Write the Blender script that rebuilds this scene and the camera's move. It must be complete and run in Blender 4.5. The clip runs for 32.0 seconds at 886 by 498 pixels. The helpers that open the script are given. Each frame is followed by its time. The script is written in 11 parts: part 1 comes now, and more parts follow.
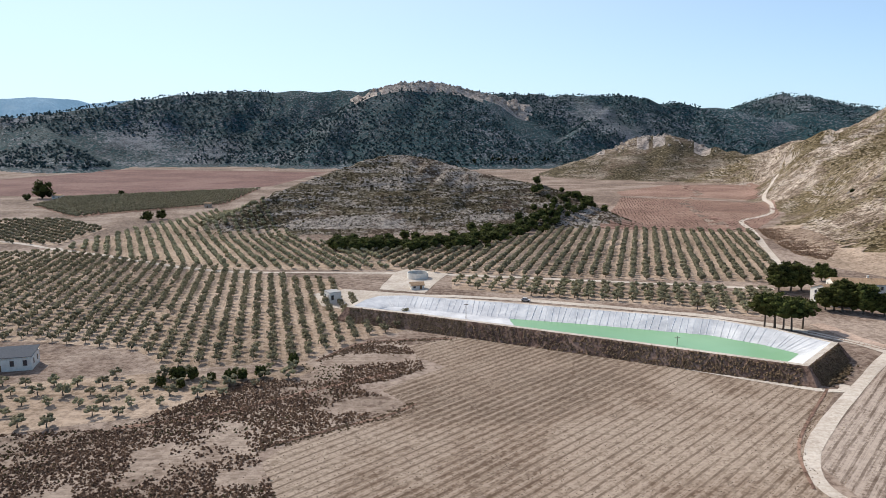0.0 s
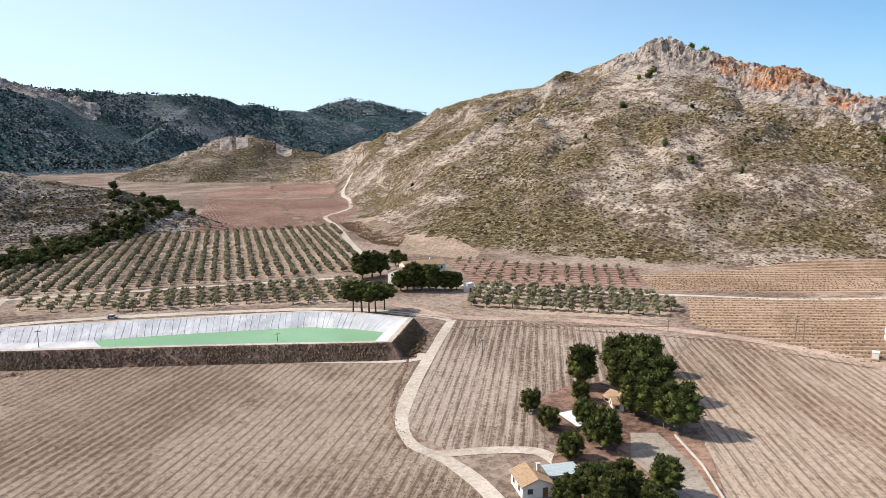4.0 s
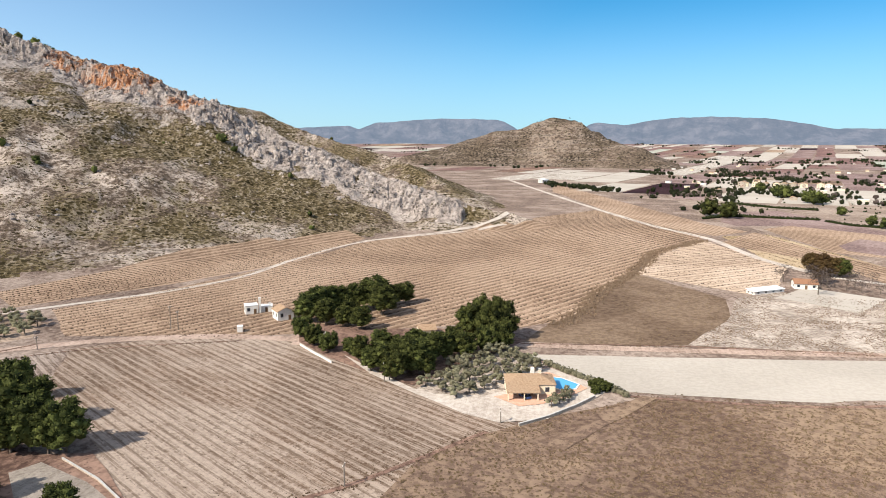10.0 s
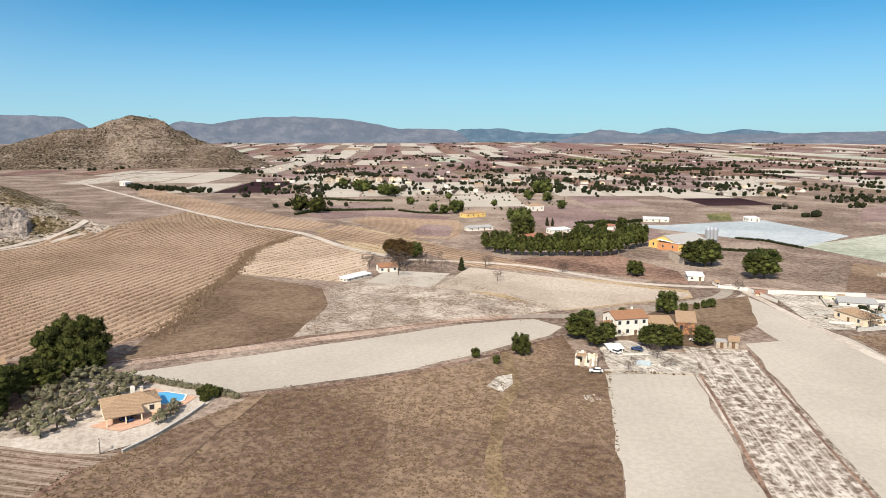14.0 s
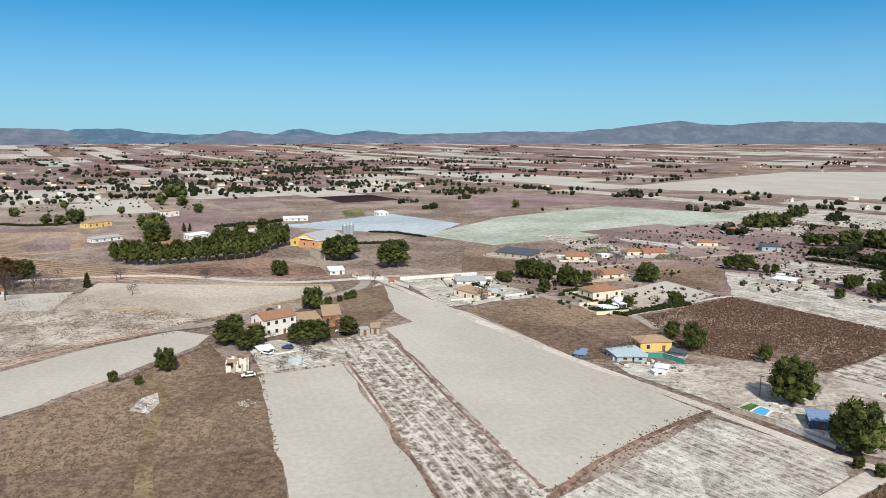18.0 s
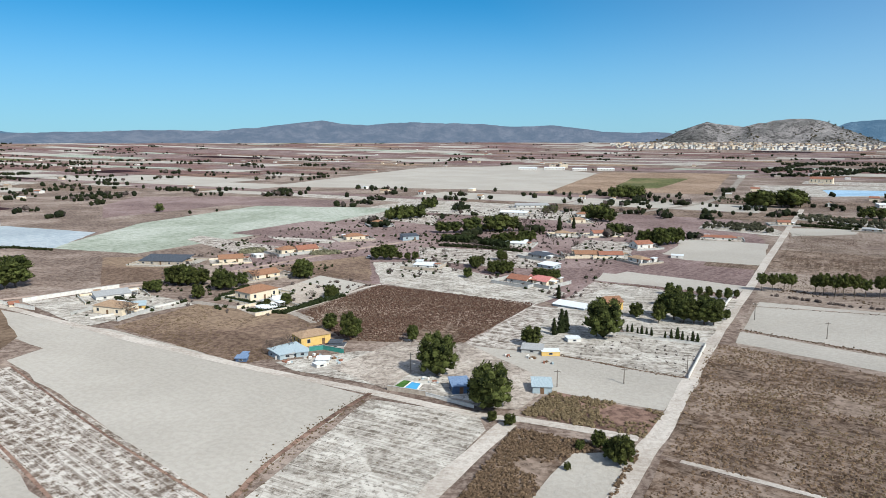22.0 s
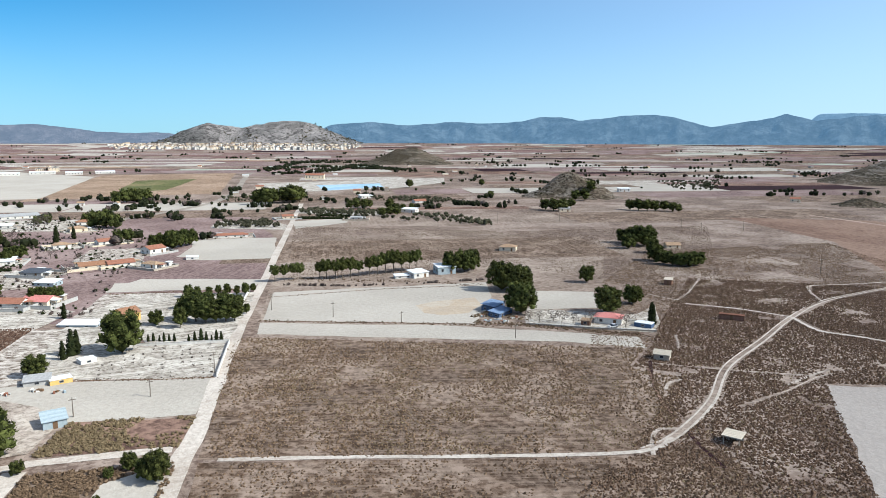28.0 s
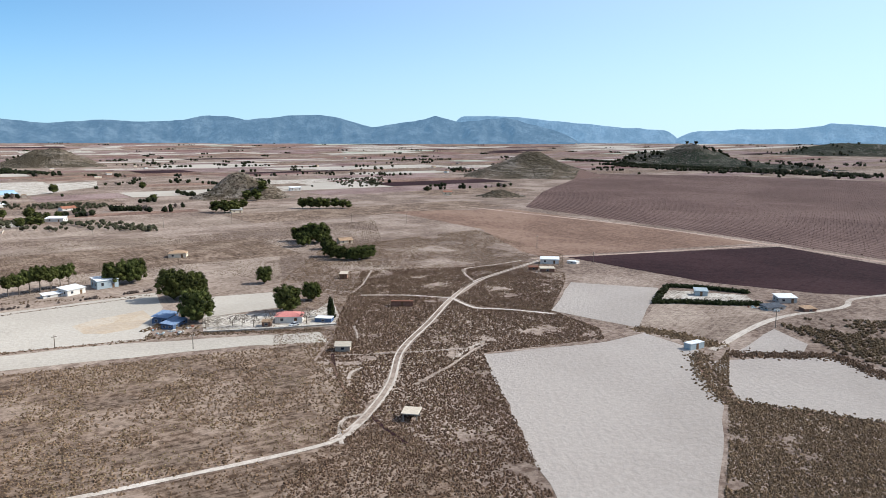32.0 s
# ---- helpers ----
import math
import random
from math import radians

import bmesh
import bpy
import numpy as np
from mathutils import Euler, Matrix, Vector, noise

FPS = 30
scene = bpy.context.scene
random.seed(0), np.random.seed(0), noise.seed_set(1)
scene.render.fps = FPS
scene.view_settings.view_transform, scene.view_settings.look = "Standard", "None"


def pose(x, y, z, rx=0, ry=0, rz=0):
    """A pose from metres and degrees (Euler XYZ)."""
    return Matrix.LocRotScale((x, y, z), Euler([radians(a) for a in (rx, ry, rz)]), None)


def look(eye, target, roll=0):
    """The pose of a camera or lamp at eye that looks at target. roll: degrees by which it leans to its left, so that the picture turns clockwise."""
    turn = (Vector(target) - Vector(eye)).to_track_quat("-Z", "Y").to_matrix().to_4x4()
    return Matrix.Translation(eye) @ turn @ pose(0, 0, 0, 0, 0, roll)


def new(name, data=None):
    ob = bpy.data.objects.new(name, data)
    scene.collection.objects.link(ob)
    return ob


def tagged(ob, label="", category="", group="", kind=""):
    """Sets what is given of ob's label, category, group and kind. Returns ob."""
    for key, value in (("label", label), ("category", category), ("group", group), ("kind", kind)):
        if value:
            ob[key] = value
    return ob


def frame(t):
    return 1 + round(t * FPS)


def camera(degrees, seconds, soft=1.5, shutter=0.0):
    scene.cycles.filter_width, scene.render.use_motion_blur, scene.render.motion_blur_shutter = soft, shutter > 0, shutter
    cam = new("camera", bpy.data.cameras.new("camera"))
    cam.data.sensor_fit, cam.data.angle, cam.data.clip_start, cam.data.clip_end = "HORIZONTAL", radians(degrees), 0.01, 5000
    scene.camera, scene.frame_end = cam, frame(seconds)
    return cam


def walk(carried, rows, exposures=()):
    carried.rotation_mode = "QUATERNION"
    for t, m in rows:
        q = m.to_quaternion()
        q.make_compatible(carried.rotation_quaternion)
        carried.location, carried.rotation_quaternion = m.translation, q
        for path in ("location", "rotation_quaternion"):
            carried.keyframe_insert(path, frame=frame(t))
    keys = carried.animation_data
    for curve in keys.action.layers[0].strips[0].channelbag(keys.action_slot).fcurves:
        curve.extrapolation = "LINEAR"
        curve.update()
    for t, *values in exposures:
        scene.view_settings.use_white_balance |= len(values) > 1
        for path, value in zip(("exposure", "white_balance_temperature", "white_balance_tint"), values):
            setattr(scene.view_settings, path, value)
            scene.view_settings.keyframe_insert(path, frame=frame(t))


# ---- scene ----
cam = camera(64.2, 32.0, soft=0.6)
walk(cam, [
    (0.0, pose(0, 0, 72, 80.90, -0.11, -0.02)),
    (0.5, pose(0, 0, 72, 80.91, -0.10, -3.97)),
    (1.0, pose(0, 0, 72, 80.93, -0.11, -8.02)),
    (1.5, pose(0, 0, 72, 80.95, -0.13, -11.77)),
    (2.0, pose(0, 0, 72, 80.93, -0.14, -15.91)),
    (2.5, pose(0, 0, 72, 80.98, -0.16, -20.16)),
    (3.0, pose(0, 0, 72, 81.05, -0.19, -24.30)),
    (3.5, pose(0, 0, 72, 81.08, -0.19, -28.43)),
    (5.5, pose(0, 0, 72, 81.11, -0.19, -44.90)),
    (6.0, pose(0, 0, 72, 81.13, -0.19, -48.99)),
    (6.5, pose(0, 0, 72, 81.13, -0.17, -53.08)),
    (7.0, pose(0, 0, 72, 81.14, -0.14, -57.26)),
    (7.5, pose(0, 0, 72, 81.13, -0.11, -61.33)),
    (8.0, pose(0, 0, 72, 81.13, -0.09, -65.40)),
    (8.5, pose(0, 0, 72, 81.12, -0.07, -69.46)),
    (9.0, pose(0, 0, 72, 81.10, -0.06, -73.51)),
    (9.5, pose(0, 0, 72, 81.08, -0.05, -77.47)),
    (10.0, pose(0, 0, 72, 81.08, -0.05, -81.51)),
    (10.5, pose(0, 0, 72, 81.07, -0.03, -85.57)),
    (11.0, pose(0, 0, 72, 81.07, -0.01, -89.61)),
    (11.5, pose(0, 0, 72, 81.06, -0.01, -93.55)),
    (12.0, pose(0, 0, 72, 81.06, 0.00, -97.60)),
    (12.5, pose(0, 0, 72, 81.04, 0.02, -101.65)),
    (13.0, pose(0, 0, 72, 81.01, 0.02, -105.71)),
    (13.5, pose(0, 0, 72, 81.00, 0.03, -109.64)),
    (14.0, pose(0, 0, 72, 81.02, 0.02, -113.71)),
    (14.5, pose(0, 0, 72, 81.02, 0.03, -117.78)),
    (16.5, pose(0, 0, 72, 81.03, 0.03, -131.94)),
    (17.0, pose(0, 0, 72, 81.05, 0.03, -135.41)),
    (17.5, pose(0, 0, 72, 81.08, 0.04, -138.91)),
    (18.0, pose(0, 0, 72, 81.07, 0.06, -142.44)),
    (18.5, pose(0, 0, 72, 81.07, 0.06, -145.84)),
    (19.0, pose(0, 0, 72, 81.06, 0.06, -149.36)),
    (19.5, pose(0, 0, 72, 81.07, 0.08, -152.89)),
    (20.0, pose(0, 0, 72, 81.06, 0.08, -156.41)),
    (20.5, pose(0, 0, 72, 81.05, 0.06, -159.93)),
    (21.0, pose(0, 0, 72, 81.03, 0.06, -163.39)),
    (21.5, pose(0, 0, 72, 81.01, 0.03, -166.95)),
    (22.0, pose(0, 0, 72, 80.99, 0.00, -170.28)),
    (22.5, pose(0, 0, 72, 80.98, -0.01, -173.55)),
    (23.0, pose(0, 0, 72, 80.98, -0.02, -176.68)),
    (23.5, pose(0, 0, 72, 80.99, -0.04, -179.82)),
    (24.0, pose(0, 0, 72, 81.02, -0.04, -182.87)),
    (24.5, pose(0, 0, 72, 81.03, -0.04, -185.91)),
    (25.0, pose(0, 0, 72, 81.05, -0.06, -189.05)),
    (25.5, pose(0, 0, 72, 81.06, -0.07, -192.28)),
    (27.5, pose(0, 0, 72, 81.06, -0.08, -205.35)),
    (28.0, pose(0, 0, 72, 81.06, -0.09, -208.65)),
    (28.5, pose(0, 0, 72, 81.06, -0.12, -211.89)),
    (29.0, pose(0, 0, 72, 81.07, -0.12, -215.19)),
    (29.5, pose(0, 0, 72, 81.07, -0.14, -218.42)),
    (30.0, pose(0, 0, 72, 81.06, -0.14, -221.73)),
    (30.5, pose(0, 0, 72, 81.06, -0.16, -225.03)),
    (31.0, pose(0, 0, 72, 81.07, -0.15, -228.21)),
    (31.5, pose(0, 0, 72, 81.06, -0.15, -231.52)),
    (32.0, pose(0, 0, 72, 81.07, -0.15, -234.80)),
], exposures=[(0, 0.66, 6450, 9), (3, 0.76, 6600, 10), (6, 0.88, 6650, 10), (9, 0.78, 6600, 10), (11, 0.68, 6550, 9), (14, 0.5, 6750, 9), (18, 0.28, 6120, 6), (22, 0.31, 5850, 4), (25, 0.48, 5850, 4), (28, 0.62, 5850, 4), (32, 0.7, 6050, 7)])

# ---------------------------------------------------------------- light
SUN_TURN, SUN_RISE = 47.0, 41.0
_sd = Vector((-math.sin(radians(SUN_TURN)) * math.cos(radians(SUN_RISE)), math.cos(radians(SUN_TURN)) * math.cos(radians(SUN_RISE)), math.sin(radians(SUN_RISE))))
world = bpy.data.worlds.new("world")
scene.world = world
world.use_nodes = True
wn = world.node_tree.nodes
sky = wn.new("ShaderNodeTexSky")
sky.sky_type, sky.sun_disc = "NISHITA", False
sky.sun_elevation, sky.sun_rotation = radians(SUN_RISE), radians(-SUN_TURN)
sky.altitude, sky.air_density, sky.dust_density, sky.ozone_density = 1500, 0.7, 0.3, 3.5
cool = wn.new("ShaderNodeMix")
cool.data_type, cool.blend_type = "RGBA", "MULTIPLY"
cool.inputs[0].default_value, cool.inputs[7].default_value = 1.0, (0.3, 0.96, 1.06, 1)
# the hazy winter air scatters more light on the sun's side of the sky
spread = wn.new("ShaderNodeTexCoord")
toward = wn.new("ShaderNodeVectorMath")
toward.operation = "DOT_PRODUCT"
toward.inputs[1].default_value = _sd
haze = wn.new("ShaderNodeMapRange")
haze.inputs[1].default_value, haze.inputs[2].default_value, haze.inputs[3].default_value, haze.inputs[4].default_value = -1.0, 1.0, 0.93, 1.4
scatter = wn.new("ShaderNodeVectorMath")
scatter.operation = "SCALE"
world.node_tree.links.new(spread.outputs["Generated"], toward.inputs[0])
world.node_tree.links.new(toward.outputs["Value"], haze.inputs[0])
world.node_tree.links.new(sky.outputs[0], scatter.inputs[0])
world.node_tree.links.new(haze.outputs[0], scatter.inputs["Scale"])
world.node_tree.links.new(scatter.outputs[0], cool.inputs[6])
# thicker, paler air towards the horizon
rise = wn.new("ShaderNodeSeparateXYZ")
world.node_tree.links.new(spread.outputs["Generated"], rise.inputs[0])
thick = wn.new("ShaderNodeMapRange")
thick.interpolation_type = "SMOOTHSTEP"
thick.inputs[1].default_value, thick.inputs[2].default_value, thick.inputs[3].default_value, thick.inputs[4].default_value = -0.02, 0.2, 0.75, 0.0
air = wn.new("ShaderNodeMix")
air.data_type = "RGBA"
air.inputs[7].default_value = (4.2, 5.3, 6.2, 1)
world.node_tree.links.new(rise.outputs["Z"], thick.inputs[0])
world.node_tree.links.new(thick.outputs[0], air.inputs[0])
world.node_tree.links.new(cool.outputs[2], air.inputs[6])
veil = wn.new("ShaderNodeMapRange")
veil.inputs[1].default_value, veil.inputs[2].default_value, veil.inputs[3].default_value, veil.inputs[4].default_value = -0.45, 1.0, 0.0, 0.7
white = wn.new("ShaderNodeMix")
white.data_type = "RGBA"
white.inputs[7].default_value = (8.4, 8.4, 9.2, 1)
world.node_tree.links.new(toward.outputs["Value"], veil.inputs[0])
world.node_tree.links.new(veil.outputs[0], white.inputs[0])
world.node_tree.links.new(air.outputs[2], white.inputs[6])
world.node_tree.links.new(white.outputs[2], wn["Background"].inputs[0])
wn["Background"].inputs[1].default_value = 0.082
sun_data = bpy.data.lights.new("sun", "SUN")
sun_data.energy, sun_data.angle, sun_data.color = 4.4, radians(0.5), (1.0, 0.91, 0.79)
sun = new("sun", sun_data)
sun.matrix_world = look(_sd * 900, (0, 0, 0))

# ---------------------------------------------------------------- materials
def material(name, rough=0.95, metal=0.0):
    m = bpy.data.materials.new(name)
    m.use_nodes = True
    b = m.node_tree.nodes["Principled BSDF"]
    b.inputs["Roughness"].default_value, b.inputs["Metallic"].default_value = rough, metal
    b.inputs["Specular IOR Level"].default_value = 0.05
    b.inputs["Diffuse Roughness"].default_value = 0.35 * rough
    return m, m.node_tree.nodes, m.node_tree.links, b


def noise_node(n, l, scale, detail=4.0, rough=0.6, vec=None):
    t = n.new("ShaderNodeTexNoise")
    t.inputs["Scale"].default_value, t.inputs["Detail"].default_value, t.inputs["Roughness"].default_value = scale, detail, rough
    if vec:
        l.new(vec, t.inputs["Vector"])
    return t.outputs["Fac"]


def ramp(n, l, fac, stops):
    r = n.new("ShaderNodeValToRGB")
    e = r.color_ramp.elements
    while len(e) < len(stops):
        e.new(0.5)
    for k, (p, c) in enumerate(stops):
        e[k].position, e[k].color = p, (*c, 1)
    l.new(fac, r.inputs[0])
    return r.outputs[0]


def mix(n, l, fac, a, b, mode="MIX"):
    x = n.new("ShaderNodeMix")
    x.data_type, x.blend_type = "RGBA", mode
    for v, s in ((fac, x.inputs[0]), (a, x.inputs[6]), (b, x.inputs[7])):
        if isinstance(v, bpy.types.NodeSocket):
            l.new(v, s)
        else:
            s.default_value = v if isinstance(v, (int, float)) else (*v, 1)
    return x.outputs[2]


def bump(n, l, b, h, strength=0.4, dist=0.3):
    k = n.new("ShaderNodeBump")
    k.inputs["Strength"].default_value, k.inputs["Distance"].default_value = strength, dist
    l.new(h, k.inputs["Height"])
    l.new(k.outputs[0], b.inputs["Normal"])


def coords(n, kind="Object"):
    return n.new("ShaderNodeTexCoord").outputs[kind]


def stretch(n, l, vec, sx, sy, sz=1.0):
    m = n.new("ShaderNodeMapping")
    m.inputs["Scale"].default_value = (sx, sy, sz)
    l.new(vec, m.inputs[0])
    return m.outputs[0]


def math_node(n, l, op, a, b=None, c=None):
    m = n.new("ShaderNodeMath")
    m.operation = op
    for v, s in zip((a, b, c), m.inputs):
        if v is None:
            continue
        if isinstance(v, bpy.types.NodeSocket):
            l.new(v, s)
        else:
            s.default_value = v
    return m.outputs[0]


def earth(name, dark, mid, pale, big=0.02, fine=0.7, streak=0.0, period=0.0, stripe=0.3, stripe_col=None, specks=0.5):
    """Bare or weedy ground: large patches, fine grain; streaks and rows run along the object's own x."""
    m, n, l, b = material(name)
    v = coords(n)
    patches = ramp(n, l, noise_node(n, l, big, 6, 0.65, v), [(0.42, dark), (0.5, mid), (0.58, pale)])
    grain = noise_node(n, l, fine * 0.8, 5, 0.62, v)
    col = mix(n, l, ramp(n, l, grain, [(0.44, (0, 0, 0)), (0.55, (1, 1, 1))]), mix(n, l, 0.42, patches, dark), mix(n, l, 0.4, patches, pale))
    # clods, stones and single weeds
    blot = noise_node(n, l, fine * 0.3, 5, 0.7, v)
    col = mix(n, l, math_node(n, l, "MULTIPLY", ramp(n, l, blot, [(0.39, (1, 1, 1)), (0.43, (0, 0, 0))]), specks * 0.8), col, tuple(0.75 * c for c in dark))
    col = mix(n, l, math_node(n, l, "MULTIPLY", ramp(n, l, blot, [(0.57, (0, 0, 0)), (0.61, (1, 1, 1))]), specks * 0.5), col, pale)
    clod = noise_node(n, l, fine * 1.5, 3, 0.65, v)
    col = mix(n, l, math_node(n, l, "MULTIPLY", ramp(n, l, clod, [(0.38, (1, 1, 1)), (0.42, (0, 0, 0))]), specks), col, tuple(0.55 * c for c in dark))
    col = mix(n, l, math_node(n, l, "MULTIPLY", ramp(n, l, clod, [(0.585, (0, 0, 0)), (0.625, (1, 1, 1))]), specks * 0.8), col, pale)
    if streak:
        s = noise_node(n, l, 1.0, 6, 0.72, stretch(n, l, v, 0.02, 0.55))
        col = mix(n, l, math_node(n, l, "MULTIPLY", ramp(n, l, s, [(0.49, (0, 0, 0)), (0.56, (1, 1, 1))]), streak), col, pale)
        d = noise_node(n, l, 1.0, 6, 0.72, stretch(n, l, v, 0.03, 0.9, 3.0))
        col = mix(n, l, math_node(n, l, "MULTIPLY", ramp(n, l, d, [(0.52, (0, 0, 0)), (0.59, (1, 1, 1))]), streak * 0.8), col, dark)
    if period:
        sep = n.new("ShaderNodeSeparateXYZ")
        l.new(v, sep.inputs[0])
        wob = math_node(n, l, "MULTIPLY_ADD", noise_node(n, l, 0.07, 2, 0.5, v), 0.5, sep.outputs[1])
        w = math_node(n, l, "PINGPONG", wob, period / 2)
        w = math_node(n, l, "DIVIDE", w, period / 2)
        brk = ramp(n, l, noise_node(n, l, 1.0, 5, 0.75, stretch(n, l, v, 0.12, 0.5)), [(0.4, (0.2,) * 3), (0.52, (1,) * 3)])
        f = math_node(n, l, "MULTIPLY", math_node(n, l, "MULTIPLY", ramp(n, l, w, [(0.2, (1, 1, 1)), (0.28, (0, 0, 0))]), brk), min(1.0, stripe * 1.6))
        crest = math_node(n, l, "MULTIPLY", math_node(n, l, "MULTIPLY", ramp(n, l, w, [(0.72, (0, 0, 0)), (0.8, (1, 1, 1))]), brk), min(1.0, stripe * 1.5))
        col = mix(n, l, crest, col, pale)
        col = mix(n, l, f, col, stripe_col or dark)
    l.new(col, b.inputs["Base Color"])
    bump(n, l, b, grain, 0.8, 0.4)
    return m


M_GROUND = earth("dry_scrubland", (0.1, 0.07, 0.056), (0.18, 0.132, 0.108), (0.31, 0.25, 0.21), 0.018, 0.5)


def dots(n, l, vec, size, amount, spread=0.35):
    """Round plants of one size as a mask, and a random number for each; amount: how thick they stand, 0 to 1."""
    vo = n.new("ShaderNodeTexVoronoi")
    vo.inputs["Scale"].default_value = 1.0 / size
    vo.inputs["Randomness"].default_value = 1.0
    l.new(vec, vo.inputs["Vector"])
    rnd = n.new("ShaderNodeSeparateColor")
    l.new(vo.outputs["Color"], rnd.inputs[0])
    wide = math_node(n, l, "MULTIPLY_ADD", rnd.outputs[0], spread, math_node(n, l, "MULTIPLY_ADD", amount, 0.75, -0.3))
    edge = math_node(n, l, "SUBTRACT", wide, vo.outputs["Distance"])
    return ramp(n, l, edge, [(0.0, (0, 0, 0)), (0.06, (1, 1, 1))]), rnd.outputs[1]


def hillside(name, green, brown, rock, pale, trees=None, rock_at=0.55, scale=1.0, ledges=0.44, bushy=1.0):
    """Low bushes, thick or thin, on stony soil, ledges of rock along the layers, bare faces where it is steep."""
    m, n, l, b = material(name)
    v = coords(n)
    big = noise_node(n, l, 0.011 * scale, 6, 0.62, v)
    mid = noise_node(n, l, 0.05 * scale, 7, 0.75, v)
    fine = noise_node(n, l, 0.3 * scale, 6, 0.72, v)
    stony = ramp(n, l, mid, [(rock_at - 0.06, (0, 0, 0)), (rock_at + 0.03, (1, 1, 1))])
    soil = mix(n, l, stony, ramp(n, l, fine, [(0.44, tuple(0.5 * c for c in brown)), (0.52, brown), (0.6, tuple(0.5 * (c + d) for c, d in zip(brown, pale)))]), ramp(n, l, fine, [(0.42, brown), (0.48, pale), (0.6, tuple(min(0.6, 1.2 * c) for c in pale))]))
    # turf and dwarf scrub in wide patches
    cover = math_node(n, l, "ADD", big, math_node(n, l, "MULTIPLY", math_node(n, l, "SUBTRACT", mid, 0.5), 0.5))
    turf = ramp(n, l, fine, [(0.42, tuple(0.4 * c for c in green)), (0.5, green), (0.6, tuple(0.65 * c + 0.35 * d for c, d in zip(green, pale)))])
    patchy = math_node(n, l, "ADD", cover, math_node(n, l, "MULTIPLY", math_node(n, l, "SUBTRACT", fine, 0.5), 0.5))
    col = mix(n, l, math_node(n, l, "MULTIPLY", ramp(n, l, patchy, [(0.475, (0, 0, 0)), (0.505, (1, 1, 1))]), 0.85), soil, turf)
    ledge = noise_node(n, l, 1.0, 6, 0.7, stretch(n, l, v, 0.016 * scale, 0.016 * scale, 0.2 * scale))
    where = noise_node(n, l, 0.009 * scale, 4, 0.6, v)
    f = math_node(n, l, "MULTIPLY", ramp(n, l, ledge, [(0.5, (0, 0, 0)), (0.53, (1, 1, 1))]), ramp(n, l, where, [(ledges, (0, 0, 0)), (ledges + 0.08, (0.9,) * 3)]))
    stone = ramp(n, l, noise_node(n, l, 0.3 * scale, 7, 0.8, v), [(0.4, tuple(0.35 * c for c in rock)), (0.48, rock), (0.58, pale)])
    col = mix(n, l, f, col, stone)
    # single bushes, large and small
    for size, low, high, tone in ((2.2 / scale, 0.3, 0.78, 1.0), (4.2 / scale, 0.2, 0.62, 0.6)):
        amount = ramp(n, l, cover, [(0.36, (low * bushy,) * 3), (0.54, (high * bushy,) * 3)])
        mask, rnd = dots(n, l, v, size, amount)
        tint = ramp(n, l, rnd, [(0.0, tuple(0.2 * tone * c for c in green)), (0.55, tuple(0.55 * tone * c for c in green)), (1.0, tuple(1.0 * tone * c for c in green))])
        col = mix(n, l, mask, col, tint)
    geo = n.new("ShaderNodeNewGeometry")
    sep = n.new("ShaderNodeSeparateXYZ")
    l.new(geo.outputs["True Normal"], sep.inputs[0])
    steep = math_node(n, l, "ADD", sep.outputs[2], math_node(n, l, "MULTIPLY", math_node(n, l, "SUBTRACT", mid, 0.5), 0.5))
    crag = ramp(n, l, steep, [(0.6, (1, 1, 1)), (0.65, (0, 0, 0))])
    col = mix(n, l, crag, col, stone)
    if trees:
        where = noise_node(n, l, 0.006 * scale, 4, 0.6, v)
        mask, rnd = dots(n, l, v, 6.0 / scale * 0.5, ramp(n, l, where, [(0.38, (0.35,) * 3), (0.52, (1.0,) * 3)]))
        col = mix(n, l, mask, col, ramp(n, l, rnd, [(0.0, tuple(0.6 * c for c in trees)), (1.0, tuple(1.5 * c for c in trees))]))
    l.new(col, b.inputs["Base Color"])
    bump(n, l, b, fine, 1.0, 1.6)
    return m


HILL_MATS = {}
HILL_MATS["mountain"] = hillside("scrub_and_limestone", (0.132, 0.102, 0.049), (0.15, 0.112, 0.084), (0.32, 0.278, 0.245), (0.45, 0.385, 0.33), None, 0.532, ledges=0.485, bushy=1.04)
HILL_MATS["rocky_hill"] = hillside("stony_scrub", (0.072, 0.058, 0.03), (0.095, 0.068, 0.05), (0.22, 0.195, 0.178), (0.36, 0.32, 0.288), None, 0.54, ledges=0.33, bushy=0.9)
HILL_MATS["stony_hill"] = hillside("stony_slope", (0.085, 0.07, 0.038), (0.125, 0.092, 0.066), (0.2, 0.17, 0.145), (0.3, 0.255, 0.21), rock_at=0.54)
# blue aerial haze is painted into this range's soil, rock and tree colours
HILL_MATS["wooded_range"] = hillside("hazed_pine_slope", (0.056, 0.082, 0.09), (0.086, 0.1, 0.116), (0.16, 0.172, 0.195), (0.19, 0.198, 0.215), (0.016, 0.042, 0.05), 0.57, 0.5)
HILL_MATS["lone_hill"] = hillside("dry_hill", (0.1, 0.077, 0.055), (0.14, 0.104, 0.08), (0.19, 0.155, 0.13), (0.24, 0.195, 0.155), None, 0.55, 0.5)
HILL_MATS["town_mountain"] = hillside("grey_limestone", (0.07, 0.07, 0.066), (0.105, 0.098, 0.094), (0.155, 0.148, 0.145), (0.25, 0.23, 0.222), None, 0.5, 0.2, bushy=0.5)
HILL_MATS["knoll"] = hillside("knoll_scrub", (0.07, 0.058, 0.038), (0.11, 0.085, 0.062), (0.18, 0.155, 0.135), (0.27, 0.235, 0.195), None, 0.6)
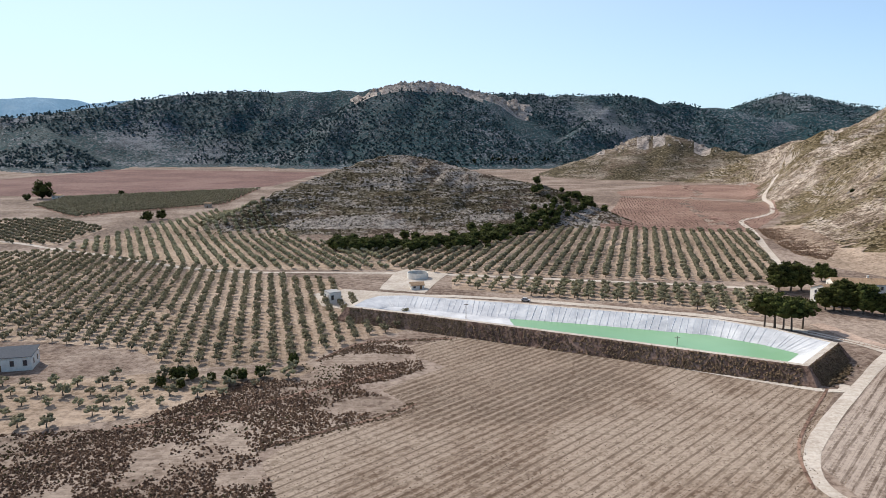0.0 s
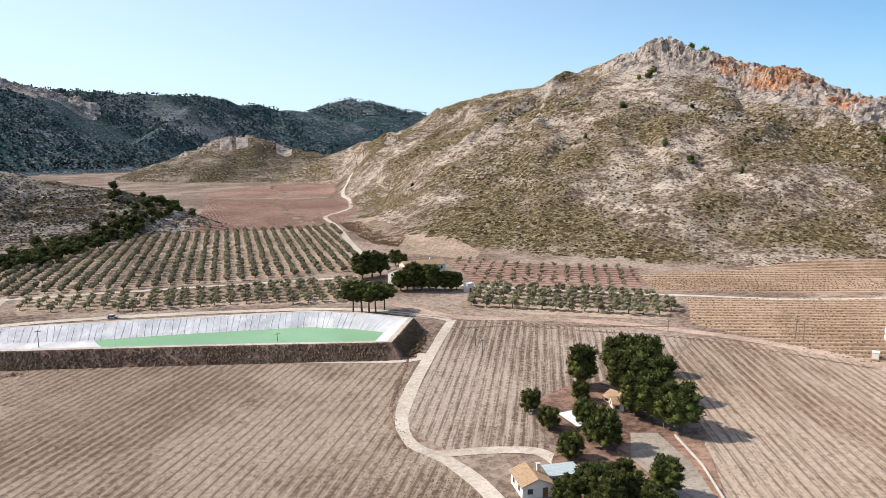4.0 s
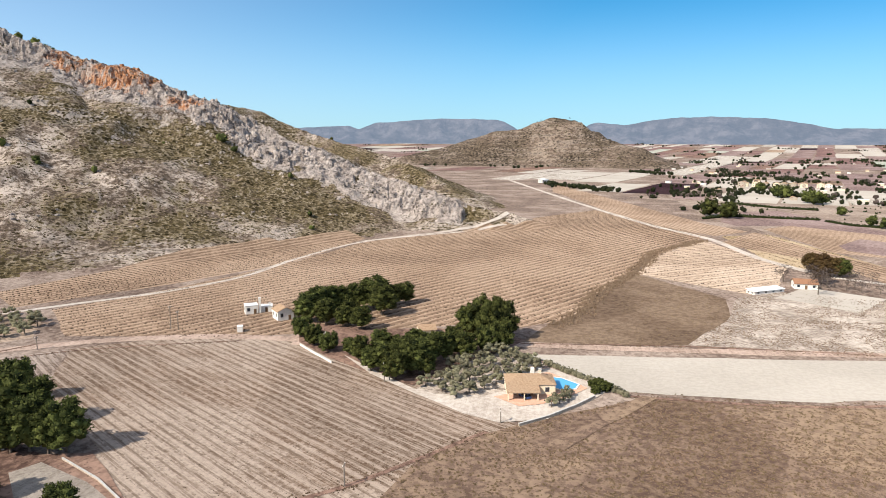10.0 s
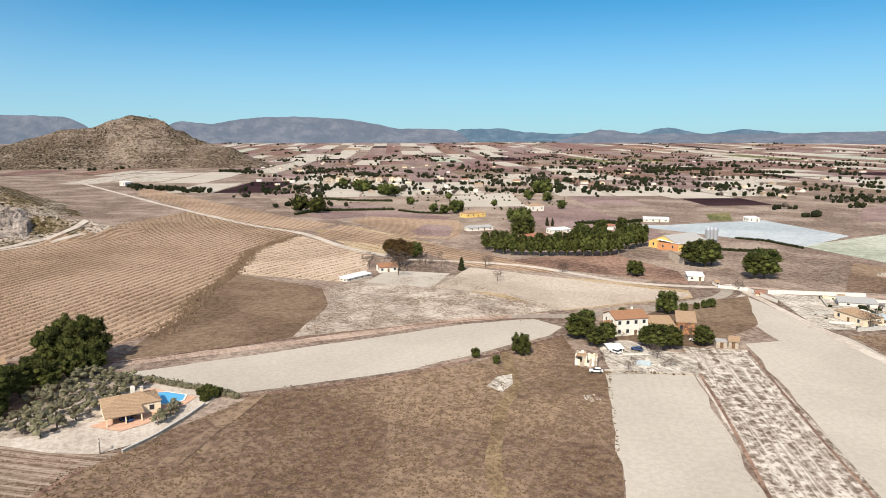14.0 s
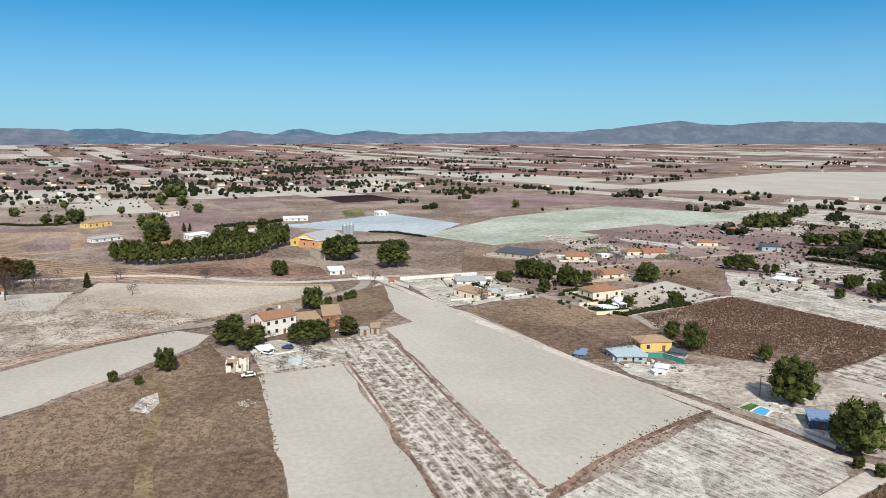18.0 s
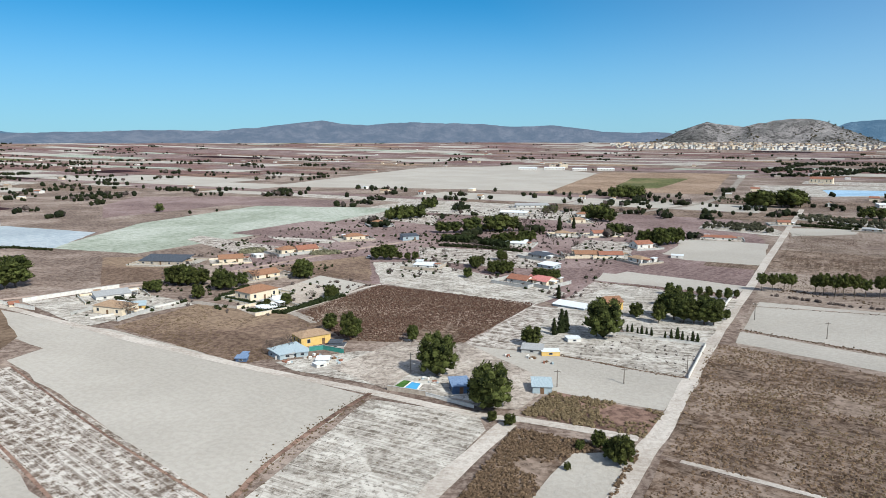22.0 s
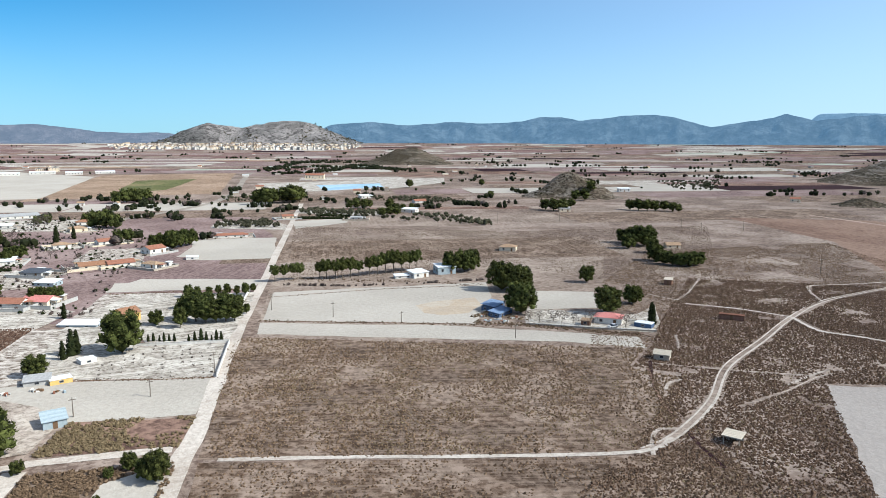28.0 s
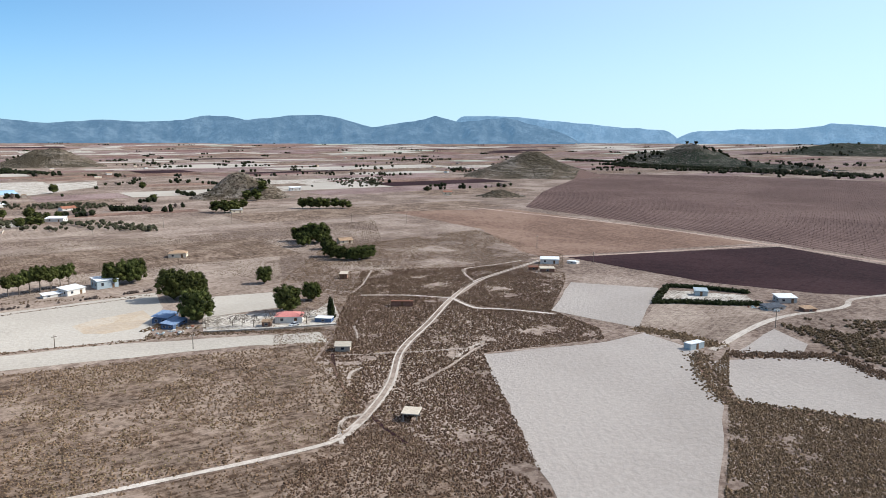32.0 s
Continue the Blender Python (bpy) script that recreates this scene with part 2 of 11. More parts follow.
HILL_MATS["dark_hill"] = hillside("dark_pine_hill", (0.045, 0.046, 0.032), (0.08, 0.068, 0.054), (0.16, 0.145, 0.13), (0.2, 0.18, 0.155), (0.02, 0.027, 0.018), 0.65)
OCHRE = ((657.9, 411.6, 126.0), (656.0, 468.0, 141.0), (640.0, 345.0, 92.0))


def limestone():
    """Grey rock in upright blocks with dark clefts; rust-red faces where it broke off."""
    m, n, l, b = material("limestone_crag")
    v = coords(n)
    grain = noise_node(n, l, 0.45, 7, 0.8, v)
    grey = ramp(n, l, noise_node(n, l, 0.14, 7, 0.78, v), [(0.38, (0.13, 0.108, 0.096)), (0.47, (0.34, 0.292, 0.262)), (0.6, (0.5, 0.44, 0.395))])
    grey = mix(n, l, ramp(n, l, grain, [(0.4, (0.75,) * 3), (0.47, (0, 0, 0))]), grey, (0.06, 0.05, 0.045))
    streak = noise_node(n, l, 0.22, 5, 0.7, stretch(n, l, v, 1, 1, 0.2))
    near = None
    for at, reach in zip(OCHRE, (0.72, 0.6, 0.56)):
        far_off = n.new("ShaderNodeVectorMath")
        far_off.operation = "DISTANCE"
        far_off.inputs[1].default_value = at
        l.new(v, far_off.inputs[0])
        k = math_node(n, l, "MULTIPLY_ADD", far_off.outputs["Value"], -0.009, reach)
        near = k if near is None else math_node(n, l, "MAXIMUM", near, k)
    ochre = math_node(n, l, "MULTIPLY_ADD", noise_node(n, l, 0.06, 4, 0.6, v), 0.5, near)
    rust = ramp(n, l, grain, [(0.4, (0.16, 0.06, 0.035)), (0.52, (0.46, 0.22, 0.11)), (0.62, (0.56, 0.35, 0.22))])
    col = mix(n, l, math_node(n, l, "MULTIPLY", ramp(n, l, ochre, [(0.6, (0, 0, 0)), (0.68, (1, 1, 1))]), ramp(n, l, streak, [(0.4, (0, 0, 0)), (0.52, (1, 1, 1))])), grey, rust)
    # tufts of scrub in the clefts
    mask, rnd = dots(n, l, v, 2.0, ramp(n, l, noise_node(n, l, 0.05, 4, 0.6, v), [(0.45, (0.0,) * 3), (0.62, (0.62,) * 3)]))
    col = mix(n, l, mask, col, ramp(n, l, rnd, [(0.0, (0.022, 0.02, 0.009)), (1.0, (0.085, 0.07, 0.028))]))
    l.new(col, b.inputs["Base Color"])
    bump(n, l, b, grain, 1.0, 2.0)
    return m


HILL_MATS["crag"] = limestone()
HILL_LABELS = {
    "crag": "weathered grey and ochre limestone crags on the crest",
    "mountain": "steep dry mountain with grey limestone crags and scrub",
    "rocky_hill": "low rounded hill of pale rock and scrub",
    "stony_hill": "bare stony hill with scattered bushes",
    "wooded_range": "long range clad in dark pines under a cliff",
    "lone_hill": "lone dry pointed hill rising from the plain",
    "town_mountain": "bare grey limestone mountain above the white town",
    "knoll": "small rocky knoll standing on the plain",
    "dark_hill": "low dark hill covered with pines",
}
SOILS = {}
SOILS["pale"] = earth("pale_ploughed_soil", (0.325, 0.297, 0.26), (0.362, 0.332, 0.292), (0.402, 0.37, 0.328), 0.012, 0.8, streak=0.05, period=2.4, stripe=0.08, specks=0.05)
SOILS["ash"] = earth("grey_ploughed_soil", (0.285, 0.255, 0.233), (0.318, 0.285, 0.262), (0.35, 0.316, 0.29), 0.012, 0.8, streak=0.08, period=2.6, stripe=0.12, specks=0.06)
SOILS["dust"] = earth("dusty_grey_brown_soil", (0.160, 0.128, 0.106), (0.300, 0.250, 0.210), (0.460, 0.405, 0.352), 0.045, 0.6, streak=0.2)
SOILS["ochre"] = earth("ochre_earth", (0.345, 0.285, 0.222), (0.39, 0.31, 0.225), (0.41, 0.36, 0.3), 0.05, 0.6, specks=0.1)
SOILS["blue_sheet"] = earth("blue_crop_sheeting", (0.220, 0.340, 0.460), (0.280, 0.420, 0.560), (0.360, 0.490, 0.620), 0.02, 0.3)
SOILS["fallow"] = earth("grey_brown_fallow", (0.125, 0.091, 0.073), (0.215, 0.164, 0.134), (0.330, 0.270, 0.225), 0.02, 0.5, streak=0.35)
SOILS["wine"] = earth("wine_brown_vineyard_soil", (0.052, 0.031, 0.029), (0.096, 0.06, 0.055), (0.165, 0.112, 0.097), 0.006, 0.4, streak=0.3, period=6.0, stripe=0.5)
SOILS["sand"] = earth("sandy_soil", (0.270, 0.225, 0.185), (0.360, 0.305, 0.258), (0.440, 0.385, 0.330), 0.012, 0.8, streak=0.2)
SOILS["chalk"] = earth("white_rough_soil", (0.15, 0.125, 0.102), (0.33, 0.295, 0.253), (0.53, 0.495, 0.445), 0.08, 0.6, streak=0.55, specks=0.7)
SOILS["mottled"] = earth("white_and_brown_rough_soil", (0.11, 0.082, 0.063), (0.24, 0.197, 0.165), (0.5, 0.46, 0.415), 0.22, 0.55, streak=0.7, specks=0.6)
SOILS["brown"] = earth("brown_stubble", (0.088, 0.06, 0.043), (0.178, 0.128, 0.096), (0.33, 0.268, 0.218), 0.014, 0.9, streak=0.25, period=2.6, stripe=0.42)
SOILS["stubble"] = earth("striped_stubble", (0.078, 0.054, 0.041), (0.155, 0.111, 0.087), (0.35, 0.292, 0.252), 0.012, 0.9, streak=0.6, period=2.6, stripe=0.38)
SOILS["vines"] = earth("tan_vineyard_soil", (0.125, 0.081, 0.054), (0.262, 0.181, 0.125), (0.375, 0.278, 0.204), 0.01, 0.6, streak=0.25, period=4.6, stripe=0.5)
SOILS["redvines"] = earth("reddish_vineyard_soil", (0.103, 0.058, 0.046), (0.202, 0.122, 0.099), (0.317, 0.216, 0.176), 0.012, 0.6, streak=0.25, period=6.0, stripe=0.5)
SOILS["grove"] = earth("olive_grove_soil", (0.14, 0.103, 0.076), (0.268, 0.2, 0.15), (0.4, 0.315, 0.25), 0.015, 0.5, streak=0.3)
SOILS["grass"] = earth("dry_grass", (0.084, 0.055, 0.042), (0.155, 0.107, 0.083), (0.245, 0.177, 0.124), 0.014, 0.5)
SOILS["weeds"] = earth("brown_weeds", (0.079, 0.049, 0.039), (0.165, 0.104, 0.083), (0.273, 0.179, 0.138), 0.02, 0.45)
SOILS["rusty"] = earth("rusty_brown_fallow", (0.104, 0.063, 0.047), (0.168, 0.106, 0.08), (0.25, 0.17, 0.13), 0.008, 0.4, streak=0.4)
SOILS["furrows"] = earth("brown_soil_with_pale_furrows", (0.095, 0.062, 0.042), (0.185, 0.126, 0.09), (0.355, 0.29, 0.24), 0.012, 0.9, streak=0.6, period=2.6, stripe=0.36)
SOILS["sere"] = earth("yellowish_dry_grass", (0.095, 0.065, 0.043), (0.18, 0.128, 0.078), (0.255, 0.19, 0.118), 0.05, 0.6, streak=0.3)
SOILS["turf"] = earth("dark_brown_turf", (0.082, 0.055, 0.038), (0.128, 0.089, 0.062), (0.19, 0.138, 0.098), 0.02, 0.5, specks=0.3)
SOILS["straw"] = earth("straw_yellow_field", (0.2, 0.143, 0.078), (0.3, 0.22, 0.127), (0.4, 0.318, 0.218), 0.02, 0.6, streak=0.35, specks=0.3)
SOILS["oldvines"] = earth("light_tan_vineyard_soil", (0.22, 0.155, 0.11), (0.385, 0.29, 0.213), (0.5, 0.405, 0.32), 0.012, 0.6, streak=0.25, period=4.6, stripe=0.4)
SOILS["scrub"] = earth("scrub_earth", (0.055, 0.036, 0.025), (0.122, 0.08, 0.055), (0.265, 0.203, 0.162), 0.045, 0.45, streak=0.35)
# red and plum earth, leaned towards mauve partly to paint in aerial haze
SOILS["red"] = earth("red_earth", (0.098, 0.055, 0.051), (0.155, 0.09, 0.082), (0.225, 0.146, 0.13), 0.008, 0.4, streak=0.2, period=8.0, stripe=0.25)
SOILS["plum"] = earth("plum_brown_fallow", (0.108, 0.071, 0.067), (0.185, 0.127, 0.119), (0.28, 0.212, 0.197), 0.012, 0.5, streak=0.25)
SOILS["darkred"] = earth("dark_red_ploughed", (0.016, 0.007, 0.009), (0.026, 0.012, 0.014), (0.043, 0.022, 0.024), 0.01, 0.5, streak=0.3)
SOILS["green"] = earth("pale_green_crop", (0.19, 0.215, 0.16), (0.29, 0.315, 0.255), (0.4, 0.41, 0.36), 0.012, 0.3, streak=0.45, specks=0.15)
SOILS["lush"] = earth("green_crop", (0.04, 0.058, 0.018), (0.075, 0.095, 0.032), (0.2, 0.17, 0.09), 0.008, 0.3, streak=0.35, specks=0.3)
SOILS["plastic"] = earth("crop_sheeting", (0.23, 0.27, 0.3), (0.3, 0.345, 0.38), (0.39, 0.42, 0.445), 0.01, 0.3, streak=0.3, period=6, stripe=0.3, specks=0.1)
SOILS["track"] = earth("pale_dirt_track", (0.325, 0.28, 0.24), (0.42, 0.37, 0.322), (0.51, 0.462, 0.415), 0.05, 0.9, streak=0.3, specks=0.3)
SOILS["road"] = earth("beaten_earth_road", (0.215, 0.156, 0.122), (0.330, 0.247, 0.204), (0.439, 0.340, 0.284), 0.05, 0.9, streak=0.4)
SOILS["asphalt"] = earth("grey_asphalt_road", (0.190, 0.163, 0.138), (0.260, 0.228, 0.196), (0.315, 0.280, 0.244), 0.04, 0.9, streak=0.3)
SOILS["bank"] = earth("dark_gravel_bank", (0.085, 0.053, 0.042), (0.178, 0.114, 0.089), (0.330, 0.224, 0.175), 0.05, 0.7)

# ---------------------------------------------------------------- relief of the land
def lattice(ix, iy, seed):
    h = (ix.astype(np.int64) * 374761393 + iy.astype(np.int64) * 668265263 + seed * 1442695041) & 0xFFFFFFFF
    h = ((h ^ (h >> 13)) * 1274126177) & 0xFFFFFFFF
    return ((h ^ (h >> 16)) & 0xFFFF) / 32767.5 - 1.0


def vnoise(x, y, seed=0):
    ix, iy = np.floor(x), np.floor(y)
    fx, fy = x - ix, y - iy
    fx, fy = fx * fx * (3 - 2 * fx), fy * fy * (3 - 2 * fy)
    a, b = lattice(ix, iy, seed), lattice(ix + 1, iy, seed)
    c, d = lattice(ix, iy + 1, seed), lattice(ix + 1, iy + 1, seed)
    return (a * (1 - fx) + b * fx) * (1 - fy) + (c * (1 - fx) + d * fx) * fy


def fbm(x, y, seed=0, octaves=4):
    total, amp = np.zeros_like(x), 0.5
    for k in range(octaves):
        total = total + amp * vnoise(x, y, seed + k)
        x, y, amp = x * 2.03 + 17.3, y * 2.03 - 9.1, amp * 0.5
    return total


def cells(x, y, seed=0):
    """Blocks of rock: a number for each block, and how far the nearest joint is."""
    ix, iy = np.floor(x), np.floor(y)
    f1, f2, who = np.full(x.shape, 9.0), np.full(x.shape, 9.0), np.zeros_like(x)
    for dx in (-1, 0, 1):
        for dy in (-1, 0, 1):
            cx, cy = ix + dx, iy + dy
            d = np.hypot(cx + 0.5 + 0.45 * lattice(cx, cy, seed) - x, cy + 0.5 + 0.45 * lattice(cx, cy, seed + 1) - y)
            f2 = np.minimum(f2, np.maximum(f1, d))
            who = np.where(d < f1, lattice(cx, cy, seed + 2), who)
            f1 = np.minimum(f1, d)
    return who, f2 - f1


# crest lines: name, points (x, y, z), half width of the foot, fall-off power, gully size, roughness
RIDGES = []
RIDGES.append(("mountain", [(660.4, 1061.3, 122.5), (672.4, 908.2, 141.4), (656.7, 767.4, 145.4), (640.2, 674.5, 157.1), (641.1, 617.3, 166.9), (649.1, 548.8, 180.2), (667.3, 493.6, 154.2), (674.8, 429.6, 141.8), (672.6, 385, 121.9), (665, 346.8, 108.8), (657.8, 280.2, 83.9), (636.7, 215, 57.7), (621.4, 135.6, 33.1), (598, 91.5, 21.9), (587.8, 50.4, 13), (589.3, 28.2, 9.3)], 430, 1.25, 42, 5.0))
RIDGES.append(("mountain", [(699.4, 517.4, 161.4), (842.3, 439.4, 120.7), (883, 376.7, 106.4), (880.8, 298.5, 76.9), (839.9, 185, 48.2), (751.1, 116.1, 26.8)], 260, 1.2, 40, 3.0))
RIDGES.append(("mountain", [(608.7, 1182.5, 21.2), (639.6, 1154.7, 56.8), (683.4, 1094.1, 99.8), (695, 1026.9, 120), (722.3, 855.9, 145.8), (679.6, 733.6, 155.1)], 330, 1.3, 45, 4.0))
RIDGES.append(("mountain", [(653.1, 703.6, 136.3), (474.1, 644.4, 56.1), (349.7, 606.4, 19.2)], 190, 1.3, 35, 3.0))
RIDGES.append(("mountain", [(645.2, 545.6, 175.2), (499.3, 461.6, 85.4), (389.8, 373.7, 24)], 210, 1.2, 30, 3.0))
RIDGES.append(("rocky_hill", [(-152.9, 538.7, 15.7), (-123.6, 587.1, 30.5), (-72.5, 635.9, 49.8), (-48.1, 648.2, 55.6), (-22.5, 649.6, 53.5), (33.8, 639.1, 39.8), (88, 623.8, 28.3), (130.1, 585.7, 11.3)], 165, 1.2, 26, 2.5))
RIDGES.append(("wooded_range", [(-1634.4, 1618.2, 107.6), (-1492.5, 1750, 108.4), (-1285, 1846.9, 106.6), (-1088, 1912.1, 126.1), (-993.9, 1906.5, 137.9), (-894.9, 1954.9, 159.3), (-736.3, 2073.1, 190.5), (-476.7, 2147.7, 205.1), (-240.2, 2136.5, 206.5), (-153.5, 2094.4, 215.2), (-71.1, 2078.8, 223.8), (10.1, 2080, 217.7), (76.6, 2118.6, 201.1)], 720, 1.3, 110, 9.0))
RIDGES.append(("wooded_range", [(10.1, 2080, 214.5), (77.7, 2148.6, 203), (273.1, 2233.4, 201.7), (564.9, 2281.1, 199.7), (712.1, 2291.9, 183), (905.3, 2276.6, 158.1), (1048.1, 2159.1, 117.3), (1132.9, 2001.6, 75.4)], 760, 1.3, 110, 9.0))
RIDGES.append(("wooded_range", [(-768.2, 1460.2, 37.2), (-1088, 1912.1, 126.1)], 420, 1.3, 90, 8.0))
RIDGES.append(("wooded_range", [(-296.5, 1673.9, 43.7), (-240.3, 2136.5, 204.9)], 420, 1.3, 90, 8.0))
RIDGES.append(("wooded_range", [(312.1, 1823.5, 59.5), (564.9, 2281.1, 198)], 420, 1.3, 90, 8.0))
RIDGES.append(("wooded_range", [(993.2, 2830.8, 163.6), (1108.5, 2787.7, 177.5), (1181, 2757.7, 208.3), (1268.6, 2718.6, 235.8), (1332.1, 2632.1, 220.7), (1405.2, 2536.8, 192.2), (1494.6, 2426.7, 168.6), (1636.6, 2271.9, 147.1)], 620, 1.2, 120, 8.0))
RIDGES.append(("stony_hill", [(210.6, 1313.2, 11.3), (313.2, 1333.7, 50.5), (366.9, 1340.7, 73.5), (415.2, 1326.5, 77.8), (478, 1294.6, 56.5), (528.9, 1220.3, 43.2), (567, 1158.7, 39.3), (598.6, 1097.4, 34.2)], 190, 1.2, 40, 3.5))
RIDGES.append(("lone_hill", [(2003.5, 434.3, 16.2), (2026.5, 309.6, 44.3), (2035.2, 246, 63.3), (2034.6, 148.9, 93.5), (2029.3, 52.4, 117.1), (2020, -11.5, 129.5), (2008.9, -66.7, 133.8), (1988, -89.7, 110.1), (1955.4, -134.8, 74.5), (1888.9, -205.2, 52.3), (1778.3, -278.5, 15.7)], 175, 1.1, 50, 4.0))
RIDGES.append(("town_mountain", [(-511.2, -4269.5, 45.5), (-662.8, -4248.6, 112.7), (-779.6, -4228.7, 159.6), (-961.9, -4191, 133), (-1076.2, -4163.2, 152.9), (-1204.8, -4127.8, 176), (-1331.8, -4088.5, 165.8), (-1410.8, -4062, 132.7), (-1535.3, -4016.6, 76.8), (-1656.9, -3968, 34.4)], 270, 1.0, 80, 12.0))
RIDGES.append(("knoll", [(-812.8, -1827.4, 24.3), (-852, -1809.4, 47.3), (-884.6, -1793.7, 50.5), (-917.6, -1777.1, 31.3)], 75, 0.9, 24, 3.0))
RIDGES.append(("knoll", [(-538.3, -708.7, 15.5), (-552.7, -704, 30.8), (-563.8, -695.1, 30.8), (-577, -677.7, 20.4)], 34, 0.8, 14, 2.0))
RIDGES.append(("knoll", [(-1195.4, -728.7, 9.3), (-1213.3, -698.5, 31.5), (-1229.2, -670, 48.1), (-1242.1, -645.9, 48.3), (-1257, -616.4, 31), (-1275.7, -576.7, 7.5)], 130, 1.15, 40, 1.5))
RIDGES.append(("knoll", [(-760.9, -461.7, 3.2), (-766.3, -452.7, 8.9), (-771.7, -443.5, 4.8)], 28, 1.0, 20, 1.0))
RIDGES.append(("dark_hill", [(-1907, -752.2, 5.5), (-1933.2, -682, 34.3), (-1952.2, -625.6, 39.4), (-1962.8, -591.4, 58), (-1971, -563.7, 61.2), (-1980.8, -528, 41.8), (-1946.3, -460.5, 24), (-1916.8, -358.5, 11), (-1879.8, -276.6, 11.2), (-1844.4, -144.4, -2.3)], 105, 1.0, 40, 4.0))
RIDGES.append(("dark_hill", [(-3148.8, -570.1, 8.9), (-3165.2, -470.6, 37), (-3180.3, -354.2, 57.8), (-3194.5, -188.4, 52.3), (-3199.7, 40.6, 66.1), (-2982.3, 325, 76.6)], 330, 1.2, 90, 5.0))
RIDGES.append(("stony_hill", [(-1900, 600, 120), (-2100, 1200, 190), (-1700, 1900, 210)], 520, 1.2, 90, 5.0))


VALLEY = [(160, 520), (262, 690), (285, 850), (385, 1050)]
# bands of bare rock: line (x, y), half width, height, grain
CRAGS = []
CRAGS.append(([(636, 592, 160), (641, 568, 169.5), (643, 546, 177.8), (650.9, 521.4, 167.4), (660.8, 488.8, 156.5), (662.4, 462.7, 144.2), (664.6, 445.3, 137.5), (666.4, 435.3, 141.4), (668.1, 425.3, 143.5), (667.7, 407, 136.1), (664.8, 380.6, 120.7), (657.9, 343.1, 106.7), (652.7, 308.5, 93.5)], 34, 26, 9))
CRAGS.append(([(614.3, 565.6, 156.5), (632.1, 514.5, 151.6), (642.3, 460, 130.5)], 30, 10, 9))
CRAGS.append(([(649.2, 371.5, 104.7), (645.6, 336.4, 92.6), (634.9, 270.1, 70.3), (622.5, 231.1, 52.6), (611.3, 205.8, 43.5), (617.7, 167.6, 33.1), (603.9, 131.4, 26.8), (591.1, 102.7, 21.9)], 34, 11, 8))
CRAGS.append(([(625.3, 404.9, 104.5), (632.2, 354.9, 84.1), (630.9, 291.6, 67.5), (605.9, 235.2, 45.4)], 28, 8, 8))
CRAGS.append(([(534.9, 594.8, 117), (546.7, 592.3, 128.3), (550.1, 580.9, 119.7)], 15, 14, 8))
CRAGS.append(([(-223, 2052.9, 187.1), (-149.9, 2044.5, 210.3), (-69.7, 2038.8, 219.3), (9.9, 2040, 213.4), (74.1, 2048.7, 198.4), (221.5, 2073.2, 170)], 36, 30, 22))
CRAGS.append(([(311.5, 1325.9, 46.5), (383.8, 1325.6, 71.5), (473.1, 1280.4, 51.7)], 16, 4, 12))


def far_rise(r):
    u = np.clip((r - 2400) / 2400, 0, 1)
    return 42 * u * u * (3 - 2 * u)


